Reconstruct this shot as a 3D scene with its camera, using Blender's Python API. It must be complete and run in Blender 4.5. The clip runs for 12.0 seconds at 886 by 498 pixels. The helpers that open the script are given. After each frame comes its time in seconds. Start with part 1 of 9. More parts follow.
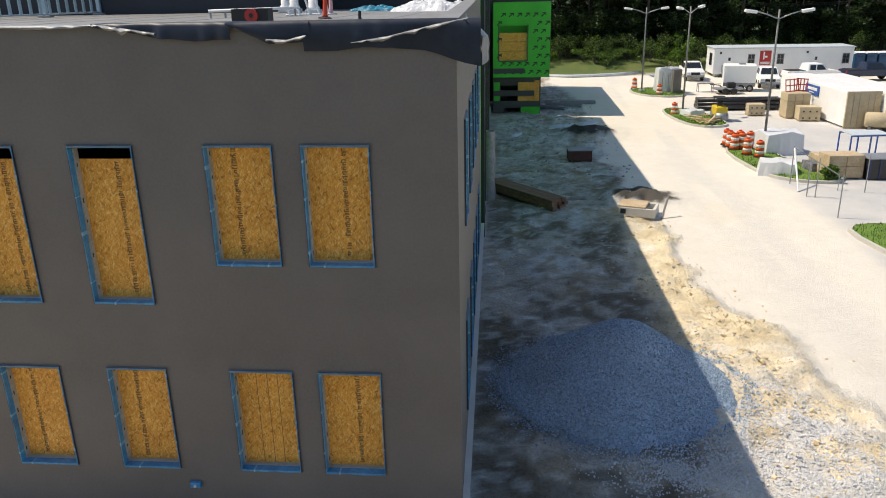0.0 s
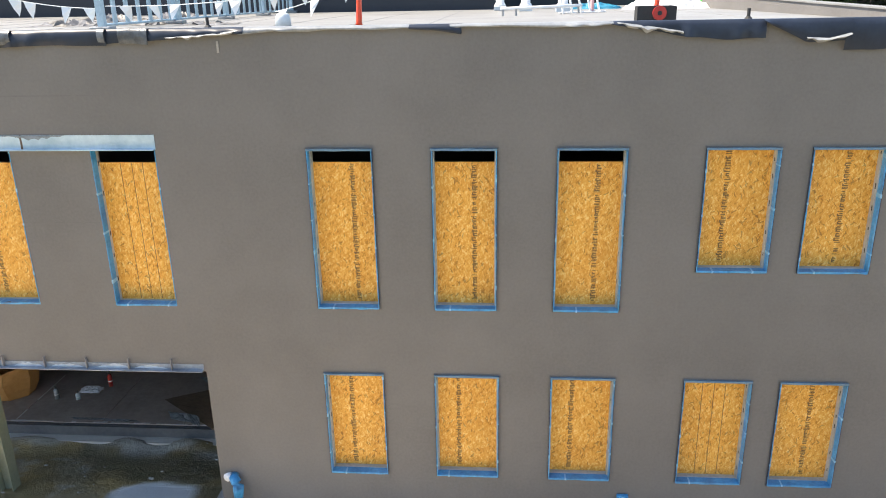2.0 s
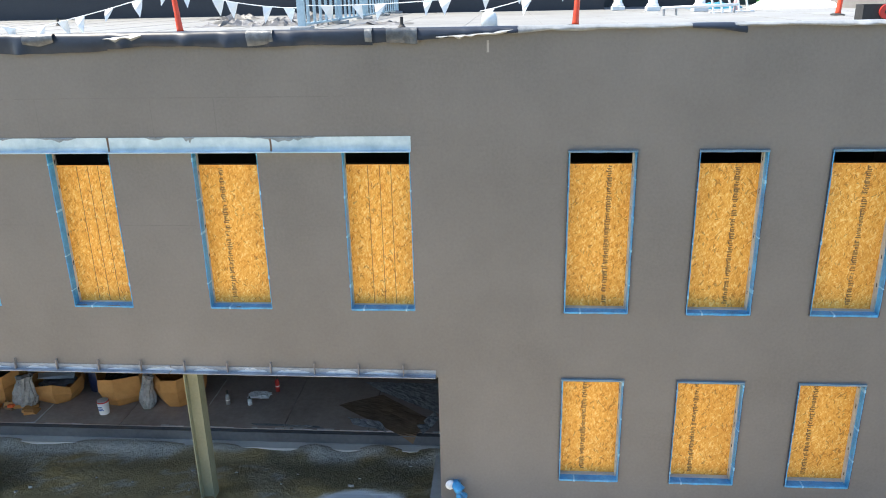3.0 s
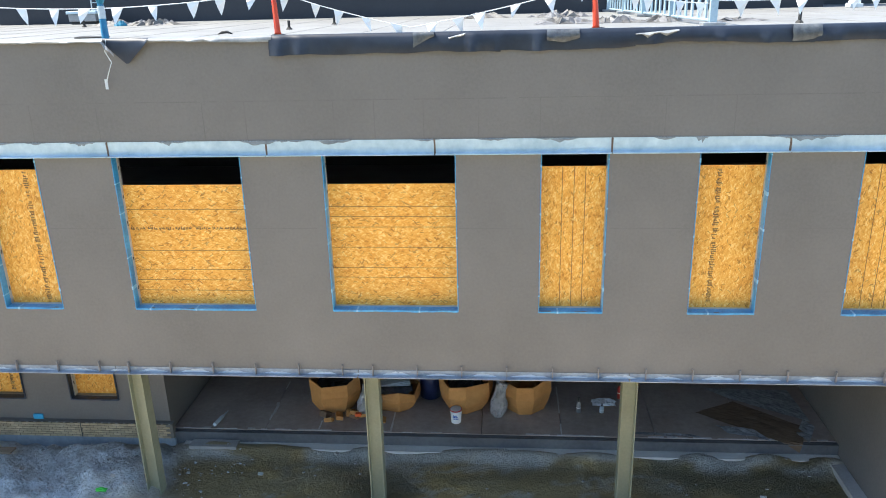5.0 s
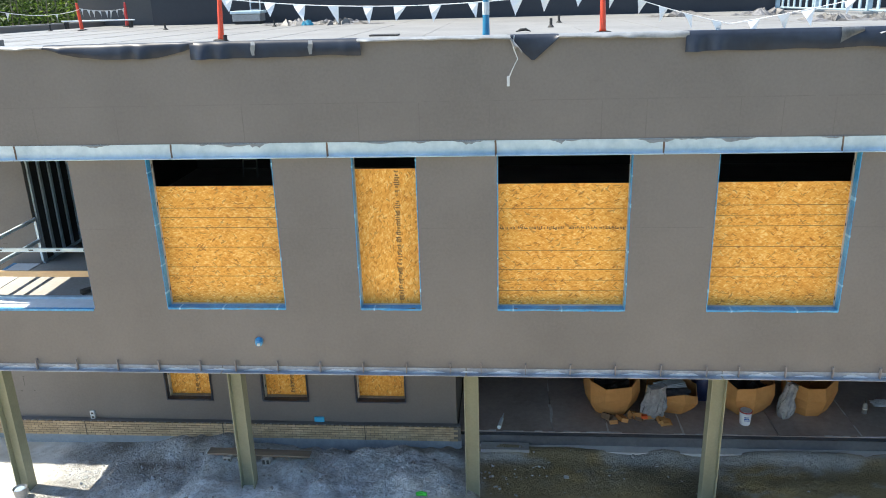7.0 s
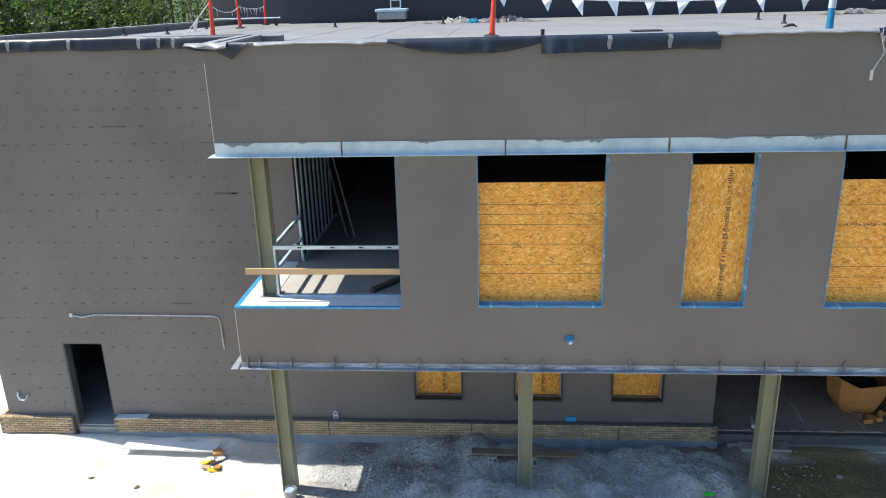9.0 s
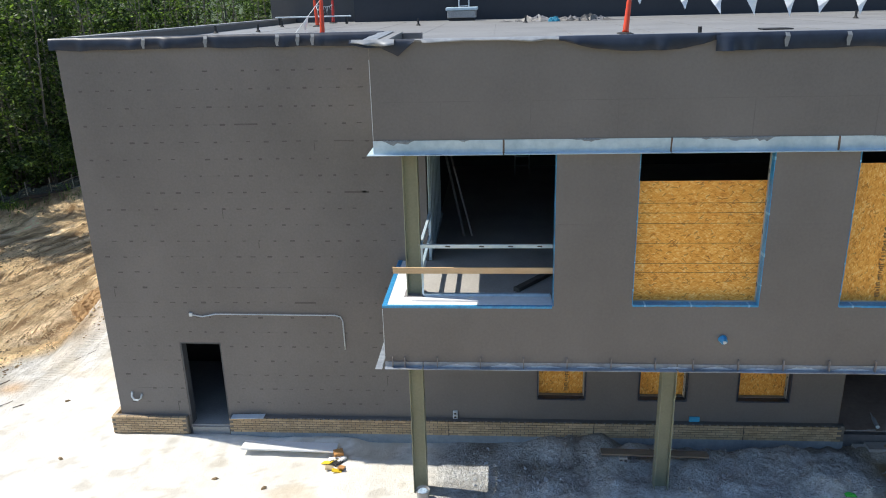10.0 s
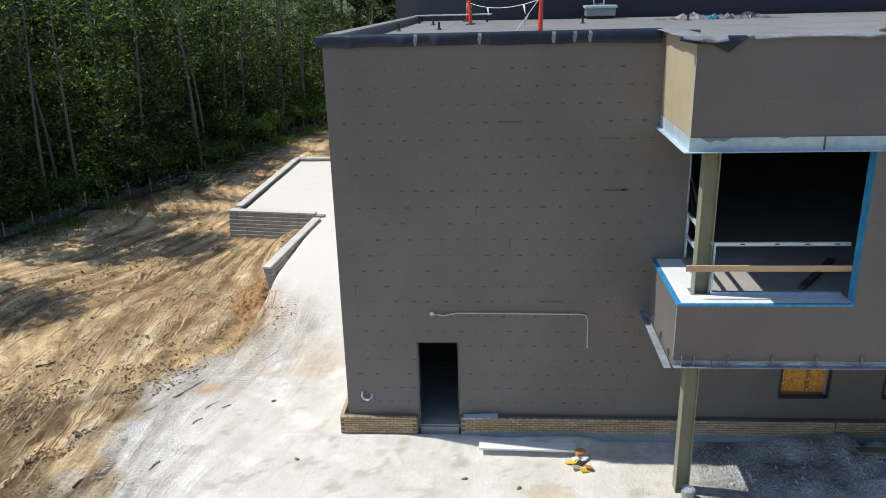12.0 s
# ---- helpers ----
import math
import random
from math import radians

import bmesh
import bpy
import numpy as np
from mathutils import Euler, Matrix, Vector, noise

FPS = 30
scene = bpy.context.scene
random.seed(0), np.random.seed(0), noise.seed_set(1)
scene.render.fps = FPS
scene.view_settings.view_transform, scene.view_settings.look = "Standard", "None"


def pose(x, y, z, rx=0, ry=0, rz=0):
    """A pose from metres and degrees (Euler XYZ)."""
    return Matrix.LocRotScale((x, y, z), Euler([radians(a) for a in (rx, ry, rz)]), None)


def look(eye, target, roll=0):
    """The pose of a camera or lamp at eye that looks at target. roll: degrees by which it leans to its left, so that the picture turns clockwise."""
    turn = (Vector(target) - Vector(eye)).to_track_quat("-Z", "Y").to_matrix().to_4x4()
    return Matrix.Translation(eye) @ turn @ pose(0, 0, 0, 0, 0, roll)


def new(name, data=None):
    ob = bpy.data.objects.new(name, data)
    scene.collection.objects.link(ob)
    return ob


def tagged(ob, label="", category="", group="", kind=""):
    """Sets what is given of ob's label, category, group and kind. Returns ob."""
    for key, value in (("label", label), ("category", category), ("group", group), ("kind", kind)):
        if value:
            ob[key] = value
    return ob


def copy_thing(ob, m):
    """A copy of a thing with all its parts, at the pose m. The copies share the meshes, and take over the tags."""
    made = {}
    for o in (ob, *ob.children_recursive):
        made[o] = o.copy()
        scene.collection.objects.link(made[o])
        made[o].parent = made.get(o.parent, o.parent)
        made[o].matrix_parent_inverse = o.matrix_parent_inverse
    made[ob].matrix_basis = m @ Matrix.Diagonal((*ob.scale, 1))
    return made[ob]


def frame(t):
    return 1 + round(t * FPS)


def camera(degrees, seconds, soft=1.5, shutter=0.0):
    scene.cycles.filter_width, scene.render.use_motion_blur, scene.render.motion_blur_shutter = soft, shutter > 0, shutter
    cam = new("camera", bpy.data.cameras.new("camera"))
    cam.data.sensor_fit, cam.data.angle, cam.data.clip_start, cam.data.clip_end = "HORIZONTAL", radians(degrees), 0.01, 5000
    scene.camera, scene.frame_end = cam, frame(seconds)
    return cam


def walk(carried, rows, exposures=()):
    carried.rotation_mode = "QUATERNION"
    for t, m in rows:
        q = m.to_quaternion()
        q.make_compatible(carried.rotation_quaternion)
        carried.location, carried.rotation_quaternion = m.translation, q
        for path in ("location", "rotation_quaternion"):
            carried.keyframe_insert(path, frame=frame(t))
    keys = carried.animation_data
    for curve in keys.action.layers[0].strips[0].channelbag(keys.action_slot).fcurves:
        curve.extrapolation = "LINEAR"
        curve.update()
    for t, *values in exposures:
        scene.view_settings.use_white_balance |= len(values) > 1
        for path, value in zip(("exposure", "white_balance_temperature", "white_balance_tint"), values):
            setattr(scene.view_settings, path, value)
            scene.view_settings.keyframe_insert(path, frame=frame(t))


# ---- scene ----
cam = camera(59.62, 12.0, soft=1.0)
# seconds, x, y, z, pitch, roll, yaw
ROWS = [
    (0, 8.166, -13.514, 10.532, -19.264, 1.121, 4.790),
    (0.5, 5.977, -13.589, 10.573, -19.261, 1.137, 4.645),
    (1, 3.724, -13.667, 10.608, -19.299, 1.105, 4.548),
    (1.5, 1.413, -13.678, 10.641, -19.371, 1.125, 4.485),
    (2, -0.935, -13.703, 10.664, -19.372, 1.126, 4.453),
    (2.5, -3.300, -13.713, 10.676, -19.329, 1.170, 4.452),
    (3, -5.694, -13.763, 10.696, -19.273, 1.210, 4.446),
    (3.5, -8.117, -13.831, 10.729, -19.228, 1.279, 4.431),
    (5.5, -17.015, -13.967, 10.759, -19.108, 1.505, 4.481),
    (6, -18.863, -14.049, 10.777, -19.064, 1.583, 4.525),
    (6.5, -20.649, -14.151, 10.801, -19.055, 1.582, 4.368),
    (7, -22.350, -14.254, 10.822, -19.031, 1.557, 4.302),
    (9, -28.818, -14.559, 10.846, -18.935, 1.538, 4.094),
    (9.5, -30.400, -14.604, 10.853, -18.937, 1.482, 4.014),
    (10, -31.977, -14.665, 10.868, -18.952, 1.431, 3.935),
    (10.5, -33.527, -14.767, 10.894, -18.959, 1.393, 3.850),
    (11, -35.068, -14.843, 10.914, -18.971, 1.369, 3.775),
    (11.5, -36.598, -14.904, 10.925, -18.969, 1.418, 3.714),
    (12, -38.109, -14.976, 10.954, -18.974, 1.468, 3.712),
]
EXPOSURES = [(0.0, 0.03, 7350, 12), (0.5, 0.20, 7650, 17), (1.0, 0.55, 7600, 14), (2.0, 1.3, 7500, 11), (3.0, 1.42, 6980, 8), (5.5, 1.40, 6800, 7), (7.0, 1.17, 6920, 7), (9.0, 0.75, 6600, 9), (10.5, 0.25, 6550, 9), (12.0, 0.0, 6500, 10)]
walk(cam, [(t, pose(x, y, z, 90 + pitch, roll, yaw)) for t, x, y, z, pitch, roll, yaw in ROWS], EXPOSURES)

# ---- light ----
SUN_DIR = Vector((-6.75, 1.05, 10.28)).normalized()
world = bpy.data.worlds.new("sky")
scene.world = world
world.use_nodes = True
wn = world.node_tree.nodes
sky = wn.new("ShaderNodeTexSky")
sky.sky_type = "NISHITA"
sky.sun_disc = False
sky.air_density, sky.dust_density, sky.ozone_density = 1.0, 0.4, 2.5
sky.sun_elevation = math.asin(SUN_DIR.z)
sky.sun_rotation = math.atan2(SUN_DIR.x, SUN_DIR.y)
wn["Background"].inputs["Strength"].default_value = 0.15
world.node_tree.links.new(sky.outputs[0], wn["Background"].inputs["Color"])
sun = new("sun", bpy.data.lights.new("sun", "SUN"))
sun.data.energy, sun.data.angle, sun.data.color = 4.5, radians(0.53), (1.0, 0.95, 0.87)
sun.matrix_world = look(SUN_DIR * 100, (0, 0, 0))

# ---- materials ----
def link(nt, a, b):
    nt.links.new(a, b)


def base_material(name, rough=0.8, metal=0.0):
    m = bpy.data.materials.new(name)
    m.use_nodes = True
    nt = m.node_tree
    b = nt.nodes["Principled BSDF"]
    b.inputs["Roughness"].default_value = rough
    b.inputs["Metallic"].default_value = metal
    pos = nt.nodes.new("ShaderNodeNewGeometry").outputs["Position"]
    return m, nt, b, pos


def noise_of(nt, vec, scale, detail=4.0, rough=0.6, stretch=None):
    if stretch:
        mp = nt.nodes.new("ShaderNodeVectorMath")
        mp.operation = "MULTIPLY"
        mp.inputs[1].default_value = stretch
        link(nt, vec, mp.inputs[0])
        vec = mp.outputs[0]
    n = nt.nodes.new("ShaderNodeTexNoise")
    n.inputs["Scale"].default_value, n.inputs["Detail"].default_value, n.inputs["Roughness"].default_value = scale, detail, rough
    link(nt, vec, n.inputs["Vector"])
    return n.outputs["Fac"]


def ramp(nt, fac, stops):
    r = nt.nodes.new("ShaderNodeValToRGB")
    while len(r.color_ramp.elements) < len(stops):
        r.color_ramp.elements.new(0.5)
    for e, (p, c) in zip(r.color_ramp.elements, stops):
        e.position, e.color = p, (*c, 1) if len(c) == 3 else c
    link(nt, fac, r.inputs["Fac"])
    return r.outputs["Color"]


def mix(nt, fac, a, b, mode="MIX"):
    m = nt.nodes.new("ShaderNodeMix")
    m.data_type, m.blend_type = "RGBA", mode
    for sock, v in ((m.inputs[0], fac), (m.inputs[6], a), (m.inputs[7], b)):
        if isinstance(v, (int, float)):
            sock.default_value = v
        elif isinstance(v, tuple):
            sock.default_value = (*v, 1)
        else:
            link(nt, v, sock)
    return m.outputs[2]


def bump_on(nt, b, height, strength, distance):
    bp = nt.nodes.new("ShaderNodeBump")
    bp.inputs["Strength"].default_value, bp.inputs["Distance"].default_value = strength, distance
    link(nt, height, bp.inputs["Height"])
    link(nt, bp.outputs["Normal"], b.inputs["Normal"])


def worn(name, dark, light, big=0.6, small=14.0, rough=0.8, metal=0.0, bump=0.3, dist=0.01, stretch=None, random=0.0, island=0.0):
    """A surface of two tones: large stains, fine grain and a fine relief."""
    m, nt, b, pos = base_material(name, rough, metal)
    n1 = noise_of(nt, pos, big, 5.0, 0.6, stretch)
    n2 = noise_of(nt, pos, small, 4.0, 0.65, stretch)
    f = nt.nodes.new("ShaderNodeMath")
    f.operation = "MULTIPLY_ADD"
    link(nt, n1, f.inputs[0])
    f.inputs[1].default_value = 0.6
    g = nt.nodes.new("ShaderNodeMath")
    g.operation = "MULTIPLY"
    link(nt, n2, g.inputs[0])
    g.inputs[1].default_value = 0.4
    link(nt, g.outputs[0], f.inputs[2])
    col = ramp(nt, f.outputs[0], [(0.3, dark), (0.7, light)])
    if random:
        info = nt.nodes.new("ShaderNodeObjectInfo").outputs["Random"]
        col = mix(nt, random, col, ramp(nt, info, [(0.0, (0.35, 0.33, 0.3)), (1.0, (1.0, 0.97, 0.9))]), "MULTIPLY")
    if island:
        piece = nt.nodes.new("ShaderNodeNewGeometry").outputs["Random Per Island"]
        col = mix(nt, island, col, ramp(nt, piece, [(0.0, (0.35, 0.36, 0.38)), (0.6, (0.9, 0.92, 0.95)), (1.0, (1.5, 1.5, 1.5))]), "MULTIPLY")
    link(nt, col, b.inputs["Base Color"])
    bump_on(nt, b, n2, bump, dist)
    return m


BARRIER = worn("air_barrier", (0.121, 0.115, 0.110), (0.179, 0.170, 0.163), 0.45, 18.0, 0.62, bump=0.3)
ANCHOR = worn("faint_anchor_marks", (0.066, 0.062, 0.059), (0.115, 0.108, 0.102), 3.0, 30.0, 0.7)
LAP = worn("coating_seam", (0.113, 0.107, 0.103), (0.163, 0.155, 0.148), 3.0, 25.0, 0.65)
# Near-black copy of the blue tape, for tape that lies in shade.
SHADE_TAPE = worn("shade_dark_tape", (0.010, 0.016, 0.03), (0.03, 0.055, 0.10), 3.0, 20.0, 0.45)
MARK = worn("dark_cut_edges", (0.035, 0.033, 0.032), (0.07, 0.066, 0.062), 3.0, 30.0, 0.7)
TAPE = worn("blue_flashing_tape", (0.010, 0.13, 0.32), (0.075, 0.41, 0.72), 2.4, 16.0, 0.28, bump=0.5, dist=0.012)
SHEATH = worn("pale_sheathing", (0.62, 0.64, 0.65), (0.80, 0.81, 0.82), 1.0, 10.0, 0.6)
SEAL = worn("pale_tape_lap", (0.40, 0.47, 0.52), (0.62, 0.66, 0.68), 3.0, 30.0, 0.5)
STAIN = worn("smoky_weld_stain", (0.11, 0.13, 0.15), (0.27, 0.31, 0.34), 3.0, 20.0, 0.6)
GALV = worn("galvanised_steel", (0.30, 0.43, 0.52), (0.66, 0.77, 0.83), 1.0, 5.0, 0.42, 0.25, 0.12, 0.004)
RUST = worn("rusty_mill_scale", (0.17, 0.15, 0.145), (0.32, 0.30, 0.30), 2.0, 14.0, 0.6, 0.2)
GALV_DULL = worn("weathered_shelf_steel", (0.14, 0.155, 0.18), (0.42, 0.47, 0.53), 1.8, 7.0, 0.5, 0.2)
GALV_BRIGHT = worn("bright_zinc", (0.42, 0.46, 0.50), (0.72, 0.75, 0.78), 2.5, 9.0, 0.4, 0.1)
RUSTY = worn("rusty_weld", (0.07, 0.045, 0.035), (0.22, 0.145, 0.105), 6.0, 30.0, 0.8)
POSTRED = worn("red_orange_plastic", (0.55, 0.035, 0.010), (0.74, 0.075, 0.02), 3.0, 14.0, 0.4)
PRIMER = worn("olive_primer", (0.19, 0.20, 0.14), (0.29, 0.30, 0.215), 0.8, 18.0, 0.55)
MEMBRANE = worn("white_roof_membrane", (0.165, 0.165, 0.162), (0.27, 0.27, 0.264), 0.5, 8.0, 0.6)
FLAP = worn("dark_membrane", (0.010, 0.015, 0.028), (0.030, 0.041, 0.064), 1.0, 5.0, 0.42, bump=0.15, dist=0.02)
FLAP.node_tree.nodes["Principled BSDF"].inputs["Specular IOR Level"].default_value = 0.35
FLAP_PALE = worn("pale_membrane_back", (0.13, 0.145, 0.16), (0.32, 0.335, 0.35), 2.0, 10.0, 0.45, bump=0.4, dist=0.02)
# Pale tone covers folded pale corners and sheen painted on the creases.
FLAP_FOLD = worn("creased_membrane", (0.010, 0.015, 0.028), (0.15, 0.165, 0.18), 3.2, 7.0, 0.35, bump=0.6, dist=0.04)
SHEETS = worn("grimy_sheeting", (0.03, 0.03, 0.033), (0.30, 0.295, 0.29), 2.6, 9.0, 0.55, bump=0.5, dist=0.03, random=0.85)
NAVY = worn("dark_navy_wall", (0.016, 0.019, 0.027), (0.028, 0.033, 0.042), 0.4, 8.0, 0.6)
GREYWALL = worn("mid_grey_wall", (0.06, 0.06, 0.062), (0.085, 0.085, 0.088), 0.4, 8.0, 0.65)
CONCRETE = worn("concrete", (0.27, 0.26, 0.24), (0.44, 0.42, 0.39), 0.7, 16.0, 0.85)
DARK_EDGE = worn("dark_concrete", (0.075, 0.078, 0.084), (0.155, 0.16, 0.165), 1.0, 9.0, 0.6)
SLAB = worn("dirty_slab", (0.24, 0.19, 0.158), (0.47, 0.385, 0.325), 0.6, 7.0, 0.7)
RAILBLUE = worn("pale_blue_galvanised_bars", (0.25, 0.37, 0.44), (0.48, 0.60, 0.66), 1.5, 12.0, 0.45, 0.2)
DUSTLINE = worn("white_dust_line", (0.42, 0.40, 0.37), (0.68, 0.66, 0.63), 4.0, 24.0, 0.95)
# Near-black wall colour that stands in for the dark of unlit rooms.
ROOM_SHADE = worn("room_shade_black", (0.03, 0.03, 0.03), (0.06, 0.06, 0.06), 0.6, 8.0, 0.9)
GREEN = worn("green_sheathing", (0.025, 0.40, 0.03), (0.05, 0.58, 0.06), 0.6, 10.0, 0.5)
DARKPRINT = worn("dark_print", (0.01, 0.03, 0.015), (0.03, 0.05, 0.03), 2.0, 20.0, 0.6)
WHITE = worn("white_paint", (0.78, 0.78, 0.77), (0.88, 0.88, 0.86), 0.7, 9.0, 0.4)
PLASTIC = worn("white_sheeting", (0.74, 0.75, 0.77), (0.88, 0.89, 0.90), 1.5, 8.0, 0.35, bump=0.6, dist=0.04)
nt_p = PLASTIC.node_tree
glow = nt_p.nodes.new("ShaderNodeBsdfTranslucent")
glow.inputs["Color"].default_value = (0.85, 0.86, 0.88, 1)
both = nt_p.nodes.new("ShaderNodeMixShader")
both.inputs[0].default_value = 0.2
link(nt_p, nt_p.nodes["Principled BSDF"].outputs[0], both.inputs[1])
link(nt_p, glow.outputs[0], both.inputs[2])
link(nt_p, both.outputs[0], nt_p.nodes["Material Output"].inputs["Surface"])
CLEAR = worn("milky_plastic", (0.22, 0.23, 0.25), (0.52, 0.52, 0.53), 5.0, 14.0, 0.22, bump=0.9, dist=0.03)
CLEAR.node_tree.nodes["Principled BSDF"].inputs["Alpha"].default_value = 0.72
BARK = worn("bark", (0.05, 0.042, 0.034), (0.12, 0.105, 0.085), 1.0, 20.0, 0.9)
PALEBARK = worn("pale_bark", (0.075, 0.07, 0.058), (0.20, 0.188, 0.155), 1.0, 16.0, 0.9)
ORANGE = worn("safety_orange", (0.62, 0.075, 0.012), (0.80, 0.13, 0.02), 2.0, 12.0, 0.45)
RED = worn("red_paint", (0.35, 0.02, 0.015), (0.55, 0.04, 0.03), 2.0, 12.0, 0.45)
BLUE = worn("blue_paint", (0.02, 0.07, 0.30), (0.04, 0.13, 0.45), 2.0, 12.0, 0.45)
SKYBLUE = worn("sky_blue_plastic", (0.03, 0.33, 0.62), (0.06, 0.48, 0.75), 2.0, 12.0, 0.45)
TEAL = worn("blue_tarpaulin", (0.006, 0.14, 0.24), (0.012, 0.24, 0.35), 2.0, 8.0, 0.45, bump=0.6, dist=0.04)
YELLOW = worn("yellow_paint", (0.65, 0.42, 0.02), (0.80, 0.58, 0.04), 2.0, 12.0, 0.45)
BLACK = worn("black_rubber", (0.012, 0.012, 0.012), (0.035, 0.035, 0.035), 3.0, 20.0, 0.7)
PIPE_BLACK = worn("black_pipe", (0.012, 0.012, 0.014), (0.03, 0.03, 0.034), 2.0, 10.0, 0.35)
CARD = worn("cardboard", (0.40, 0.185, 0.055), (0.58, 0.30, 0.105), 1.2, 8.0, 0.85, bump=0.3, dist=0.01)
BEIGE = worn("beige_cartons", (0.42, 0.33, 0.20), (0.58, 0.48, 0.32), 1.0, 8.0, 0.8)
WOOD = worn("weathered_lumber", (0.16, 0.125, 0.09), (0.34, 0.27, 0.20), 1.0, 24.0, 0.8, stretch=(1, 6, 6), random=0.35)
NEWWOOD = worn("fresh_lumber", (0.48, 0.32, 0.17), (0.66, 0.48, 0.29), 1.0, 24.0, 0.7, stretch=(1, 8, 8))
BRICK = worn("tan_brick", (0.40, 0.285, 0.165), (0.62, 0.48, 0.31), 1.5, 24.0, 0.85, random=0.45)
BRICK_RUN = worn("tan_brick_run", (0.40, 0.285, 0.165), (0.58, 0.45, 0.29), 1.5, 24.0, 0.85, island=0.3)
MORTAR = worn("grey_mortar", (0.13, 0.115, 0.095), (0.21, 0.185, 0.155), 2.0, 20.0, 0.9)
BLUEBLOCK = worn("damp_block", (0.20, 0.235, 0.26), (0.34, 0.38, 0.41), 1.5, 12.0, 0.85)
BLOCK = worn("grey_wall_block", (0.30, 0.29, 0.27), (0.46, 0.45, 0.42), 1.2, 18.0, 0.9, random=0.3)
CAP = worn("pale_cap_block", (0.55, 0.53, 0.49), (0.70, 0.68, 0.63), 1.2, 18.0, 0.9, random=0.15)
STONE = worn("crushed_stone", (0.20, 0.30, 0.40), (0.66, 0.79, 0.92), 14.0, 45.0, 0.9, bump=0.9, dist=0.05, island=0.7)
DIRT = worn("brown_dirt", (0.16, 0.11, 0.06), (0.32, 0.23, 0.13), 1.2, 12.0, 0.95, bump=0.8, dist=0.04)
CURB = worn("curb_concrete", (0.42, 0.40, 0.36), (0.58, 0.56, 0.51), 0.9, 14.0, 0.85)
GRASS = worn("grass", (0.07, 0.14, 0.015), (0.16, 0.27, 0.04), 0.8, 10.0, 0.85, bump=0.6, dist=0.03)
GREYMETAL = worn("grey_metal", (0.22, 0.23, 0.24), (0.38, 0.39, 0.40), 1.0, 16.0, 0.5, 0.5)
DUSTCLOTH = worn("grey_tarpaulin", (0.025, 0.026, 0.03), (0.26, 0.26, 0.27), 2.5, 8.0, 0.7, bump=0.6, dist=0.04)


def make_osb(name, turn):
    """Oriented strand board: pale golden strands lying mostly one way, a few dark ones among them."""
    m, nt, b, pos = base_material(name, 0.6)
    info = nt.nodes.new("ShaderNodeObjectInfo").outputs["Random"]
    off = nt.nodes.new("ShaderNodeVectorMath")
    off.operation = "MULTIPLY_ADD"
    link(nt, info, off.inputs[0])
    off.inputs[1].default_value = (37.0, 11.0, 23.0)
    link(nt, pos, off.inputs[2])
    warp = nt.nodes.new("ShaderNodeTexNoise")
    warp.inputs["Scale"].default_value, warp.inputs["Detail"].default_value = 9.0, 2.0
    link(nt, off.outputs[0], warp.inputs["Vector"])
    vec = nt.nodes.new("ShaderNodeVectorMath")
    vec.operation = "MULTIPLY_ADD"
    link(nt, warp.outputs["Color"], vec.inputs[0])
    vec.inputs[1].default_value = (0.10, 0.10, 0.10)
    link(nt, off.outputs[0], vec.inputs[2])
    total, darks = None, None
    for angle, weight in ((turn, 0.36), (turn + 42, 0.34), (turn - 38, 0.30)):
        mp = nt.nodes.new("ShaderNodeMapping")
        mp.vector_type = "TEXTURE"
        mp.inputs["Rotation"].default_value = (0, radians(angle), 0)
        mp.inputs["Scale"].default_value = (0.019, 1.0, 0.082)
        link(nt, vec.outputs[0], mp.inputs["Vector"])
        vo = nt.nodes.new("ShaderNodeTexVoronoi")
        vo.inputs["Scale"].default_value = 1.0
        link(nt, mp.outputs[0], vo.inputs["Vector"])
        bw = nt.nodes.new("ShaderNodeSeparateColor")
        link(nt, vo.outputs["Color"], bw.inputs[0])
        mul = nt.nodes.new("ShaderNodeMath")
        mul.operation = "MULTIPLY_ADD"
        link(nt, bw.outputs[0], mul.inputs[0])
        mul.inputs[1].default_value = weight
        if total:
            link(nt, total, mul.inputs[2])
        else:
            mul.inputs[2].default_value = 0.0
        total = mul.outputs[0]
        lt = nt.nodes.new("ShaderNodeMath")
        lt.operation = "LESS_THAN"
        link(nt, bw.outputs[1], lt.inputs[0])
        lt.inputs[1].default_value = 0.018
        if darks:
            mx = nt.nodes.new("ShaderNodeMath")
            mx.operation = "MAXIMUM"
            link(nt, darks, mx.inputs[0])
            link(nt, lt.outputs[0], mx.inputs[1])
            darks = mx.outputs[0]
        else:
            darks = lt.outputs[0]
    col = ramp(nt, total, [(0.14, (0.54, 0.21, 0.022)), (0.31, (0.76, 0.33, 0.045)), (0.61, (0.85, 0.43, 0.075)), (0.84, (0.94, 0.64, 0.23))])
    half = nt.nodes.new("ShaderNodeMath")
    half.operation = "MULTIPLY"
    link(nt, darks, half.inputs[0])
    half.inputs[1].default_value = 0.55
    col = mix(nt, half.outputs[0], col, (0.22, 0.085, 0.016))
    stain = noise_of(nt, off.outputs[0], 1.1, 4.0)
    col = mix(nt, 0.45, col, ramp(nt, stain, [(0.3, (0.74, 0.66, 0.56)), (0.6, (1.0, 1.0, 1.0))]), "MULTIPLY")
    link(nt, col, b.inputs["Base Color"])
    bump_on(nt, b, total, 0.5, 0.006)
    return m


OSB = make_osb("osb", 8)
OSB_WIDE = make_osb("osb_laid_flat", 84)


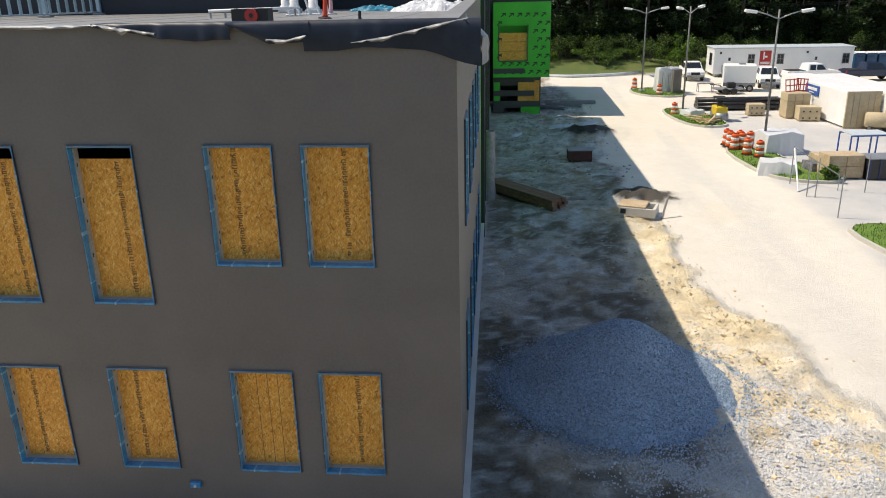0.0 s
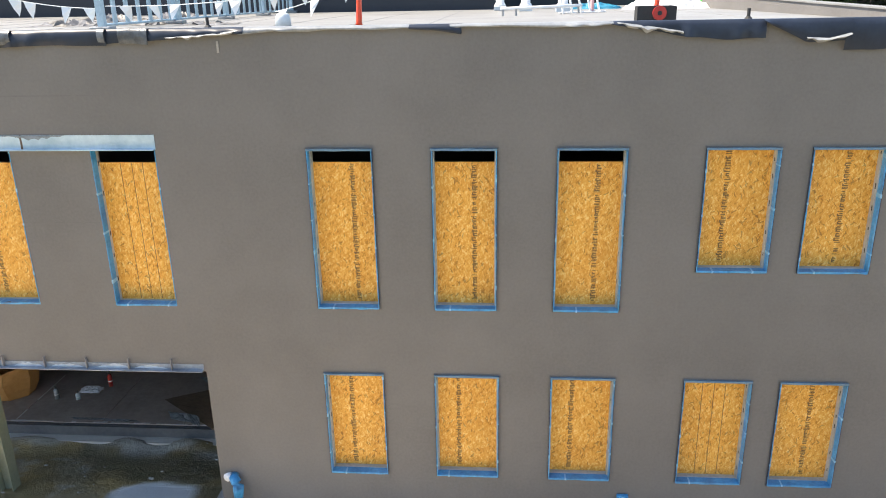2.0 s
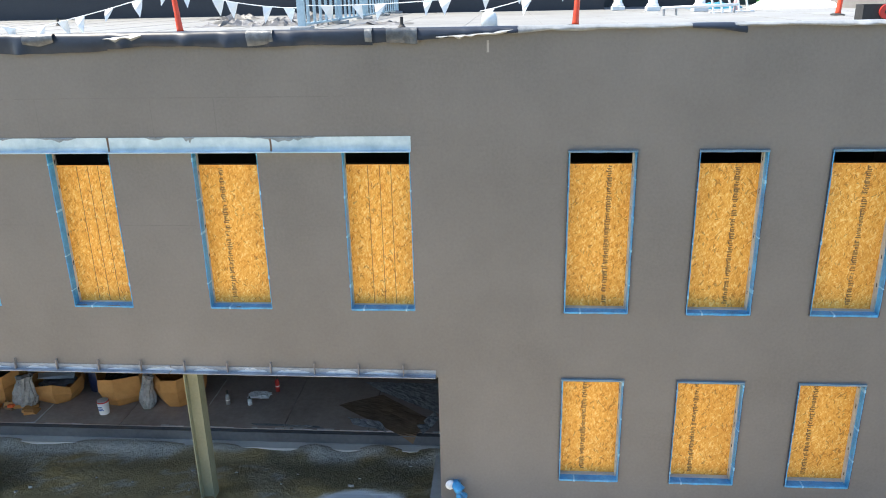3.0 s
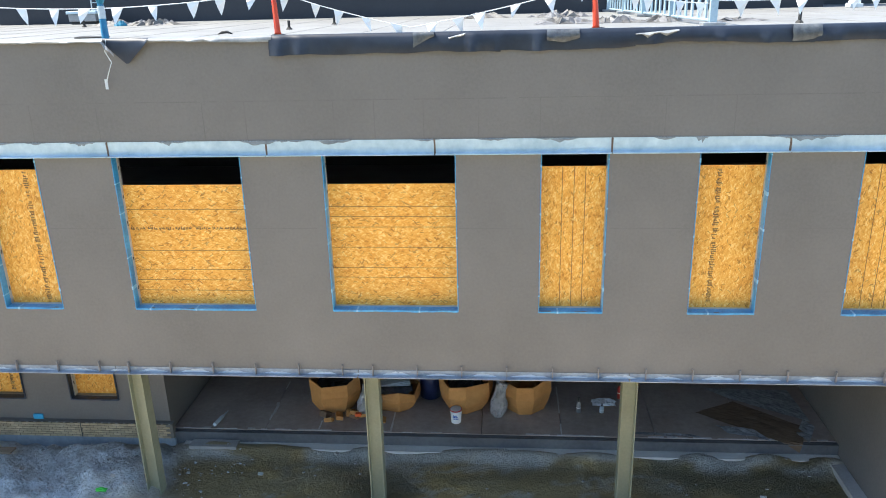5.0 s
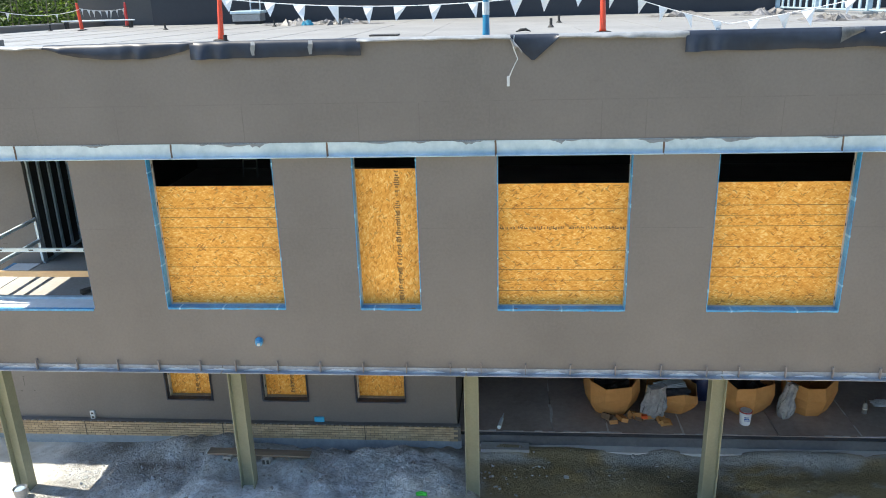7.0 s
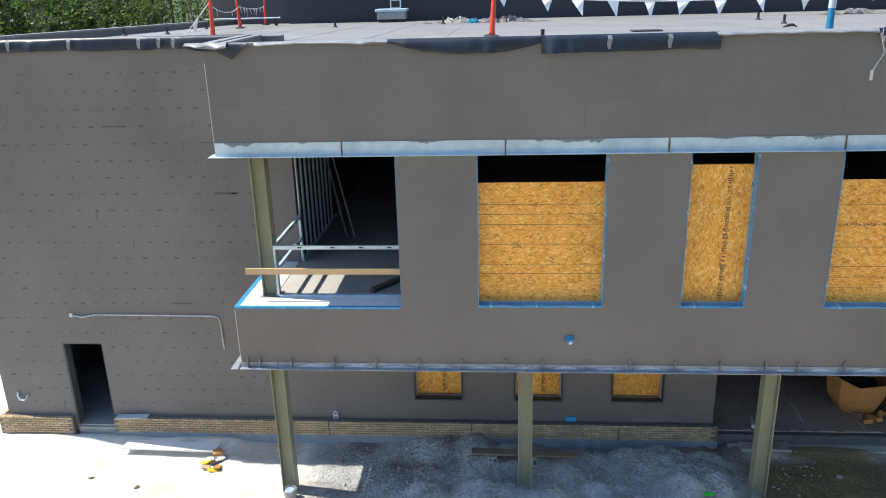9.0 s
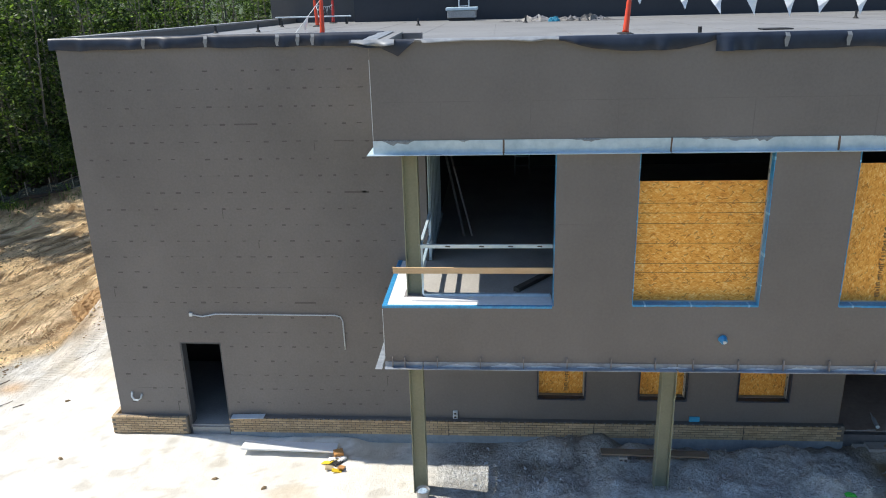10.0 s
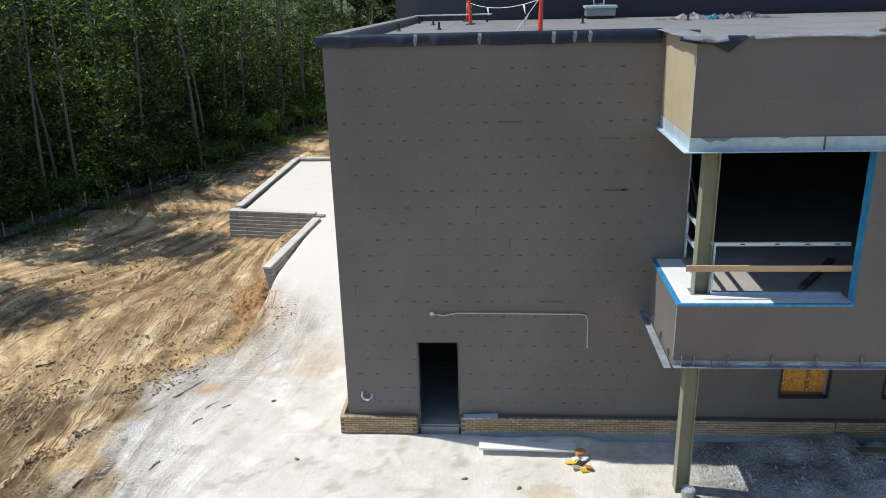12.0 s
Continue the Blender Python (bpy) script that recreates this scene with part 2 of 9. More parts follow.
def make_leaf(name, dark, light):
    """Thin leaves that let some light through, each a little different."""
    m, nt, b, pos = base_material(name, 0.5)
    b.inputs["Specular IOR Level"].default_value = 0.3
    geo = nt.nodes.new("ShaderNodeNewGeometry")
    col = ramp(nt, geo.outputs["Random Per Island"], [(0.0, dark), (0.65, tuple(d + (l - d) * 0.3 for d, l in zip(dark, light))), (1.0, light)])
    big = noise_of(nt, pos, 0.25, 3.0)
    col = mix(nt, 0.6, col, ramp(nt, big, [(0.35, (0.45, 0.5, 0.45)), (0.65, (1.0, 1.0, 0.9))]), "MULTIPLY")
    link(nt, col, b.inputs["Base Color"])
    tr = nt.nodes.new("ShaderNodeBsdfTranslucent")
    bright = mix(nt, 1.0, col, (1.3, 1.5, 0.6), "MULTIPLY")
    link(nt, bright, tr.inputs["Color"])
    ms = nt.nodes.new("ShaderNodeMixShader")
    ms.inputs[0].default_value = 0.42
    link(nt, b.outputs[0], ms.inputs[1])
    link(nt, tr.outputs[0], ms.inputs[2])
    link(nt, ms.outputs[0], nt.nodes["Material Output"].inputs["Surface"])
    return m


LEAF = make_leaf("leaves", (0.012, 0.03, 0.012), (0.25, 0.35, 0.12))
# Darker copy of the leaf colour, standing in for deep self-shadow.
SHADE_LEAF = make_leaf("shade_dark_leaves", (0.008, 0.02, 0.008), (0.085, 0.14, 0.05))
BUSH = make_leaf("bright_leaves", (0.05, 0.11, 0.025), (0.26, 0.36, 0.09))


def make_soil():
    """Site ground: the soil's own colour on the sheet, broken up by grain, wheel tracks, clods and damp."""
    m, nt, b, pos = base_material("site_soil", 0.95)

    def attribute(name):
        a = nt.nodes.new("ShaderNodeAttribute")
        a.attribute_name = name
        return a

    def calc(op, a, c, d=None):
        n = nt.nodes.new("ShaderNodeMath")
        n.operation = op
        for sock, v in zip(n.inputs, (a, c, d)):
            if isinstance(v, (int, float)):
                sock.default_value = v
            elif v is not None:
                link(nt, v, sock)
        return n.outputs[0]

    at, rel, tr, tread = attribute("soil"), attribute("relief").outputs["Fac"], attribute("tracks"), attribute("tread").outputs["Fac"]
    sep = nt.nodes.new("ShaderNodeSeparateXYZ")
    link(nt, tr.outputs["Vector"], sep.inputs[0])
    loose = sep.outputs[2]
    n1 = noise_of(nt, pos, 1.3, 6.0, 0.65)
    n2 = noise_of(nt, pos, 11.0, 6.0, 0.75)
    n3 = noise_of(nt, tr.outputs["Vector"], 1.0, 4.0, 0.55, (1.7, 0.30, 0.0))
    n4 = noise_of(nt, tr.outputs["Vector"], 1.0, 4.0, 0.7, (5.5, 1.3, 0.0))
    col = mix(nt, rel, at.outputs["Color"], mix(nt, 1.0, at.outputs["Color"], ramp(nt, n1, [(0.32, (0.66, 0.63, 0.58)), (0.66, (1.18, 1.18, 1.16))]), "MULTIPLY"))
    fine = calc("MULTIPLY_ADD", rel, 0.7, 0.02)
    col = mix(nt, fine, col, mix(nt, 1.0, col, ramp(nt, n2, [(0.30, (0.50, 0.46, 0.41)), (0.50, (1.0, 1.0, 1.0)), (0.72, (1.25, 1.25, 1.25))]), "MULTIPLY"))
    col = mix(nt, loose, col, mix(nt, 1.0, col, ramp(nt, n3, [(0.34, (0.50, 0.42, 0.33)), (0.47, (0.95, 0.94, 0.92)), (0.62, (1.45, 1.50, 1.60))]), "MULTIPLY"))
    col = mix(nt, loose, col, mix(nt, 1.0, col, ramp(nt, n4, [(0.31, (0.30, 0.24, 0.18)), (0.39, (0.90, 0.87, 0.83)), (0.58, (1.0, 1.0, 1.0)), (0.68, (1.30, 1.30, 1.30))]), "MULTIPLY"))
    link(nt, col, b.inputs["Base Color"])
    rr = nt.nodes.new("ShaderNodeMapRange")
    rr.inputs["To Min"].default_value, rr.inputs["To Max"].default_value = 0.25, 0.95
    link(nt, at.outputs["Alpha"], rr.inputs["Value"])
    link(nt, rr.outputs[0], b.inputs["Roughness"])
    lugs = calc("MULTIPLY", calc("SINE", calc("MULTIPLY", sep.outputs[1], 44.0), 0.0), tread)
    rough = calc("MULTIPLY", calc("ADD", n1, calc("MULTIPLY", n2, 0.9)), rel)
    ruts = calc("MULTIPLY", calc("ADD", n3, calc("MULTIPLY", n4, 0.7)), loose)
    hgt = calc("ADD", calc("ADD", rough, ruts), calc("MULTIPLY", lugs, 0.08))
    bump_on(nt, b, hgt, 0.9, 0.28)
    return m


SOIL = make_soil()
GLASS = bpy.data.materials.new("dark_vehicle_glass")
GLASS.use_nodes = True
GLASS.node_tree.nodes["Principled BSDF"].inputs["Base Color"].default_value = (0.02, 0.025, 0.03, 1)
GLASS.node_tree.nodes["Principled BSDF"].inputs["Roughness"].default_value = 0.08


# ---- mesh helpers ----
class Shape:
    """Vertices and faces of one mesh."""

    def __init__(self):
        self.v, self.f = [], []

    def poly(self, *pts):
        n = len(self.v)
        self.v += [tuple(p) for p in pts]
        self.f.append(tuple(range(n, n + len(pts))))
        return self

    def box(self, x0, x1, y0, y1, z0, z1, m=None):
        n = len(self.v)
        pts = [(x, y, z) for x in (x0, x1) for y in (y0, y1) for z in (z0, z1)]
        if m:
            pts = [tuple(m @ Vector(p)) for p in pts]
        self.v += pts
        self.f += [tuple(n + i for i in q) for q in ((0, 1, 3, 2), (4, 6, 7, 5), (0, 4, 5, 1), (2, 3, 7, 6), (0, 2, 6, 4), (1, 5, 7, 3))]
        return self

    def tube(self, pts, radii, n=8, caps=True):
        pts = [Vector(p) for p in pts]
        if isinstance(radii, (int, float)):
            radii = [radii] * len(pts)
        start = len(self.v)
        for i, (p, r) in enumerate(zip(pts, radii)):
            d = (pts[min(i + 1, len(pts) - 1)] - pts[max(i - 1, 0)]).normalized()
            a = d.orthogonal().normalized() if abs(d.z) < 0.95 else Vector((1, 0, 0)) - d * d.x
            a.normalize()
            b = d.cross(a)
            for k in range(n):
                t = 2 * math.pi * k / n
                self.v.append(tuple(p + (a * math.cos(t) + b * math.sin(t)) * r))
        for i in range(len(pts) - 1):
            for k in range(n):
                s, e = start + i * n + k, start + i * n + (k + 1) % n
                self.f.append((s, e, e + n, s + n))
        if caps:
            self.f.append(tuple(start + k for k in reversed(range(n))))
            self.f.append(tuple(start + (len(pts) - 1) * n + k for k in range(n)))
        return self

    def mesh(self, name, material, smooth=False):
        me = bpy.data.meshes.new(name)
        me.from_pydata(self.v, [], self.f)
        me.materials.append(material)
        if smooth:
            me.polygons.foreach_set("use_smooth", [True] * len(me.polygons))
        me.update()
        return me


def rounded(sx, sy, sz, r, material, name="block", segments=2):
    """Mesh of a box that stands on the origin, with rounded edges."""
    bm = bmesh.new()
    bmesh.ops.create_cube(bm, size=1, matrix=Matrix.Translation((0, 0, sz / 2)) @ Matrix.Diagonal((sx, sy, sz, 1)))
    bmesh.ops.bevel(bm, geom=bm.edges[:], offset=r, segments=segments, affect="EDGES", profile=0.5)
    me = bpy.data.meshes.new(name)
    bm.to_mesh(me)
    bm.free()
    me.materials.append(material)
    return me


def thing(name, label, category, m=None, group="", kind=""):
    ob = new(name)
    ob.empty_display_size = 0.1
    if m:
        ob.matrix_basis = m
    return tagged(ob, label, category, group, kind)


def part(name, shape, material, parent, label="", m=None, smooth=False, kind=""):
    me = shape.mesh(name, material, smooth) if isinstance(shape, Shape) else shape
    ob = new(name, me)
    ob.parent = parent
    if m:
        ob.matrix_basis = m
    return tagged(ob, label, kind=kind)


def solid(name, shape, material, label, category, kind="", smooth=False, group=""):
    me = shape.mesh(name, material, smooth) if isinstance(shape, Shape) else shape
    return tagged(new(name, me), label, category, group, kind)


def panel_shape(u0, u1, v0, v1, holes, near, far, m=None):
    """A wall in the u-v plane, from depth near to depth far, with rectangular holes through it."""
    us = sorted({u0, u1, *[h[0] for h in holes], *[h[1] for h in holes]})
    vs = sorted({v0, v1, *[h[2] for h in holes], *[h[3] for h in holes]})
    us, vs = [u for u in us if u0 <= u <= u1], [v for v in vs if v0 <= v <= v1]
    s = Shape()

    def full(i, j):
        if not (0 <= i < len(us) - 1 and 0 <= j < len(vs) - 1):
            return False
        u, v = (us[i] + us[i + 1]) / 2, (vs[j] + vs[j + 1]) / 2
        return not any(h[0] < u < h[1] and h[2] < v < h[3] for h in holes)

    for i in range(len(us) - 1):
        for j in range(len(vs) - 1):
            if not full(i, j):
                continue
            a, b, c, d = us[i], us[i + 1], vs[j], vs[j + 1]
            s.poly((a, near, c), (b, near, c), (b, near, d), (a, near, d))
            s.poly((a, far, c), (a, far, d), (b, far, d), (b, far, c))
            if not full(i - 1, j):
                s.poly((a, near, c), (a, near, d), (a, far, d), (a, far, c))
            if not full(i + 1, j):
                s.poly((b, near, c), (b, far, c), (b, far, d), (b, near, d))
            if not full(i, j - 1):
                s.poly((a, near, c), (a, far, c), (b, far, c), (b, near, c))
            if not full(i, j + 1):
                s.poly((a, near, d), (b, near, d), (b, far, d), (a, far, d))
    if m:
        s.v = [tuple(m @ Vector(p)) for p in s.v]
    return s


# ---- plan ----
XR, XL, XW, YW = 7.24, -34.4, -42.03, 2.77      # right corner, end of the projection, end of the wing, wing's wall
TOP, GROUND_Z, SOFFIT, FLOOR2 = 9.86, -0.42, 3.13, 4.57
NAVY_Y = 22.0


def roof_z(y):
    return 9.72 - 0.02 * y


# window openings: x0, x1, sill, head
HIGH = [(4.41, 5.64, 5.45, 7.72), (2.60, 3.85, 5.45, 7.72), (0.0, 1.22, 4.62, 7.72), (-2.27, -1.10, 4.62, 7.72), (-4.56, -3.37, 4.62, 7.72)]
BAND = [(-8.69, -7.44, 4.615, 7.755), (-11.53, -10.29, 4.615, 7.755), (-14.36, -13.14, 4.615, 7.755), (-18.42, -15.93, 4.615, 7.755), (-22.49, -19.99, 4.615, 7.755), (-25.26, -24.03, 4.615, 7.755), (-29.30, -26.81, 4.615, 7.755)]
LOW = [(4.40, 5.64, 0.83, 3.13), (2.58, 3.85, 0.83, 3.13), (0.0, 1.23, 0.83, 3.13), (-2.31, -1.05, 0.83, 3.13), (-4.55, -3.36, 0.83, 3.13)]
REAR = [(-31.02, -29.84, 0.87, 3.0), (-28.50, -27.34, 0.87, 3.0), (-26.09, -24.85, 0.87, 3.0)]
CORNER = (XL, -30.88, 4.57, 7.755)
DOOR = (-40.16, -39.08, -0.15, 2.35)

# ---- ground ----
def hashed(i, j, seed):
    n = np.sin(i * 127.1 + j * 311.7 + seed * 74.7) * 43758.5453
    return n - np.floor(n)


def vnoise(x, y, size, seed=0):
    """Smooth value noise, 0 to 1, with lumps of about that size in metres."""
    x, y = x / size, y / size
    i, j = np.floor(x), np.floor(y)
    u, v = x - i, y - j
    u, v = u * u * (3 - 2 * u), v * v * (3 - 2 * v)
    a, b, c, d = hashed(i, j, seed), hashed(i + 1, j, seed), hashed(i, j + 1, seed), hashed(i + 1, j + 1, seed)
    return a * (1 - u) * (1 - v) + b * u * (1 - v) + c * (1 - u) * v + d * u * v


def fractal(x, y, size, seed=0):
    return 0.5 * vnoise(x, y, size, seed) + 0.3 * vnoise(x, y, size / 2.3, seed + 1) + 0.2 * vnoise(x, y, size / 5.1, seed + 2)


def step(a, b, x):
    t = np.clip((x - a) / (b - a), 0, 1)
    return t * t * (3 - 2 * t)


def ranged(*spans):
    out = []
    for a, b, d in spans:
        out += list(np.arange(a, b, d))
    return np.array(out + [spans[-1][1]])


gx = ranged((-1200, -200, 250), (-200, -90, 10), (-90, -66, 2), (-66, -42, 0.13), (-42, -34, 0.14), (-34, -20, 0.09), (-20, -7, 0.15), (-7, 7, 1.0), (7, 19, 0.2), (19, 34, 0.5), (34, 80, 2), (80, 200, 10), (200, 1200, 250))
gy = ranged((-1200, -200, 250), (-200, -20, 10), (-20, -1, 1), (-1, 2.8, 0.09), (2.8, 14, 0.13), (14, 36, 0.22), (36, 70, 0.8), (70, 110, 2), (110, 200, 10), (200, 1400, 300))
X, Y = np.meshgrid(gx, gy)
on_site = (X > -90) & (X < 60) & (Y > -20) & (Y < 110)
edge_x = np.interp(Y, [-20, 0.1, 1.7, 3.0, 4.4, 6.0, 9.0, 13.0, 14.0, 60], [-58, -48.6, -48.9, -49.2, -48.9, -47.6, -45.7, -46.2, -46.9, -46.9])
rough_edge = (fractal(X, Y, 3.0, 3) - 0.5) * 3.2
sand = step(0.5, -0.5, X - edge_x - rough_edge)
forest_x = np.interp(Y, [-20, 8, 18, 24, 29, 34, 38.5, 45, 51, 60, 110], [-80, -67, -63.3, -61, -58.3, -56.7, -55.9, -55.6, -53.6, -51.7, -44])
woods = step(0.8, -0.8, X - forest_x)
bounce_zone = step(-1.4, -2.6, Y + (fractal(X, Y, 3.0, 12) - 0.5) * 1.5)
under = step(-34.0, -33.0, X) * step(-6.5, -7.2, X) * step(3.4, 2.6, Y) * (1 - bounce_zone)
mud = under * step(-24.5, -22.0, X + (fractal(X, Y, 2.0, 8) - 0.5) * 3)
site_r = step(7.0, 7.3, X)
road_x = np.interp(Y, [-20, 3, 8, 13, 20, 24, 40, 60, 75, 110], [17.6, 17.3, 16.8, 15.6, 15.0, 14.4, 14.0, 14.6, 12, 12]) + (fractal(X, Y, 2.5, 11) - 0.5) * 2.4
road = site_r * step(-0.4, 0.4, X - road_x)
spoil = site_r * step(12.6, 13.6, X + (fractal(X, Y, 2.0, 5) - 0.5) * 2) * step(25, 20, Y) * (1 - road)
lot = site_r * step(22.4, 23.6, X + (fractal(X, Y, 3, 6) - 0.5)) * step(5, 12, Y) * step(66, 40, Y)
bank = step(78.5, 80.5, Y + (fractal(X, Y, 4.0, 15) - 0.5) * 2) * site_r
tone = np.zeros(X.shape + (4,))


def lay(weight, colour, wet=0.0):
    c = np.array((*colour, 1 - wet))
    tone[:] = tone * (1 - weight[..., None]) + c * weight[..., None]


one = np.ones_like(X)
lay(one, (0.655, 0.63, 0.572))
lay(step(0.52, 0.70, fractal(X, Y, 4.0, 21)) * 0.4, (0.62, 0.58, 0.50))
lay(step(0.52, 0.64, fractal(X, Y, 1.1, 211)) * 0.3, (0.55, 0.52, 0.46))
lay(step(0.60, 0.68, fractal(X * 0.7 + Y * 0.7, Y * 0.5 - X * 0.25, 0.7, 212)) * 0.6, (0.76, 0.74, 0.69))
lay(step(0.63, 0.70, fractal(X, Y, 0.5, 213)) * 0.5, (0.40, 0.36, 0.29))
lay(step(0.64, 0.72, fractal(X, Y, 2.3, 214)) * 0.45, (0.60, 0.50, 0.36))
lay(sand, (0.84, 0.62, 0.34))
lay(sand * step(0.55, 0.68, fractal(X, Y, 5.0, 41)) * 0.8, (0.56, 0.40, 0.22))
# wheel tracks drawn out along the way that the machines went
along = (X + 50) * 0.10 + (Y - 5) * 0.99 + (vnoise(X, Y, 6, 82) - 0.5) * 2.0
across = (X + 50) * 0.99 - (Y - 5) * 0.10 + (vnoise(X, Y, 11, 81) - 0.5) * 7.0 + (vnoise(X, Y, 4, 80) - 0.5) * 1.2
streak = vnoise(across * 1.1, along * 0.16, 1.0, 102) * 0.45 + vnoise(across * 3.0, along * 0.35, 1.0, 103) * 0.35 + vnoise(across * 6.0, along * 0.9, 1.0, 105) * 0.2
patch = 0.35 + 0.65 * step(0.38, 0.62, fractal(X, Y, 5, 104))
lay(sand * patch * step(0.54, 0.72, streak) * 0.85, (0.84, 0.69, 0.46))
lay(sand * patch * step(0.40, 0.26, streak) * 0.8, (0.30, 0.20, 0.10))
border = np.exp(-((X - edge_x) / 2.2) ** 2) * step(15, 11, Y)
lay((1 - sand) * border * patch * step(0.50, 0.30, streak) * 0.7, (0.46, 0.42, 0.35))
lay(sand * border * step(0.45, 0.62, fractal(X, Y, 2.2, 32)) * 0.6, (0.74, 0.70, 0.62))
lay(step(-47, -49, X) * step(6.5, 3.5, Y) * sand * step(0.36, 0.5, fractal(X, Y, 1.6, 33)) * 0.9, (0.31, 0.205, 0.105))
orange = np.exp(-(((X + 46.6) / 1.3) ** 2 + ((Y - 9.6) / 1.5) ** 2)) + 0.9 * np.exp(-(((X + 46.7) / 0.4) ** 2 + ((Y - 5.15) / 0.4) ** 2))
lay(np.clip(orange, 0, 1) * 0.8, (0.56, 0.33, 0.13))
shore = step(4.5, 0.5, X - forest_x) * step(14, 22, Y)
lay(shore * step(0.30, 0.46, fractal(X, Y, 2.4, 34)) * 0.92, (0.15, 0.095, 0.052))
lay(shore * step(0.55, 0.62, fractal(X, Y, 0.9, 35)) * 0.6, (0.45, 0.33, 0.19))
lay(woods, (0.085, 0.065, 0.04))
bank_in = np.clip(step(-31.2, -28.8, X + (fractal(X, Y, 1.5, 154) - 0.5) * 2.5) * step(2.9, 2.0, Y + (X + 28) * 0.05), 0, 1)
lay(under * 0.95, (0.62, 0.63, 0.63))
lay(under * bank_in * 0.95, (0.80, 0.86, 0.90))
lay(under * step(-33.4, -32.4, X) * step(0.6, 1.8, Y) * (1 - bank_in) * step(0.40, 0.56, fractal(X, Y, 1.2, 51)) * 0.8, (0.33, 0.295, 0.25))
lay(under * step(0.54, 0.60, fractal(X, Y, 0.6, 52)) * 0.5, (0.78, 0.80, 0.82))
lay(under * step(0.42, 0.36, fractal(X, Y, 0.5, 53)) * (0.4 - 0.22 * bank_in), (0.34, 0.33, 0.315))
lay(mud, (0.27, 0.20, 0.09), 0.6)
lay(mud * step(0.5, 0.62, fractal(X, Y, 1.1, 56)) * 0.5, (0.36, 0.27, 0.13), 0.35)
lay(mud * step(0.55, 0.62, fractal(X, Y, 1.6, 55)) * 0.12, (0.40, 0.42, 0.41), 0.3)
lay(mud * step(0.54, 0.66, fractal(X * 0.45, Y * 1.6, 1.3, 150)) * 0.1, (0.34, 0.35, 0.33), 0.6)
lay(mud * step(0.60, 0.70, fractal(X * 0.8, Y * 1.2, 1.0, 151)) * 0.45, (0.46, 0.31, 0.11), 0.4)
lay(mud * step(0.66, 0.70, fractal(X, Y * 1.5, 0.55, 152)) * 0.35, (0.50, 0.50, 0.48), 0.3)
lay(mud * step(0.58, 0.66, fractal(X, Y, 2.6, 57)) * 0.7, (0.11, 0.09, 0.045), 0.85)
# puddle laid pale, the reflected sky put into its colour
puddle = step(1.15, 0.9, np.hypot((X + 8.9) / 1.05, (Y - 0.5) / 0.55) + (vnoise(X, Y, 0.5, 58) - 0.5) * 0.35)
lay(puddle * 0.9, (0.50, 0.52, 0.53), 0.9)
lay(mud * np.exp(-((Y - 2.3) / 0.28) ** 2) * step(0.4, 0.6, vnoise(X, Y, 0.9, 59)) * 0.7, (0.52, 0.53, 0.52), 0.1)
lay(site_r, (0.64, 0.61, 0.56), 0.1)
lay(site_r * step(0.47, 0.58, fractal(X, Y, 3.2, 61)) * 0.8, (0.78, 0.80, 0.82), 0.1)
lay(site_r * step(0.52, 0.60, fractal(X, Y, 0.9, 62)) * 0.6, (0.36, 0.31, 0.23), 0.1)
lay(site_r * step(0.60, 0.66, fractal(X, Y, 0.7, 63)) * 0.7, (0.74, 0.72, 0.68), 0.1)
lay(site_r * step(0.60, 0.68, fractal(X, Y, 2.0, 65)) * 0.8, (0.26, 0.21, 0.14), 0.2)
lay(site_r * step(0.56, 0.66, fractal(X * 1.6, Y * 0.8, 1.4, 66)) * 0.6, (0.46, 0.36, 0.22), 0.1)
lay(site_r * step(34, 24, Y) * step(0.47, 0.58, fractal(X, Y, 2.4, 158)) * 0.8, (0.21, 0.18, 0.135), 0.1)
lay(site_r * step(0.60, 0.66, fractal(X, Y, 0.45, 160)) * 0.6, (0.74, 0.76, 0.76), 0.1)
lay(spoil, (0.92, 0.79, 0.55))
lay(spoil * step(0.5, 0.62, fractal(X, Y, 1.2, 67)) * 0.75, (0.94, 0.87, 0.73))
lay(spoil * step(0.56, 0.66, fractal(X, Y, 0.8, 69)) * 0.35, (0.56, 0.42, 0.23))
lay(np.clip(np.exp(-(((X - 15.3) / 1.9) ** 2 + ((Y - 3.0) / 3.4) ** 2)) * 1.6, 0, 1) * step(0.36, 0.52, fractal(X, Y, 1.3, 68)) * 0.95, (0.80, 0.79, 0.77))
lay(road, (0.72, 0.67, 0.585))
lay(road * step(0.50, 0.62, fractal(X, Y, 6.0, 71)) * 0.4, (0.70, 0.62, 0.49))
lay(road * np.exp(-((X - 19.2) / 1.6) ** 2) * step(0.42, 0.62, vnoise(X * 1.2, Y * 0.12, 1.0, 155)) * 0.45, (0.58, 0.565, 0.53))
lay(lot, (0.49, 0.485, 0.475))
lay(lot * step(0.46, 0.62, fractal(X, Y, 5.0, 156)) * 0.6, (0.60, 0.58, 0.54))
lay(bank, (0.085, 0.125, 0.03))
lay(bank * step(0.45, 0.6, fractal(X, Y, 4, 72)) * 0.6, (0.13, 0.15, 0.04))
# unseen bright strip before the front, toned to bounce warm light onto the wall
lay(bounce_zone * step(40, 30, X), (0.70, 0.56, 0.38))
lay(bounce_zone * step(40, 30, X) * step(0.48, 0.62, fractal(X, Y, 5, 13)) * 0.6, (0.78, 0.67, 0.50))
# unseen dark ground beyond keeps that bounce to the lower wall
lay(step(-15, -19, Y + (fractal(X, Y, 6.0, 14) - 0.5) * 4) * step(-44, -40, X) * step(40, 30, X), (0.10, 0.12, 0.045))
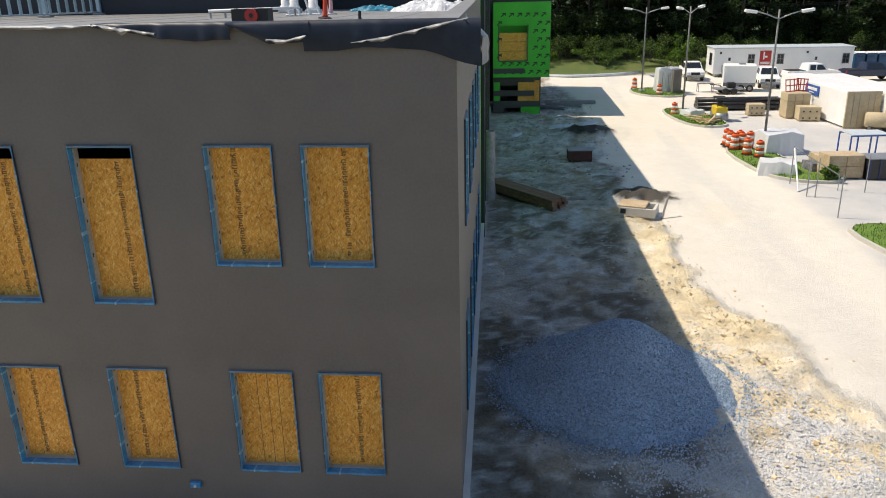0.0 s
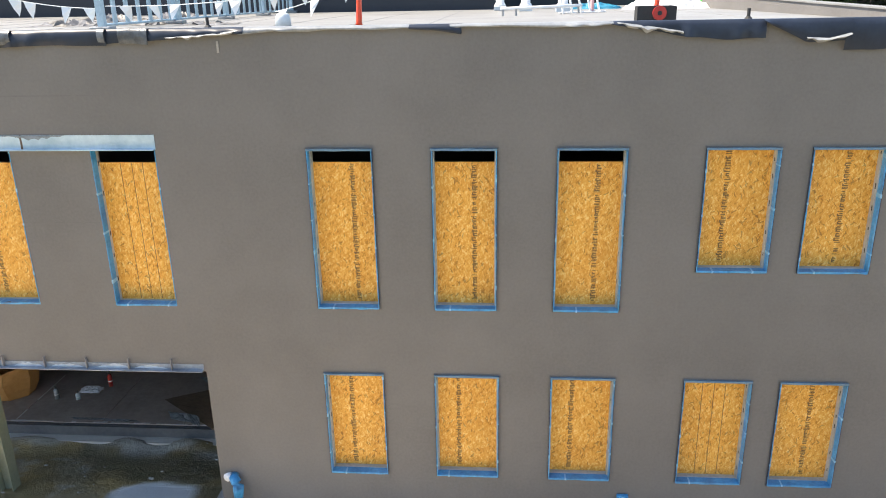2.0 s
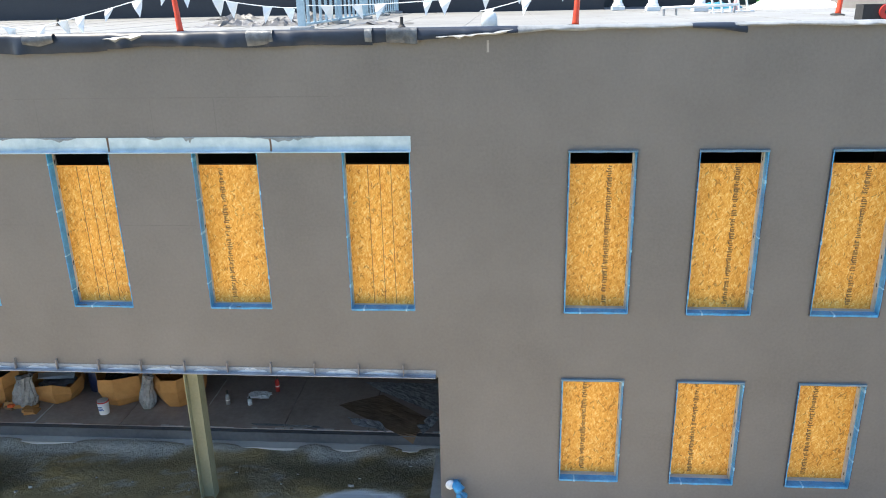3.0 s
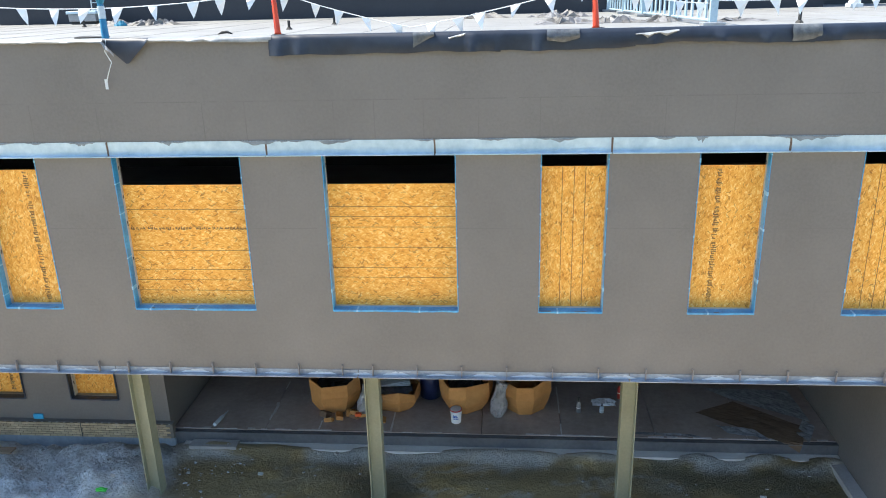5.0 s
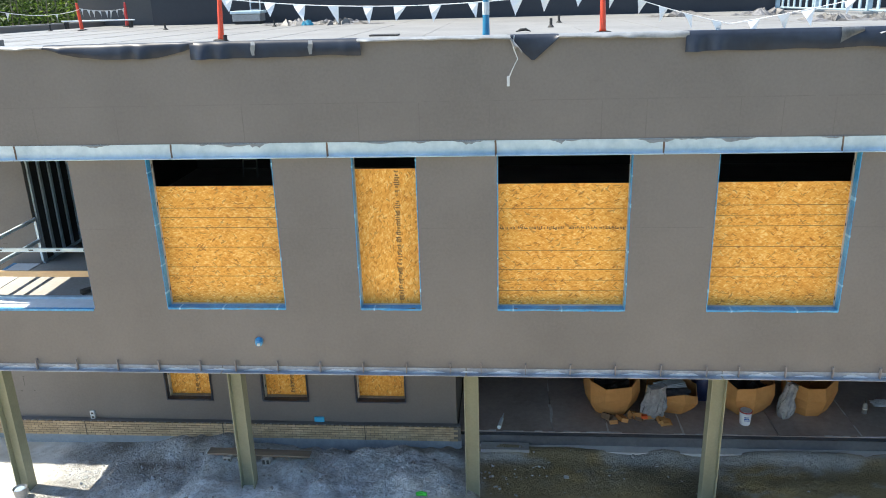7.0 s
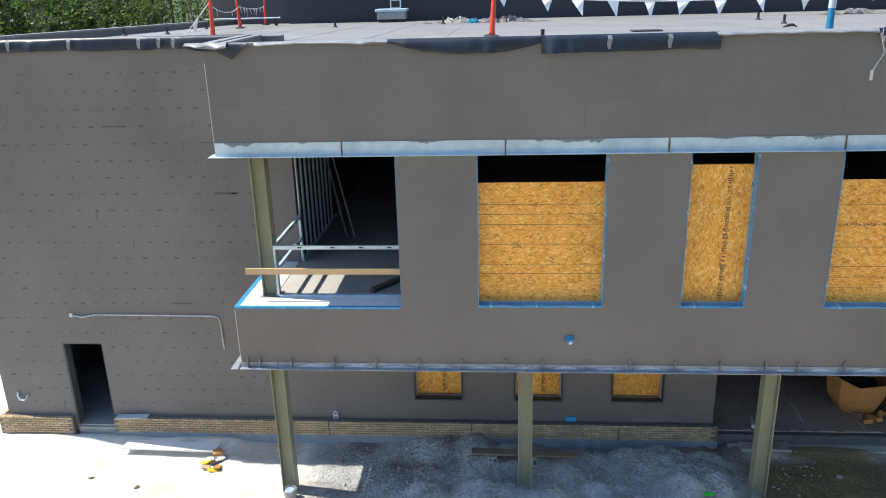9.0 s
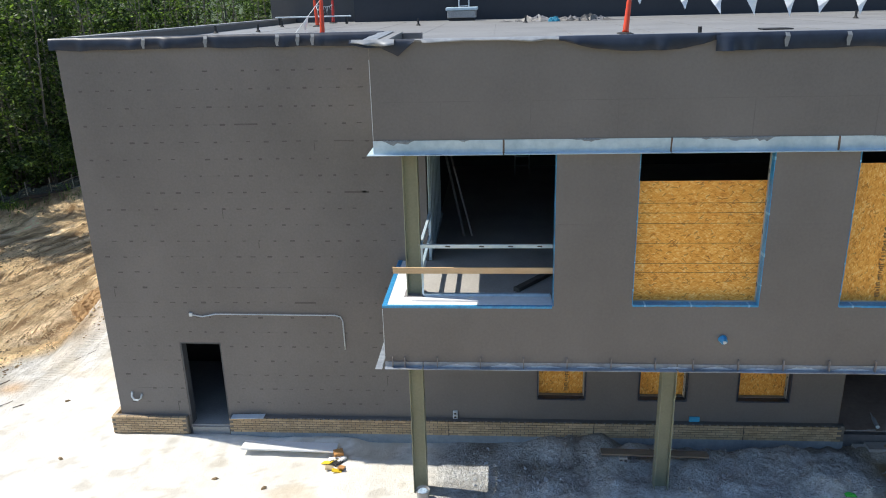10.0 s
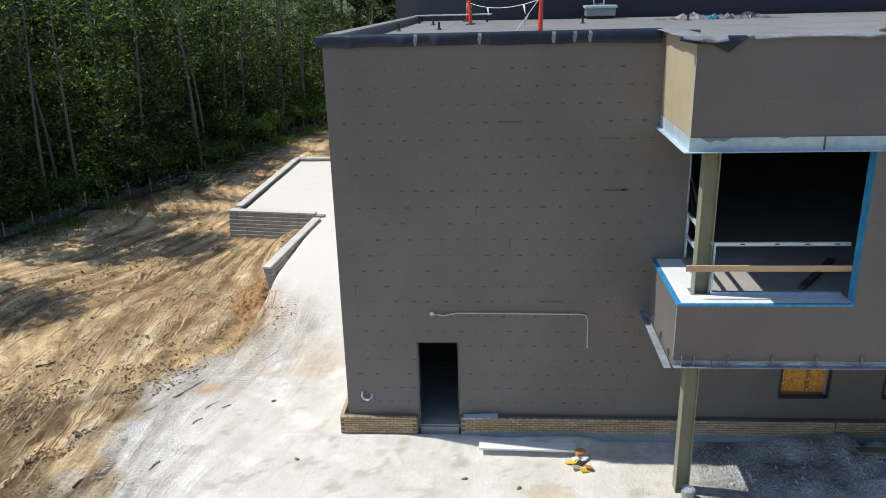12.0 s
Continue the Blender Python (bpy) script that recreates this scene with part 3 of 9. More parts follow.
lay(step(108, 112, Y) * one, (0.05, 0.055, 0.03))
lay(1.0 - (X > -120) * (X < 120) * (Y > -150) * (Y < 140), (0.06, 0.09, 0.03))
# relief: clods and wheel ruts in the sand, soft lumps elsewhere
rut = 0.6 * streak + 0.4 * (1 - np.abs(2 * vnoise(across * 1.7, along * 0.22, 1.0, 109) - 1))
Z = np.full(X.shape, -0.42)
Z += sand * (1 - woods) * ((fractal(X, Y, 3.5, 83) - 0.5) * 0.22 + (rut - 0.5) * 0.46 * patch + (vnoise(X, Y, 0.4, 86) - 0.5) * 0.13 * (0.3 + step(0.45, 0.6, fractal(X, Y, 3, 85))) + shore * (fractal(X, Y, 1.1, 84) - 0.4) * 0.6)
dust = (1 - sand) * step(-33, -36, X)
Z += dust * ((fractal(X, Y, 2.2, 87) - 0.5) * 0.06 + (fractal(X, Y, 0.6, 215) - 0.5) * 0.06 + np.exp(-((Y - YW + 0.25) / 0.26) ** 2) * step(0.35, 0.65, vnoise(X, 0 * Y, 1.3, 216)) * 0.17 + (rut - 0.5) * 0.10 * (0.25 + border))
Z += under * (0.12 + 0.88 * step(-32.2, -30.2, X)) * (1 - mud) * ((fractal(X, Y, 1.5, 88) - 0.4) * 0.42 + (np.abs(vnoise(X, Y, 0.7, 189) - 0.5) * 2) * 0.18 + (vnoise(X, Y, 0.3, 190) - 0.5) * 0.14 + (vnoise(X, Y, 0.2, 191) - 0.5) * 0.09 + bank_in * (0.12 + 0.2 * fractal(X, Y, 0.9, 192)) + 0.22 * step(1.7, 2.4, Y) * step(-28.6, -29.6, X) - 0.08)
Z += mud * ((fractal(X, Y, 2.0, 89) - 0.5) * 0.14 + (fractal(X * 0.6, Y * 1.4, 0.7, 153) - 0.5) * 0.10) * (1 - puddle)
Z += mud * np.exp(-((Y - 2.45) / 0.22) ** 2) * (0.05 + 0.22 * vnoise(X, 0 * Y, 0.8, 98))
mound = np.exp(-(((X + 24.3) / 0.9) ** 2 + ((Y - 0.8) / 0.55) ** 2))
Z += mound * (0.28 + (vnoise(X, Y, 0.25, 90) - 0.5) * 0.2)
Z += site_r * (1 - road) * ((fractal(X, Y, 2.2, 91) - 0.5) * 0.34 + (vnoise(X, Y, 0.45, 92) - 0.5) * 0.16 + spoil * ((fractal(X, Y, 0.9, 97) - 0.5) * 0.42 + np.abs(vnoise(X, Y, 0.55, 157) - 0.5) * 0.36)) * step(0.0, 1.2, X - 7.3)
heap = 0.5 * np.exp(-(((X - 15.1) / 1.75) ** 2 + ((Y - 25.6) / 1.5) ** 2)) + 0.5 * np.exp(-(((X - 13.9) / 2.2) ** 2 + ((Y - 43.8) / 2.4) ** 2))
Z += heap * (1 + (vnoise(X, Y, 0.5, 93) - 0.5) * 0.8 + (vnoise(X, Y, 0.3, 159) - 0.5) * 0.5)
# heaps toned near-black over their tops, with a ragged edge
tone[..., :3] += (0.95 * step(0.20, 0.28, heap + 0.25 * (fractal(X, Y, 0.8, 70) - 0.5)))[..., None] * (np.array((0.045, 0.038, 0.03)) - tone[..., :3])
Z += bank * step(82, 90, Y) * 1.0 + woods * 0.35 * fractal(X, Y, 5, 94)
# fill behind the retaining walls, with a slope down to the dust before it
fill = np.maximum(step(5.5, 12.6, Y - (vnoise(X, Y, 1.5, 95) - 0.5) * 0.6) * step(-46.75, -46.35, X), step(19.75, 20.1, Y + (X + 46.2) * 0.147) * step(-50.75, -50.45, X)) * step(-41.5, -41.9, X) * step(31.75, 31.6, Y)
Z = Z * (1 - fill) + fill * (0.72 + (fractal(X, Y, 2.5, 96) - 0.5) * 0.08)
tone[..., :3] = tone[..., :3] * (1 - fill[..., None]) + np.array((0.68, 0.66, 0.61)) * fill[..., None]
ramp_up = np.exp(-(((X + 47.35) / 0.9) ** 2 + ((Y - 17.6) / 2.6) ** 2)) * step(-46.55, -46.85, X) * step(19.6, 19.2, Y + (X + 46.2) * 0.147)
Z += ramp_up * (0.85 + (vnoise(X, Y, 0.4, 99) - 0.5) * 0.2)
Z = np.where(on_site, Z, -0.42 + step(108, 112, Y) * 1.0)
h, w = X.shape
idx = np.arange(h * w).reshape(h, w)
quads = np.stack([idx[:-1, :-1], idx[:-1, 1:], idx[1:, 1:], idx[1:, :-1]], -1).reshape(-1, 4)
me = bpy.data.meshes.new("ground")
me.from_pydata(np.stack([X, Y, Z], -1).reshape(-1, 3).tolist(), [], quads.tolist())
soil = me.color_attributes.new("soil", "FLOAT_COLOR", "POINT")
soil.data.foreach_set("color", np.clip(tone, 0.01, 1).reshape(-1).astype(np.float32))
relief = np.clip(1.0 - 0.85 * np.clip(road + lot, 0, 1) - 0.8 * np.clip(1 - sand - 0.5 * border, 0, 1) * (X < 0) * (1 - under), 0.08, 1.0)
relief *= (1 - 0.5 * mud) * (1 - 0.5 * spoil) * (1 - 0.9 * puddle) * (1 - 0.93 * fill) * (1 - 0.5 * dust * (1 - border))
me.attributes.new("relief", "FLOAT", "POINT").data.foreach_set("value", relief.reshape(-1).astype(np.float32))
loose = np.clip(sand * (1 - woods) + 0.55 * border * (1 - sand) + 0.15 * spoil + 0.12 * dust, 0, 1) * (1 - fill)
way = np.stack([across, along, loose], -1).reshape(-1).astype(np.float32)
me.attributes.new("tracks", "FLOAT_VECTOR", "POINT").data.foreach_set("vector", way)
wheel = np.zeros_like(X)
for c in (-1.9, -0.9, 0.3, 1.4, 2.6, 3.5):
    wheel = np.maximum(wheel, step(0.26, 0.18, np.abs(across - c)))
wheel *= step(0.45, 0.6, fractal(X, Y, 2.4, 106)) * np.clip(border + 0.3 * sand, 0, 1) * step(-42.5, -43.5, X)
me.attributes.new("tread", "FLOAT", "POINT").data.foreach_set("value", wheel.reshape(-1).astype(np.float32))
me.polygons.foreach_set("use_smooth", [True] * len(me.polygons))
me.materials.append(SOIL)
tagged(new("ground", me), "rutted building site ground of pale dust, brown sand and mud", "ground", kind="structure")


def ground_at(x, y):
    i, j = int(np.argmin(np.abs(gx - x))), int(np.argmin(np.abs(gy - y)))
    return float(Z[j, i])


# ---- structure ----
LEAN = math.atan(0.017)
SIDE_TURN = Matrix.Translation((XR, 0, 0)) @ Matrix.Rotation(LEAN, 4, "Z") @ Matrix.Translation((-XR, 0, 0))


def turned(x):
    """Carries a wall drawn along x into one that runs along y, at this x; depth grows towards -x."""
    return Matrix(((0, -1, 0, x), (1, 0, 0, 0), (0, 0, 1, 0), (0, 0, 0, 1)))


SIDE = [(2.6 + 2.75 * k, 3.85 + 2.75 * k, 5.45, 7.72) for k in range(5)]
SIDE_LOW = [(2.6 + 2.75 * k, 3.85 + 2.75 * k, 0.86, 3.13) for k in range(5)]
front = panel_shape(XL, XR, GROUND_Z - 0.4, TOP, HIGH + BAND + LOW + [CORNER, (XL, -7.02, GROUND_Z - 0.4, SOFFIT)], 0.0, 0.3)
solid("wall_front", front, BARRIER, "grey-brown coated wall with boarded openings", "wall", "structure")
wall_wing = solid("wall_wing", panel_shape(XW, -33.68, GROUND_Z - 0.4, TOP, [DOOR], YW, YW + 0.3), BARRIER, "grey coated wall with rows of dark anchor marks", "wall", "structure")
solid("wall_recess", panel_shape(-33.68, -23.57, GROUND_Z - 0.4, SOFFIT, REAR, YW, YW + 0.3), BARRIER, "shaded grey coated wall under the overhang", "wall", "structure")
end_wall = panel_shape(0.3, YW, SOFFIT, TOP, [(0.3, YW, 4.57, 7.755)], -0.3, 0.0, turned(XL))
wall_end = solid("wall_projection_end", end_wall, BARRIER, "sunlit end of the projecting upper floor", "wall", "structure")
# Tan facing puts sunlight on the end wall's coating into the colour.
SUNLIT_TAN = worn("sunlit_tan_coating", (0.33, 0.275, 0.185), (0.44, 0.37, 0.25), 0.8, 14.0, 0.75)
part("sheathing", Shape().box(XL - 0.006, XL - 0.001, 0.02, YW - 0.004, 8.03, TOP - 0.02), SUNLIT_TAN, wall_end, "thin tan facing that lightens the coated end for sun")
solid("wall_right", panel_shape(0.3, 18.5, GROUND_Z - 0.4, TOP, SIDE + SIDE_LOW, 0.0, 0.3, SIDE_TURN @ turned(XR)), BARRIER, "coated long side wall in shade", "wall", "structure")
far_side = solid("wall_right_far", panel_shape(18.501, 52.2, GROUND_Z - 0.4, TOP, [], 0.0, 0.3, SIDE_TURN @ turned(XR)), GREEN, "far stretch of the side wall in green sheathing", "wall", "structure")
for y in (19.4, 23.0, 27.5, 33.0, 40.0):
    part("pilaster", Shape().box(XR + 0.001, XR + 0.16, y, y + 0.9, GROUND_Z - 0.3, TOP - 0.1, SIDE_TURN), NAVY, far_side, "dark membrane strip")
FALL = Matrix(((1, 0, 0, 0), (0, 1, 0, 0), (0, -0.02, 1, 0.055), (0, 0, 0, 1)))
solid("wall_left", panel_shape(YW + 0.3, 60.0, GROUND_Z - 0.4, TOP - 0.001, [], -0.3, 0.0, FALL @ turned(XW)), BARRIER, "coated side wall of the wing", "wall", "structure")
solid("wall_back", panel_shape(XW, XR, GROUND_Z - 0.4, TOP - 0.4, [], 60.0, 60.3), BARRIER, "plain rear wall of the building", "wall", "structure")
solid("wall_recess_left", panel_shape(YW + 0.3, 9.0, GROUND_Z - 0.4, SOFFIT, [], 0.0, 0.3, turned(-23.57)), BARRIER, "shaded return wall of the open bay", "wall", "structure")
solid("wall_recess_right", panel_shape(0.3, 9.0, GROUND_Z - 0.4, SOFFIT, [], -0.3, 0.0, turned(-7.02)), BARRIER, "shaded return wall beside the open bay", "wall", "structure")
# closing walls coloured dark so the openings look deep and unlit
solid("wall_recess_back", panel_shape(-23.87, -6.72, GROUND_Z - 0.4, SOFFIT, [], 9.0, 9.3), GREYWALL, "unseen dark grey wall closing the open bay", "wall", "structure")
solid("wall_inner_left", panel_shape(YW + 0.3, 13.0, FLOOR2, 9.2, [], -0.15, 0.0, turned(-33.83)), ROOM_SHADE, "inner partition of the upper room, near-black for room shade", "wall", "structure")
solid("wall_inner", Shape().box(XW + 0.31, XR - 0.31, 13.0, 13.2, GROUND_Z, 9.3), ROOM_SHADE, "inner partition coloured near-black for room shade", "wall", "structure")
solid("wall_inner_lower", Shape().box(XW + 0.31, -24.0, 6.5, 6.7, GROUND_Z, FLOOR2 - 0.36), ROOM_SHADE, "lower partition coloured near-black for room shade", "wall", "structure")
fl = Shape().box(XL + 0.31, XR - 0.31, 0.31, 12.99, FLOOR2 - 0.35, FLOOR2 - 0.012).box(XL + 0.002, XL + 0.31, 0.302, YW - 0.002, FLOOR2 - 0.3, FLOOR2 - 0.012)
solid("floor_upper", fl, CONCRETE, "bare concrete upper floor", "floor", "structure")
solid("floor_wing", Shape().box(XW + 0.31, -23.9, YW + 0.01, 6.4, GROUND_Z - 0.2, -0.06), CONCRETE, "bare concrete floor inside the wing", "floor", "structure")
solid("ceiling_upper", Shape().box(XL + 0.31, XR - 0.31, 0.31, 12.99, 9.05, 9.2).box(XW + 0.31, XL + 0.309, YW + 0.31, 12.99, 9.05, 9.2), ROOM_SHADE, "unfinished ceiling of the upper floor, near-black for room shade", "ceiling", "structure")
# unseen soffit, coloured near-black to hold light down beneath it
solid("soffit", Shape().box(XL + 0.001, -7.03, 0.301, YW - 0.001, SOFFIT, SOFFIT + 0.12).box(-23.56, -7.03, YW + 0.001, 8.99, SOFFIT, SOFFIT + 0.12), ROOM_SHADE, "unseen underside of the overhang, near-black to keep the recess dim", "ceiling", "structure")

# slab of the open bay: panels with joints, a step edge and a footing
floor_slab = thing("floor_slab", "dusty concrete slab with joints and a step edge", "floor", kind="structure")
xs = [-23.55, -21.15, -19.75, -17.9, -15.6, -13.6, -11.3, -9.1, -7.03]
for a, b in zip(xs, xs[1:]):
    part("slab_panel", Shape().box(a + 0.008, b - 0.008, 2.86, 8.98, -0.2, 0.0), SLAB, floor_slab)
# step edge coloured darker than the slab
part("step_edge", Shape().box(-23.55, -7.03, 2.70, 2.852, -0.6, -0.015), DARK_EDGE, floor_slab, "dark edge of the slab")
part("footing", Shape().box(-23.2, -7.03, 2.42, 2.69, -0.7, -0.27), CAP, floor_slab, "pale ledge of the footing")
part("footing_return", Shape().box(-7.34, -7.032, 0.32, 2.41, -0.7, -0.27), CONCRETE, floor_slab, "pale ledge of the footing")
part("curb_stub", Shape().box(-22.95, -21.75, 2.30, 2.62, -0.7, -0.17), CONCRETE, floor_slab, "short concrete kerb stub")

rj = random.Random(17)
lines = Shape()
for a, b, p in ((-23.3, -19.6, 0.9), (-18.6, -16.2, 0.4), (-14.5, -12.0, 0.6), (-11.5, -7.3, 0.5)):
    x = a
    while x < b:
        ln = rj.uniform(0.08, 0.3)
        if rj.random() < p:
            lines.box(x, x + ln, 2.862 - rj.uniform(0, 0.008), 2.88 + rj.uniform(0, 0.05), 0.0005, 0.006)
        x += ln
for x in (-21.15, -19.75, -17.9, -13.6):
    y = 2.9
    while y < 6.5:
        ln = rj.uniform(0.1, 0.5)
        if rj.random() < 0.7:
            lines.box(x - rj.uniform(0.01, 0.06 if x < -19 else 0.025), x + rj.uniform(0.01, 0.06 if x < -19 else 0.025), y, y + ln, 0.0005, 0.005)
        y += ln
part("dust_line", lines, DUSTLINE, floor_slab, "pale dust along joints and edge", kind="stuff")

# roof
rf = Shape()
for x0, x1, y0 in ((XW + 0.3, XL + 0.3, YW + 0.3), (XL + 0.3, XR - 0.3, 0.3)):
    n = max(2, int((x1 - x0) / 1.9))
    for i in range(n):
        a, b = x0 + (x1 - x0) * i / n, x0 + (x1 - x0) * (i + 1) / n
        cut = 1.05 if b > XR - 0.5 else 0.0
        rf.poly((a, y0, roof_z(y0)), (b, y0, roof_z(y0)), (b - cut, 59.9, roof_z(59.9)), (a, 59.9, roof_z(59.9)))
        rf.box(a - 0.04, a + 0.04, y0 + 0.02, 21.9, 0, 0.006, Matrix(((1, 0, 0, 0), (0, 1, 0, 0), (0, -0.02, 1, 9.72), (0, 0, 0, 1))))
solid("roof", rf, MEMBRANE, "nearly flat roof with seamed white membrane", "roof", "structure")
solid("wall_tall_block", Shape().box(-38.6, -1.45, NAVY_Y, 50.0, 8.0, 15.0), NAVY, "tall dark navy block behind the roof", "wall", "structure")
solid("wall_tall_end", Shape().box(-42.9, -38.62, NAVY_Y + 1.5, 50.0, 8.0, 14.0), GREYWALL, "tall grey end of the rear block", "wall", "structure")
solid("wall_tall_side", Shape().box(-0.6, XR - 0.01, 27.0, 52.0, 8.5, 13.6, SIDE_TURN), NAVY, "rear block that steps up behind the roof", "wall", "structure")
coping = Shape()
for x0, x1, y0, y1 in ((XL - 0.02, XR + 0.02, -0.03, 0.34), (XW - 0.03, XL - 0.021, YW - 0.03, YW + 0.34)):
    coping.box(x0, x1, y0, y1, TOP, TOP + 0.035)
coping.box(XR - 0.34, XR + 0.03, 0.341, 26.9, TOP, TOP + 0.035, SIDE_TURN).box(XW - 0.03, XW + 0.34, YW + 0.341, 40, TOP, TOP + 0.06, FALL).box(XL - 0.02, XL + 0.32, 0.341, YW - 0.031, TOP, TOP + 0.035)
solid("roof_edge_trim", coping, MEMBRANE, "pale membrane folded over the roof edge", "trim", "structure")

# anchor marks on the wing's wall
rnd = random.Random(5)
marks = Shape()
for r in range(22):
    z = 0.62 + r * 0.405
    shift = (r % 2) * 0.2
    for c in range(19):
        x = XW + 0.35 + shift + c * 0.405 + rnd.uniform(-0.05, 0.05)
        if x > XL - 0.15 or rnd.random() < 0.12 or (DOOR[0] - 0.1 < x < DOOR[1] + 0.1 and z < DOOR[3] + 0.1):
            continue
        wd = rnd.choice((0.05, 0.07, 0.09, 0.09, 0.12)) if rnd.random() < 0.98 else rnd.uniform(0.3, 0.6)
        wd = min(wd, XL - 0.05 - x)
        marks.box(x, x + wd, YW - 0.004, YW + 0.002, z - 0.016 + rnd.uniform(-0.012, 0.012), z + rnd.uniform(0.008, 0.022))
        if rnd.random() < 0.02:
            marks.box(x, x + 0.015, YW - 0.004, YW + 0.002, z - rnd.uniform(0.1, 0.3), z - 0.03)
rows_ = Shape()
for r in range(22):
    z = 0.62 + r * 0.405
    x = XW + 0.2
    while x < XL - 0.4:
        ln = rnd.uniform(0.2, 0.9)
        if rnd.random() < 0.16 and not (DOOR[0] - 0.1 < x + ln and x < DOOR[1] + 0.1 and z < DOOR[3] + 0.1):
            rows_.box(x, min(x + ln, XL - 0.05), YW - 0.002, YW + 0.002, z - 0.005, z + 0.005)
        x += ln
part("coating_lap", rows_, LAP, wall_wing, "faint course lines in the coating", kind="stuff")
part("anchor_mark", marks, ANCHOR, wall_wing, "rows of small dark patches", kind="stuff")

# shallow coating laps on the long front
laps = Shape()
x = XL + 0.1
while x < -8.5:
    ln = rnd.uniform(1.5, 3.2)
    laps.box(x, min(x + ln, -8.4), -0.002, 0.001, 8.745 + rnd.uniform(-0.006, 0.006), 8.763)
    x += ln + rnd.uniform(0.0, 0.25)
for x in (-33.1, -31.4, -29.77, -27.29, -25.09, -23.94, -22.64, -20.6, -19.8, -18.15, -17.4, -16.5, -15.5, -14.4, -12.2, -11.0):
    laps.box(x, x + 0.018, -0.002, 0.001, 8.05, 8.74)
for a, b in zip([c[1] for c in [CORNER] + BAND[::-1]], [c[0] for c in BAND[::-1]]):
    laps.box(a + 0.05, b - 0.05 - rnd.uniform(0, 0.4), -0.002, 0.001, 6.31, 6.326)
part("coating_lap", laps, LAP, bpy.data.objects["wall_front"], "faint seams in the coating", kind="stuff")


# ---- boarded windows ----
def stamped(x0, x1, z0, z1, upright, seed, place=0.6):
    """Rows of printed bars, too small to read."""
    r, s = random.Random(seed), Shape()
    a, b = (z0, z1) if upright else (x0, x1)
    mid = x0 + (x1 - x0) * place if upright else z0 + (z1 - z0) * 0.64
    t = a + 0.04
    while t < b - 0.06:
        n = r.choice((0.025, 0.035, 0.05))
        if r.random() < 0.9:
            h = r.choice((0.03, 0.04, 0.05))
            off = r.uniform(-0.012, 0.012)
            if upright:
                s.box(mid - h + off, mid + h + off, -0.003, 0.0, t, t + n * 0.5)
                if r.random() < 0.5:
                    s.box(mid - h + off, mid - h + off + 0.022, -0.0035, 0.0, t, t + n)
            else:
                s.box(t, t + n * 0.5, -0.003, 0.0, mid - h * 0.6 + off, mid + h * 0.6 + off)
                if r.random() < 0.5:
                    s.box(t, t + n, -0.0035, 0.0, mid - h * 0.6 + off, mid - h * 0.6 + off + 0.02)
        t += n * 0.7 + r.uniform(0.004, 0.014)
    return s


PRINT = worn("faded_print", (0.13, 0.07, 0.025), (0.26, 0.14, 0.045), 3.0, 20.0, 0.7)
HEADTAPE = worn("dull_head_tape", (0.05, 0.12, 0.19), (0.16, 0.27, 0.36), 2.0, 14.0, 0.4)
TAPE_PALE = worn("worn_blue_tape", (0.10, 0.36, 0.56), (0.34, 0.62, 0.80), 5.0, 20.0, 0.3)
STUD = worn("grey_stud_edge", (0.30, 0.29, 0.265), (0.56, 0.53, 0.47), 3.0, 20.0, 0.6)
window_no = 0


def wrinkled(x0, x1, y0, y1, z0, z1, seed, amount=0.006):
    """A strip of tape round a bar: a box cut into short lengths whose edges wander."""
    r, s = random.Random(seed), Shape()
    along_x = x1 - x0 > z1 - z0
    ln = (x1 - x0) if along_x else (z1 - z0)
    n = max(2, int(ln / 0.16))
    for i in range(n + 1):
        t = i / n
        j = [r.uniform(-amount, amount) for _ in range(4)]
        if along_x:
            x = x0 + ln * t
            s.v += [(x, y0 + j[0], z0 + j[1]), (x, y0 + j[2], z1 + j[3]), (x, y1, z1), (x, y1, z0)]
        else:
            z = z0 + ln * t
            s.v += [(x0 + j[0], y0 + j[1], z), (x1 + j[2], y0 + j[3], z), (x1, y1, z), (x0, y1, z)]
    for i in range(n):
        for k in range(4):
            p, q = i * 4 + k, i * 4 + (k + 1) % 4
            s.f.append((p, q, q + 4, p + 4) if along_x else (q, p, p + 4, q + 4))
    s.f += [(3, 2, 1, 0), tuple(n * 4 + k for k in range(4))] if along_x else [(0, 1, 2, 3), tuple(n * 4 + k for k in (3, 2, 1, 0))]
    return s


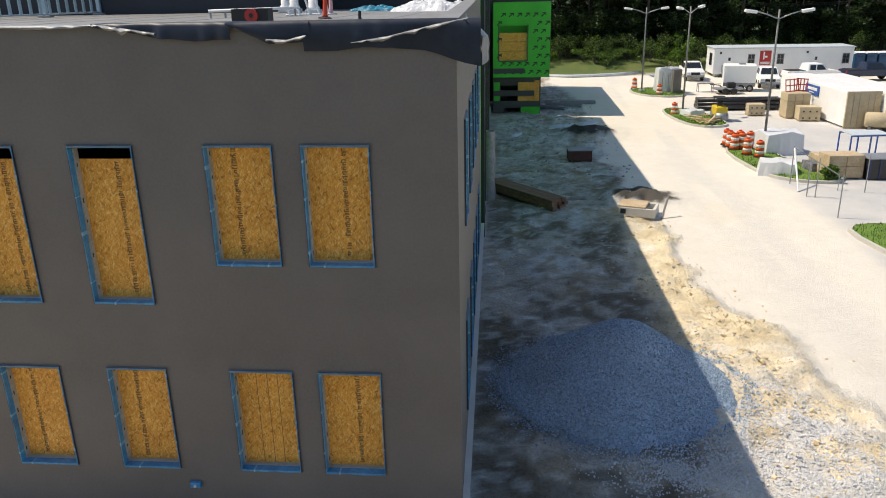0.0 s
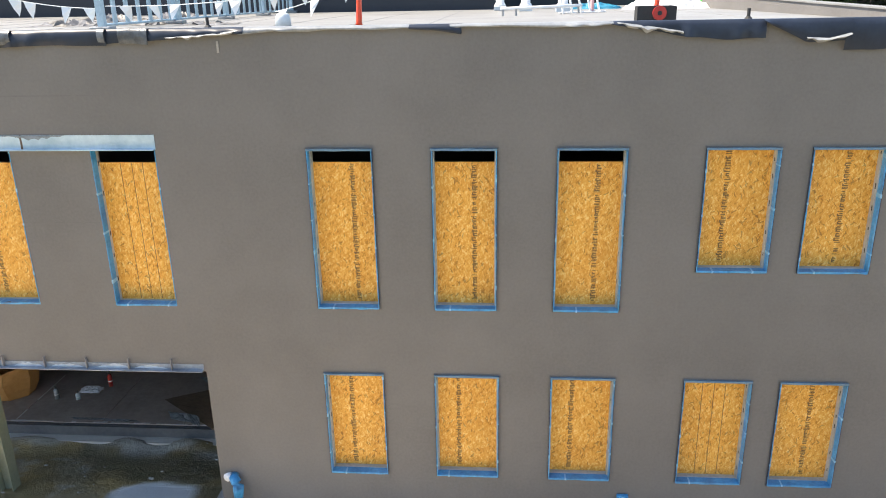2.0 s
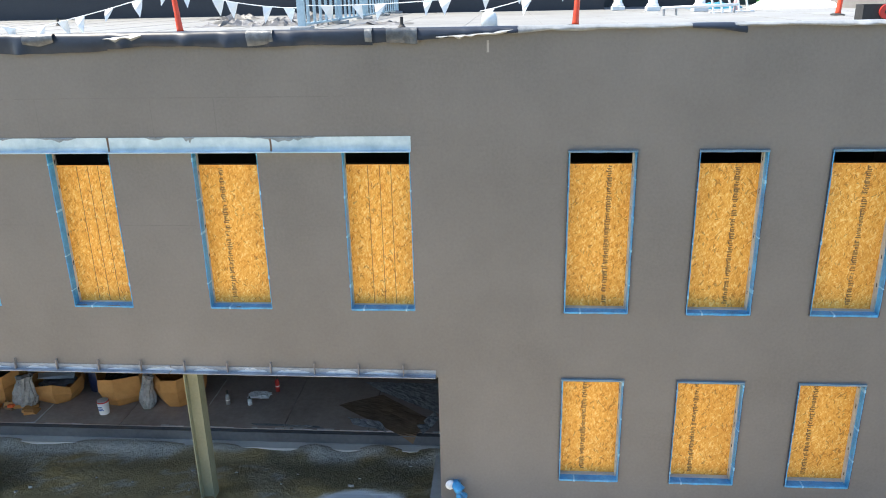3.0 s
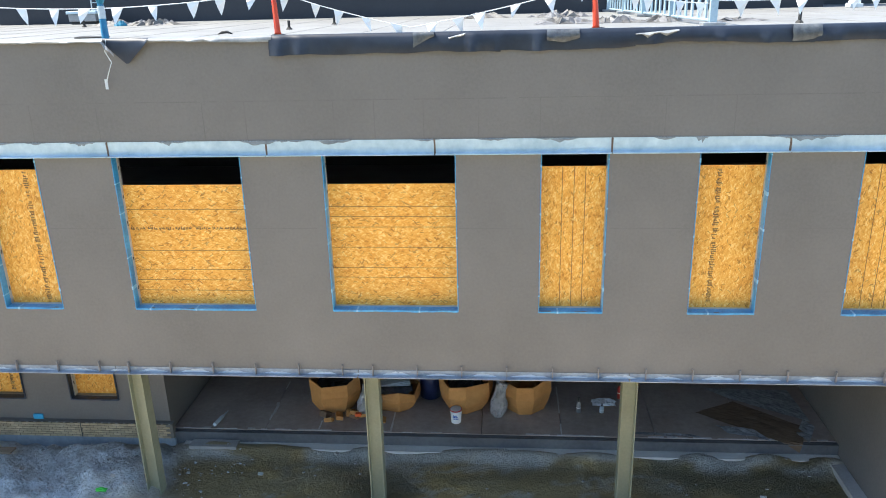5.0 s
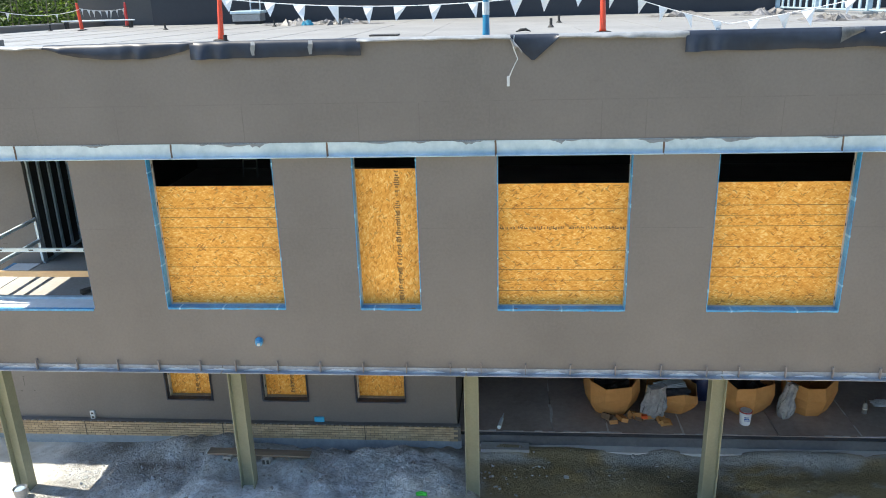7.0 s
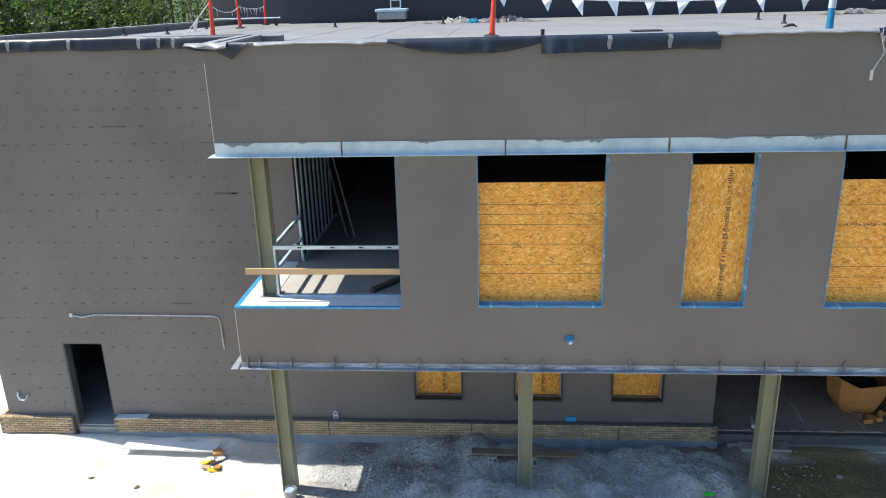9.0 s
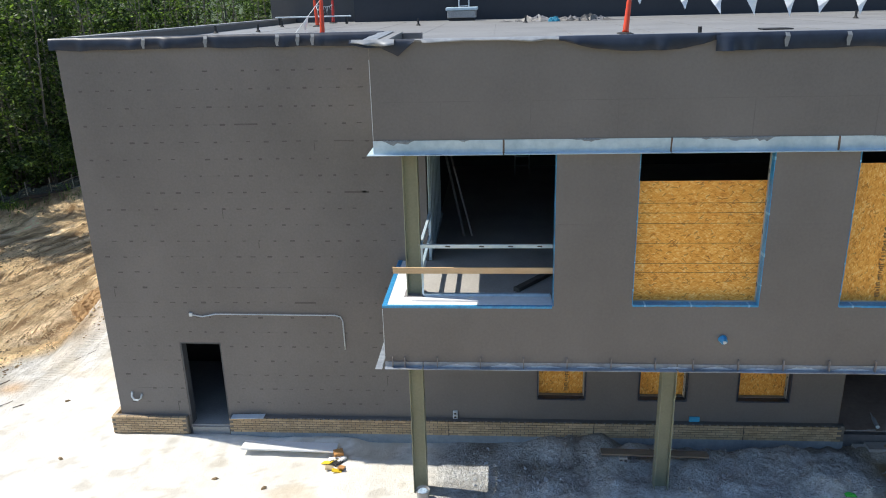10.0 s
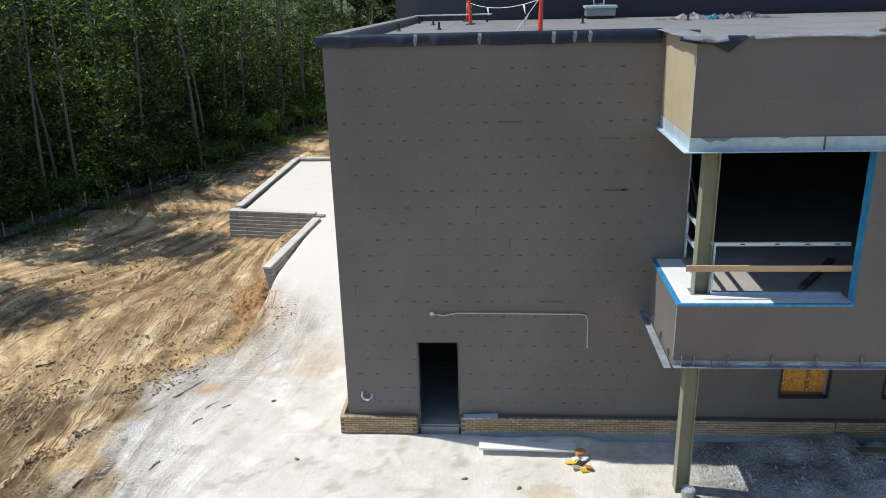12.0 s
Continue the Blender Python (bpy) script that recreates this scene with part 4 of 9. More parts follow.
def boarded(x0, x1, z0, z1, m, gap, marking, label, wide=False, buck=True, tape=TAPE, print_at=0.62):
    """An opening with a recessed strand board. With a buck, a taped frame stands proud round it; without, the tape lines the reveal. Drawn in a wall whose face is y = 0."""
    global window_no
    window_no += 1
    r = random.Random(window_no)
    win = thing("window_%d" % window_no, label, "window", m, kind="structure")
    top = z1 - gap
    board = part("osb_board", Shape().box(x0 + 0.002, x1 - 0.002, 0.24, 0.255, z0 - 0.01, top), OSB_WIDE if wide else OSB, win, m=None)
    mk = pose(0, 0.24, 0)
    if marking == "stamp":
        part("stamp", stamped(x0, x1, z0 + 0.05, top, not wide, window_no, print_at), PRINT, board, "faded print too small to read", mk)
    if marking == "lines" or wide:
        ln = Shape()
        if wide:
            for k in ((0.24, 0.32, 0.49, 0.655, 0.74, 0.82) if marking == "lines" else (0.12, 0.21, 0.30, 0.46, 0.80)):
                z = z0 + (top - z0) * k
                ln.box(x0 + 0.01, x1 - 0.01, -0.002, 0.0, z, z + 0.010)
        else:
            for k in (0.33, 0.51, 0.68):
                x = x0 + (x1 - x0) * k
                ln.box(x, x + 0.012, -0.002, 0.0, z0 + 0.03, top - 0.01)
        part("nailing_line", ln, PRINT, board, "", mk)
    out = -0.045 if buck else -0.006
    tw = 0.010 if buck else 0.009
    inner = 0.034 if buck else 0.014
    deep = 0.11 if buck else 0.165
    for sg, xe in ((-1, x0), (1, x1)):
        a, b = (xe - tw * 0.7, xe + 0.009) if sg < 0 else (xe - 0.009, xe + tw * 0.7)
        part("flashing_jamb", wrinkled(a, b, out, deep, z0 - 0.03, z1 + (0.03 if buck else 0.003), window_no * 7 + sg, 0.005 if buck else 0.003), tape, win)
        c, d = (xe + 0.001, xe + inner) if sg < 0 else (xe - inner, xe - 0.001)
        part("stud_face", Shape().box(c, d, deep + 0.001, 0.239, z0 - 0.01, z1 - 0.004), STUD, win, "pale edge of the frame behind the tape")
        if buck:
            o0, o1 = (xe - 0.019, xe - 0.0085) if sg < 0 else (xe + 0.0085, xe + 0.019)
            # dark strip paints the shadow line along the proud rim
            part("rim_edge", Shape().box(o0, o1, out + 0.004, 0.002, z0 - 0.034, z1 + 0.03), SHADE_TAPE, win, "outer edge strip coloured dark as a shadow line")
        slots = Shape()
        for k in range(5):
            z = z0 + (z1 - z0) * (k + 0.5 + r.uniform(-0.3, 0.3)) / 5
            e = d if sg < 0 else c
            slots.box(e - 0.003, e + 0.003, deep + 0.02, deep + 0.05, z, z + r.uniform(0.05, 0.11))
        part("fixing_slot", slots, BLACK, win, "small dark slots")
    sill = wrinkled(x0 + 0.010, x1 - 0.010, out - 0.006, deep + 0.02, z0 - 0.034, z0 + 0.004, window_no * 7 + 3, 0.006)
    part("flashing_sill", sill, tape, win)
    part("sill_track", Shape().box(x0 + 0.012, x1 - 0.012, deep + 0.021, 0.239, z0 - 0.03, z0 + 0.014), STUD if tape is TAPE else GREYMETAL, win, "pale track behind the sill tape")
    if buck:
        part("flashing_head", wrinkled(x0 - 0.018, x1 + 0.018, out - 0.004, 0.09, z1 - 0.004, z1 + 0.034, window_no * 7 + 4, 0.004), HEADTAPE, win, "dull grey-blue tape over the head")
        part("cut_edge", Shape().box(x0 - 0.05, x0 - 0.021, -0.005, 0.001, z0 - 0.05, z1 + 0.06).box(x1 + 0.021, x1 + 0.05, -0.005, 0.001, z0 - 0.05, z1 + 0.06).box(x0 - 0.02, x1 + 0.02, -0.005, 0.001, z1 + 0.035, z1 + 0.06).box(x0 - 0.02, x1 + 0.02, -0.005, 0.001, z0 - 0.065, z0 - 0.036), LAP, win, "darker bead of coating round the frame")
    else:
        part("flashing_head", Shape().box(x0 + 0.010, x1 - 0.010, -0.008, 0.10, z1 - 0.004, z1 + 0.008), MARK, win, "dark cut edge of the coating")
        part("cut_edge", Shape().box(x0 - 0.020, x0 - 0.007, -0.004, 0.001, z0 - 0.03, z1 - 0.01).box(x1 + 0.007, x1 + 0.020, -0.004, 0.001, z0 - 0.03, z1 - 0.01), LAP, win, "darker bead of coating round the opening")
    if tape is not TAPE:
        return win
    laps = Shape()
    z = z0 + r.uniform(0.2, 0.5)
    while z < z1 - 0.15:
        for xe, e in ((x0, 0), (x1, 1)):
            zz = z + e * 0.12
            a, b = (xe - tw * 0.7 - 0.006, xe + 0.016) if e == 0 else (xe - 0.016, xe + tw * 0.7 + 0.006)
            laps.box(a, b, out - 0.007, deep - 0.002, zz, zz + r.choice((0.02, 0.04, 0.07)))
        z += r.uniform(0.6, 1.1)
    x = x0 + r.uniform(0.2, 0.5)
    while x < x1 - 0.15:
        laps.box(x, x + 0.03, out - 0.014, deep, z0 - 0.036, z0 + 0.011)
        x += r.uniform(0.7, 1.4)
    part("tape_lap", laps, TAPE_PALE, win, "pale laps in the tape")
    return win


FLAT = Matrix()
for i, h in enumerate(HIGH):
    boarded(*h, FLAT, 0.0 if i < 2 else 0.27, "stamp", "tall opening boarded with strand board in a proud blue-taped frame", print_at=(0.58, 0.36, 0.62, 0.65, 0.64)[i])
for i, h in enumerate(BAND):
    wide = h[1] - h[0] > 2
    boarded(*h, FLAT, 0.625 if wide else 0.305, ("lines", "stamp", "lines", "lines", "stamp", "stamp", "lines")[i], "wide boarded opening with a dark gap above the board" if wide else "narrow boarded opening below the steel lintel", wide, False, print_at=0.35 if i == 1 else 0.66)
for i, h in enumerate(LOW):
    boarded(*h, FLAT, 0.02, "lines" if i == 1 else "stamp", "ground-floor opening boarded with strand board in a blue-taped frame", print_at=(0.58, 0.5, 0.35, 0.36, 0.40)[i])
# rear openings take the tape colour with the overhang's shade in it
for i, h in enumerate(REAR):
    boarded(*h, pose(0, YW, 0), 0.02, "stamp" if i < 2 else "", "shaded boarded opening with dark taped edges under the overhang", tape=SHADE_TAPE)
for h in SIDE + SIDE_LOW:
    boarded(*h, SIDE_TURN @ turned(XR), 0.1, "", "boarded side opening in a proud blue-taped frame")

# ---- steelwork ----
def angle_run(name, label, x0, x1, z0, leg, shelf, joints, steel=GALV):
    """A steel angle along the front: pieces with an upright leg and a projecting shelf."""
    run = thing(name, label, "beam", kind="structure")
    cuts = [x0] + joints + [x1]
    for a, b in zip(cuts, cuts[1:]):
        s = Shape().box(a + 0.012, b - 0.012, -0.014, -0.002, z0, z0 + leg).box(a + 0.012, b - 0.012, -shelf, -0.0145, z0, z0 + 0.014)
        part("angle", s, steel, run)
    return run


upper = angle_run("lintel_upper", "long galvanised steel lintel with weld stains", XL - 0.02, -7.40, 7.75, 0.275, 0.12, [-31.9, -28.75, -25.7, -22.52, -19.45, -16.3, -13.1, -10.0])
end_angle = Shape().box(XL - 0.014, XL - 0.002, 0.0, YW - 0.01, 7.75, 8.025).box(XL - 0.13, XL - 0.0145, -0.12, YW - 0.01, 7.75, 7.764)
part("angle", end_angle, GALV, upper)
for x in [-31.9, -28.75, -25.7, -22.52, -19.45, -16.3, -13.1, -10.0]:
    part("joint_weld", wrinkled(x - 0.016, x + 0.018, -0.020, -0.003, 7.755, 8.023, int(-x * 10), 0.006), RUSTY, upper, "rust-brown welded joint")
lower = angle_run("shelf_lower", "galvanised shelf angle with dark stiffener fins", XL - 0.02, -7.05, 3.165, 0.125, 0.13, [-33.6, -28.31, -23.15, -18.0, -12.55], GALV_DULL)
part("angle", Shape().box(XL - 0.21, XL - 0.062, -0.13, YW - 0.01, 3.165, 3.181).box(XL - 0.074, XL - 0.062, -0.012, YW - 0.01, 3.1815, 3.21), GALV_DULL, lower)
fin = Shape().box(-0.008, 0.008, -0.085, -0.0145, 3.18, 3.42).mesh("fin", RUST)
JOINTS = [-33.6, -28.31, -23.15, -18.0, -12.55, -7.05]
FINS = [XL + 0.16, XL + 0.42]
for a, b in zip(JOINTS, JOINTS[1:]):
    x = a + 0.31
    while x < b - 0.08:
        FINS.append(x)
        x += 0.905
for x in FINS:
    part("fin", fin, RUST, lower, m=pose(x, 0, 0))
side_fin = Shape().box(-0.058, -0.001, -0.008, 0.008, 3.182, 3.40).mesh("fin", RUST)
for y in (0.35, 1.2, 2.1):
    part("fin", side_fin, RUST, lower, m=pose(XL, y, 0))
bright, rs = Shape(), random.Random(28)
for a, b in zip(FINS[2:], FINS[3:]):
    if not 0.5 < b - a < 1.2:
        continue
    u, v = a + rs.uniform(0.05, 0.2), b - rs.uniform(0.03, 0.2)
    hi, ph = rs.uniform(0.04, 0.09), rs.uniform(0.5, 1.2)
    arch = [(u + (v - u) * i / 12, -0.0150, 3.184 + hi * math.sin(math.pi * i / 12) ** ph * rs.uniform(0.7, 1.15)) for i in range(13)]
    bright.poly(*arch)
part("bright_arch", bright, GALV_BRIGHT, lower, "bright unscorched zinc between the fins", kind="stuff")
rs = random.Random(8)
stain = Shape()
for k in range(30):
    x = rs.uniform(XL, -8.4)
    wd = rs.uniform(0.2, 0.9)
    n = 9
    yy = -0.0150 - 0.0002 * k
    deep = rs.uniform(0.03, 0.12)
    pts = [(x, yy, 8.024)] + [(x + wd * i / n, yy, 8.024 - deep * rs.uniform(0.25, 1.0) * math.sin(math.pi * i / n)) for i in range(1, n)] + [(x + wd, yy, 8.024)]
    stain.poly(*pts)
part("weld_stain", stain, STAIN, upper, "smoky weld stains along the top", kind="stuff")

def wide_flange(z0, z1):
    """Profile of a wide-flange column whose web faces the front."""
    s = Shape().box(-0.155, -0.137, -0.15, 0.15, z0, z1).box(0.137, 0.155, -0.15, 0.15, z0, z1).box(-0.137, 0.137, -0.007, 0.007, z0, z1)
    return s


col = thing("steel_column", "olive primed wide-flange steel column under the overhang", "column", pose(-33.83, 0.68, 0), "columns under the overhang")
part("shaft", wide_flange(GROUND_Z - 0.3, SOFFIT - 0.002), PRIMER, col)
part("base_plate", Shape().box(-0.24, 0.24, -0.24, 0.24, -0.02, 0.02), RUST, col, m=pose(0, 0, GROUND_Z - 0.16))
for x in (-28.31, -23.08, -17.86, -12.42):
    copy_thing(col, pose(x, 0.68, 0))
upper_col = thing("steel_column_upper", "olive primed steel column in the open corner window", "column", pose(-33.79, 0.68, 0))
part("shaft", wide_flange(FLOOR2 - 0.008, 7.745), PRIMER, upper_col)
part("base_plate", Shape().box(-0.22, 0.22, -0.2, 0.2, FLOOR2 - 0.010, FLOOR2 + 0.012), RUST, upper_col)

# ---- open corner window: sill tape, rails, studs ----
sill = thing("corner_sill", "pale sheathed sill of the open corner with blue tape edges", "sill", kind="structure")
part("sheathing", Shape().box(XL + 0.01, -33.72, 0.01, YW - 0.01, FLOOR2 - 0.011, FLOOR2 + 0.006).box(-33.719, CORNER[1] - 0.01, 0.01, 0.62, FLOOR2 - 0.011, FLOOR2 + 0.006), SHEATH, sill)
part("tape", Shape().box(XL - 0.012, XL + 0.09, 0.05, YW - 0.012, FLOOR2 - 0.04, FLOOR2 + 0.010), TAPE, sill)
part("tape", Shape().box(XL - 0.012, CORNER[1] - 0.03, -0.02, 0.049, FLOOR2 - 0.04, FLOOR2 + 0.010), TAPE, sill)
part("tape", Shape().box(CORNER[1] - 0.010, CORNER[1] - 0.001, 0.012, 0.29, FLOOR2 - 0.03, 7.745), TAPE, sill)
part("track", Shape().box(-33.6, CORNER[1] - 0.04, 0.52, 0.60, FLOOR2 + 0.007, FLOOR2 + 0.06), GALV, sill, "galvanised floor track")
guard = thing("guard_rail", "metal stud and lumber guard rail across the open corner", "rail", pose(0, 0.5, 0))
gs = Shape().box(-33.62, CORNER[1] - 0.005, 0.0, 0.05, 5.66, 5.74)
part("stud_rail", gs, GALV, guard, "punched galvanised stud")
for x in (-33.1, -32.4, -31.8, -31.2):
    part("punch_hole", Shape().box(x, x + 0.10, -0.002, 0.01, 5.685, 5.715), BLACK, guard)
part("lumber_rail", Shape().box(-34.2, CORNER[1] - 0.005, -0.19, -0.152, 5.17, 5.30), NEWWOOD, guard, "fresh pale lumber")
part("post", Shape().box(-33.62, -33.58, 0.0, 0.05, FLOOR2 + 0.06, 5.66), GALV, guard)
for z in (5.66, 5.12):
    part("end_rail", Shape().box(-33.66, -33.60, 0.051, YW - 0.52, z, z + 0.075), GALV, guard, "galvanised stud rail")
part("end_post", Shape().box(-33.66, -33.60, YW - 0.515, YW - 0.46, FLOOR2 + 0.06, 5.74), GALV, guard)
stud = Shape().box(0, 0.04, 0, 0.09, FLOOR2 + 0.0, 9.04).mesh("metal_stud", GALV)
studs = thing("stud_wall", "row of bare metal studs in the dark upper room", "wall frame", kind="structure")
for k in range(9):
    part("metal_stud", stud, GALV, studs, m=pose(-33.66, YW + 0.1 + k * 0.42, 0))
part("track", Shape().box(-33.68, -33.6, YW + 0.05, YW + 4.0, FLOOR2 - 0.01, FLOOR2 + 0.03), GALV, studs)
brace = thing("floor_brace", "dark timber brace lying on the upper floor", "brace", pose(-30.96, 1.71, FLOOR2 - 0.01, 0, 0, 53))
part("plank", Shape().box(-1.1, 1.1, -0.07, 0.07, 0.0, 0.09), BARK, brace)
lean = thing("leaning_studs", "two rusty metal studs leaning in the dark upper room", "studs", pose(-32.9, 4.6, FLOOR2 - 0.012))
part("metal_stud", Shape().tube([(0, 0, 0.03), (-0.55, 0.3, 2.6)], 0.03, 4), RUST, lean)
part("metal_stud", Shape().tube([(0.2, 0.05, 0.03), (-0.45, 0.6, 2.5)], 0.03, 4), RUST, lean)
ladder_in = thing("step_ladder", "pale step ladder far back in the dark room", "ladder", pose(-31.2, 11.5, FLOOR2 - 0.012))
for sx in (-0.25, 0.25):
    part("stile", Shape().tube([(sx, 0, 0.02), (sx * 0.8, 0.5, 2.4)], 0.03, 4), GREYMETAL, ladder_in)
for k in range(7):
    part("rung", Shape().box(-0.25, 0.25, 0.06 * k + 0.04, 0.06 * k + 0.12, 0.3 + 0.3 * k, 0.33 + 0.3 * k), GREYMETAL, ladder_in)

# ---- membrane hanging over the roof edge ----
def flap(x0, x1, drops, y, seed, pale=False, lift=0.0):
    """A strip of roofing membrane that hangs over the edge, with an uneven hem; drops: its length at even steps."""
    r, s = random.Random(seed), Shape()
    n = max(6, int((x1 - x0) / 0.06))
    rows = 6
    ph = r.uniform(0, 9)
    for i in range(n + 1):
        t = i / n
        x = x0 + (x1 - x0) * t
        d = float(np.interp(t * (len(drops) - 1), range(len(drops)), drops)) + (noise.noise((x * 1.7, seed, 0)) * 0.03)
        wave = noise.noise((x * 1.6, seed * 3.1, 1)) * 0.06 + max(0.0, abs(noise.noise((x * 2.6, seed, 5))) - 0.18) * 0.22
        s.v.append((x, y + 0.22, TOP + 0.042))
        s.v.append((x, y - 0.035, TOP + 0.048 + lift))
        for k in range(1, rows):
            q = k / (rows - 1)
            s.v.append((x + noise.noise((x, q * 2, seed)) * 0.02, y - 0.05 - wave * q - 0.05 * math.sin(q * 2.6) * (0.6 + 0.4 * math.sin(x * 1.3 + ph)), TOP + 0.04 - d * q))
    c = rows + 1
    for i in range(n):
        for k in range(c - 1):
            s.f.append((i * c + k, i * c + k + 1, (i + 1) * c + k + 1, (i + 1) * c + k))
    return s.mesh("flap", pale if pale not in (True, False) else FLAP_PALE if pale else FLAP, True)


edge = thing("roofing_membrane", "dark roofing membrane hanging ragged over the roof edge", "membrane", kind="structure")
FLAPS = [  # x0, x1, hem depths, pale
    (0.8, 3.35, (0.05, 0.14, 0.25, 0.30, 0.30), False), (-1.9, 0.85, (0.05, 0.05, 0.07, 0.05), True),
    (-2.6, -1.7, (0.06, 0.10, 0.16), False), (-5.6, -2.5, (0.10, 0.06, 0.06), True), (-8.1, -5.5, (0.24, 0.2, 0.13, 0.10), False),
    (-9.9, -8.0, (0.26, 0.25, 0.27), False), (-12.9, -9.85, (0.26, 0.24, 0.23, 0.27, 0.28), False), (-15.2, -12.8, (0.33, 0.33, 0.30), False), (-19.2, -15.1, (0.33, 0.34, 0.32, 0.33), False),
    (-21.45, -19.15, (0.05, 0.07, 0.09, 0.10), True), (-22.3, -21.4, (0.03, 0.24, 0.46, 0.24, 0.03), False), (-25.0, -22.25, (0.05, 0.05, 0.06), True),
    (-28.1, -24.93, (0.30, 0.29, 0.28, 0.27), False), (-30.95, -28.02, (0.05, 0.22, 0.27, 0.26, 0.10), False), (-33.4, -30.9, (0.05, 0.04, 0.06), True),
]
for i, (x0, x1, d, pale) in enumerate(FLAPS):
    part("flap", flap(x0, x1, d, 0.0, i + 3, pale), FLAP, edge, "pale underside of loose membrane" if pale else "")
part("flap", flap(XL - 0.35, -33.55, (0.06, 0.10, 0.14, 0.30, 0.04), -0.02, 40, False, 0.01), FLAP, edge)
part("flap", flap(XL - 0.30, -33.9, (0.03, 0.07, 0.10, 0.06), -0.06, 46, True, 0.02), FLAP_PALE, edge, "pale underside of loose membrane")
part("flap", flap(XW - 0.12, XL - 0.1, (0.26, 0.27, 0.25, 0.28, 0.26, 0.3), YW, 41), FLAP, edge)
part("flap", flap(3.3, 4.72, (0.02, 0.20, 0.37, 0.36, 0.34), -0.02, 44), FLAP, edge)
part("flap", flap(4.62, XR + 0.42, (0.50, 0.50, 0.46, 0.44, 0.52, 0.64, 0.78), -0.005, 45), FLAP, edge)
lip = Shape()
for i in range(13):
    y = -0.06 + (YW + 0.02) * i / 12
    for k in range(4):
        q = k / 3
        lip.v.append((XL + 0.14 - (0.36 + 0.05 * noise.noise((y * 2, 3, 1))) * q, y, TOP + 0.052 - 0.03 * q * q + 0.025 * noise.noise((y * 3, q * 2, 8)) * q))
for i in range(12):
    for k in range(3):
        a = i * 4 + k
        lip.f.append((a, a + 4, a + 5, a + 1))
part("flap", lip.mesh("flap", FLAP_PALE, True), FLAP_PALE, edge, "pale underside of loose membrane")
# the sheet stands away from the side wall past the corner
tent, nt_ = Shape(), 12
for i in range(nt_ + 1):
    q = i / nt_
    y = -0.06 + 2.4 * q
    out = 0.42 + 0.22 * math.sin(min(1.0, q * 2.2) * math.pi) * (1 - q) - 0.38 * q
    for k in range(6):
        s_ = k / 5
        tent.v.append((XR + 0.02 + out * (0.25 + 0.75 * min(1, s_ * 3)) + 0.03 * noise.noise((q * 6, s_ * 4, 2)), y, TOP + 0.05 - (0.78 - 0.64 * q) * s_ - 0.10 * math.sin(q * 3)))
for i in range(nt_):
    for k in range(5):
        a = i * 6 + k
        tent.f.append((a, a + 6, a + 7, a + 1))
part("flap", tent.mesh("flap", FLAP_PALE), FLAP_PALE, edge, "pale underside of loose membrane")


def torn(pts, width, seed):
    """A crinkled torn hem folded over to its pale side."""
    r, s = random.Random(seed), Shape()
    pts = [Vector(p) for p in pts]
    fine = []
    for a, b in zip(pts, pts[1:]):
        k = max(2, int((b - a).length / 0.09))
        fine += [a.lerp(b, i / k) for i in range(k)]
    fine.append(pts[-1])
    m = len(fine) - 1
    for i, p in enumerate(fine):
        w = width * (0.35 + 0.65 * math.sin(math.pi * (i + 0.3) / (m + 0.6))) * r.uniform(0.25, 1.6)
        s.v += [(p.x, p.y - 0.012, p.z), (p.x + r.uniform(-0.02, 0.02), p.y - 0.045 - r.uniform(0, 0.03), p.z - w * 0.5), (p.x, p.y - 0.015, p.z - w)]
    for i in range(m):
        for k in range(2):
            a = i * 3 + k
            s.f.append((a, a + 1, a + 4, a + 3))
    return s


for i, (pts, w) in enumerate((
        ([(3.98, -0.13, 9.62), (4.35, -0.14, 9.60), (4.68, -0.13, 9.68)], 0.07), ([(5.45, -0.13, 9.54), (6.1, -0.13, 9.64), (6.9, -0.13, 9.82), (7.45, -0.11, 9.92)], 0.06),
        ([(0.9, -0.06, 9.90), (1.5, -0.08, 9.82), (2.0, -0.07, 9.74)], 0.08), ([(-6.9, -0.10, 9.76), (-6.2, -0.1, 9.80), (-5.6, -0.08, 9.86)], 0.06),
        ([(-12.8, -0.1, 9.82), (-12.1, -0.11, 9.88)], 0.07), ([(-22.25, -0.09, 9.88), (-22.05, -0.1, 9.65)], 0.10),
        ([(-16.0, -0.11, 9.82), (-15.7, -0.11, 9.89)], 0.05))):
    part("torn_hem", torn(pts, w, i), FLAP_PALE, edge, "crinkled pale torn hem")
for x0, x1, d in ((-10.22, -9.75, (0.25, 0.24, 0.22)), (-8.13, -8.0, (0.2, 0.21)), (-7.76, -7.22, (0.25, 0.22, 0.24)), (-14.3, -13.75, (0.16, 0.2, 0.12)), (-16.62, -16.25, (0.24, 0.14, 0.05))):
    part("flap", flap(x0, x1, d, -0.06, int(-x0 * 10), FLAP_FOLD, 0.008), FLAP_FOLD, edge, "creased patch of membrane, pale for folded corners and painted sheen")
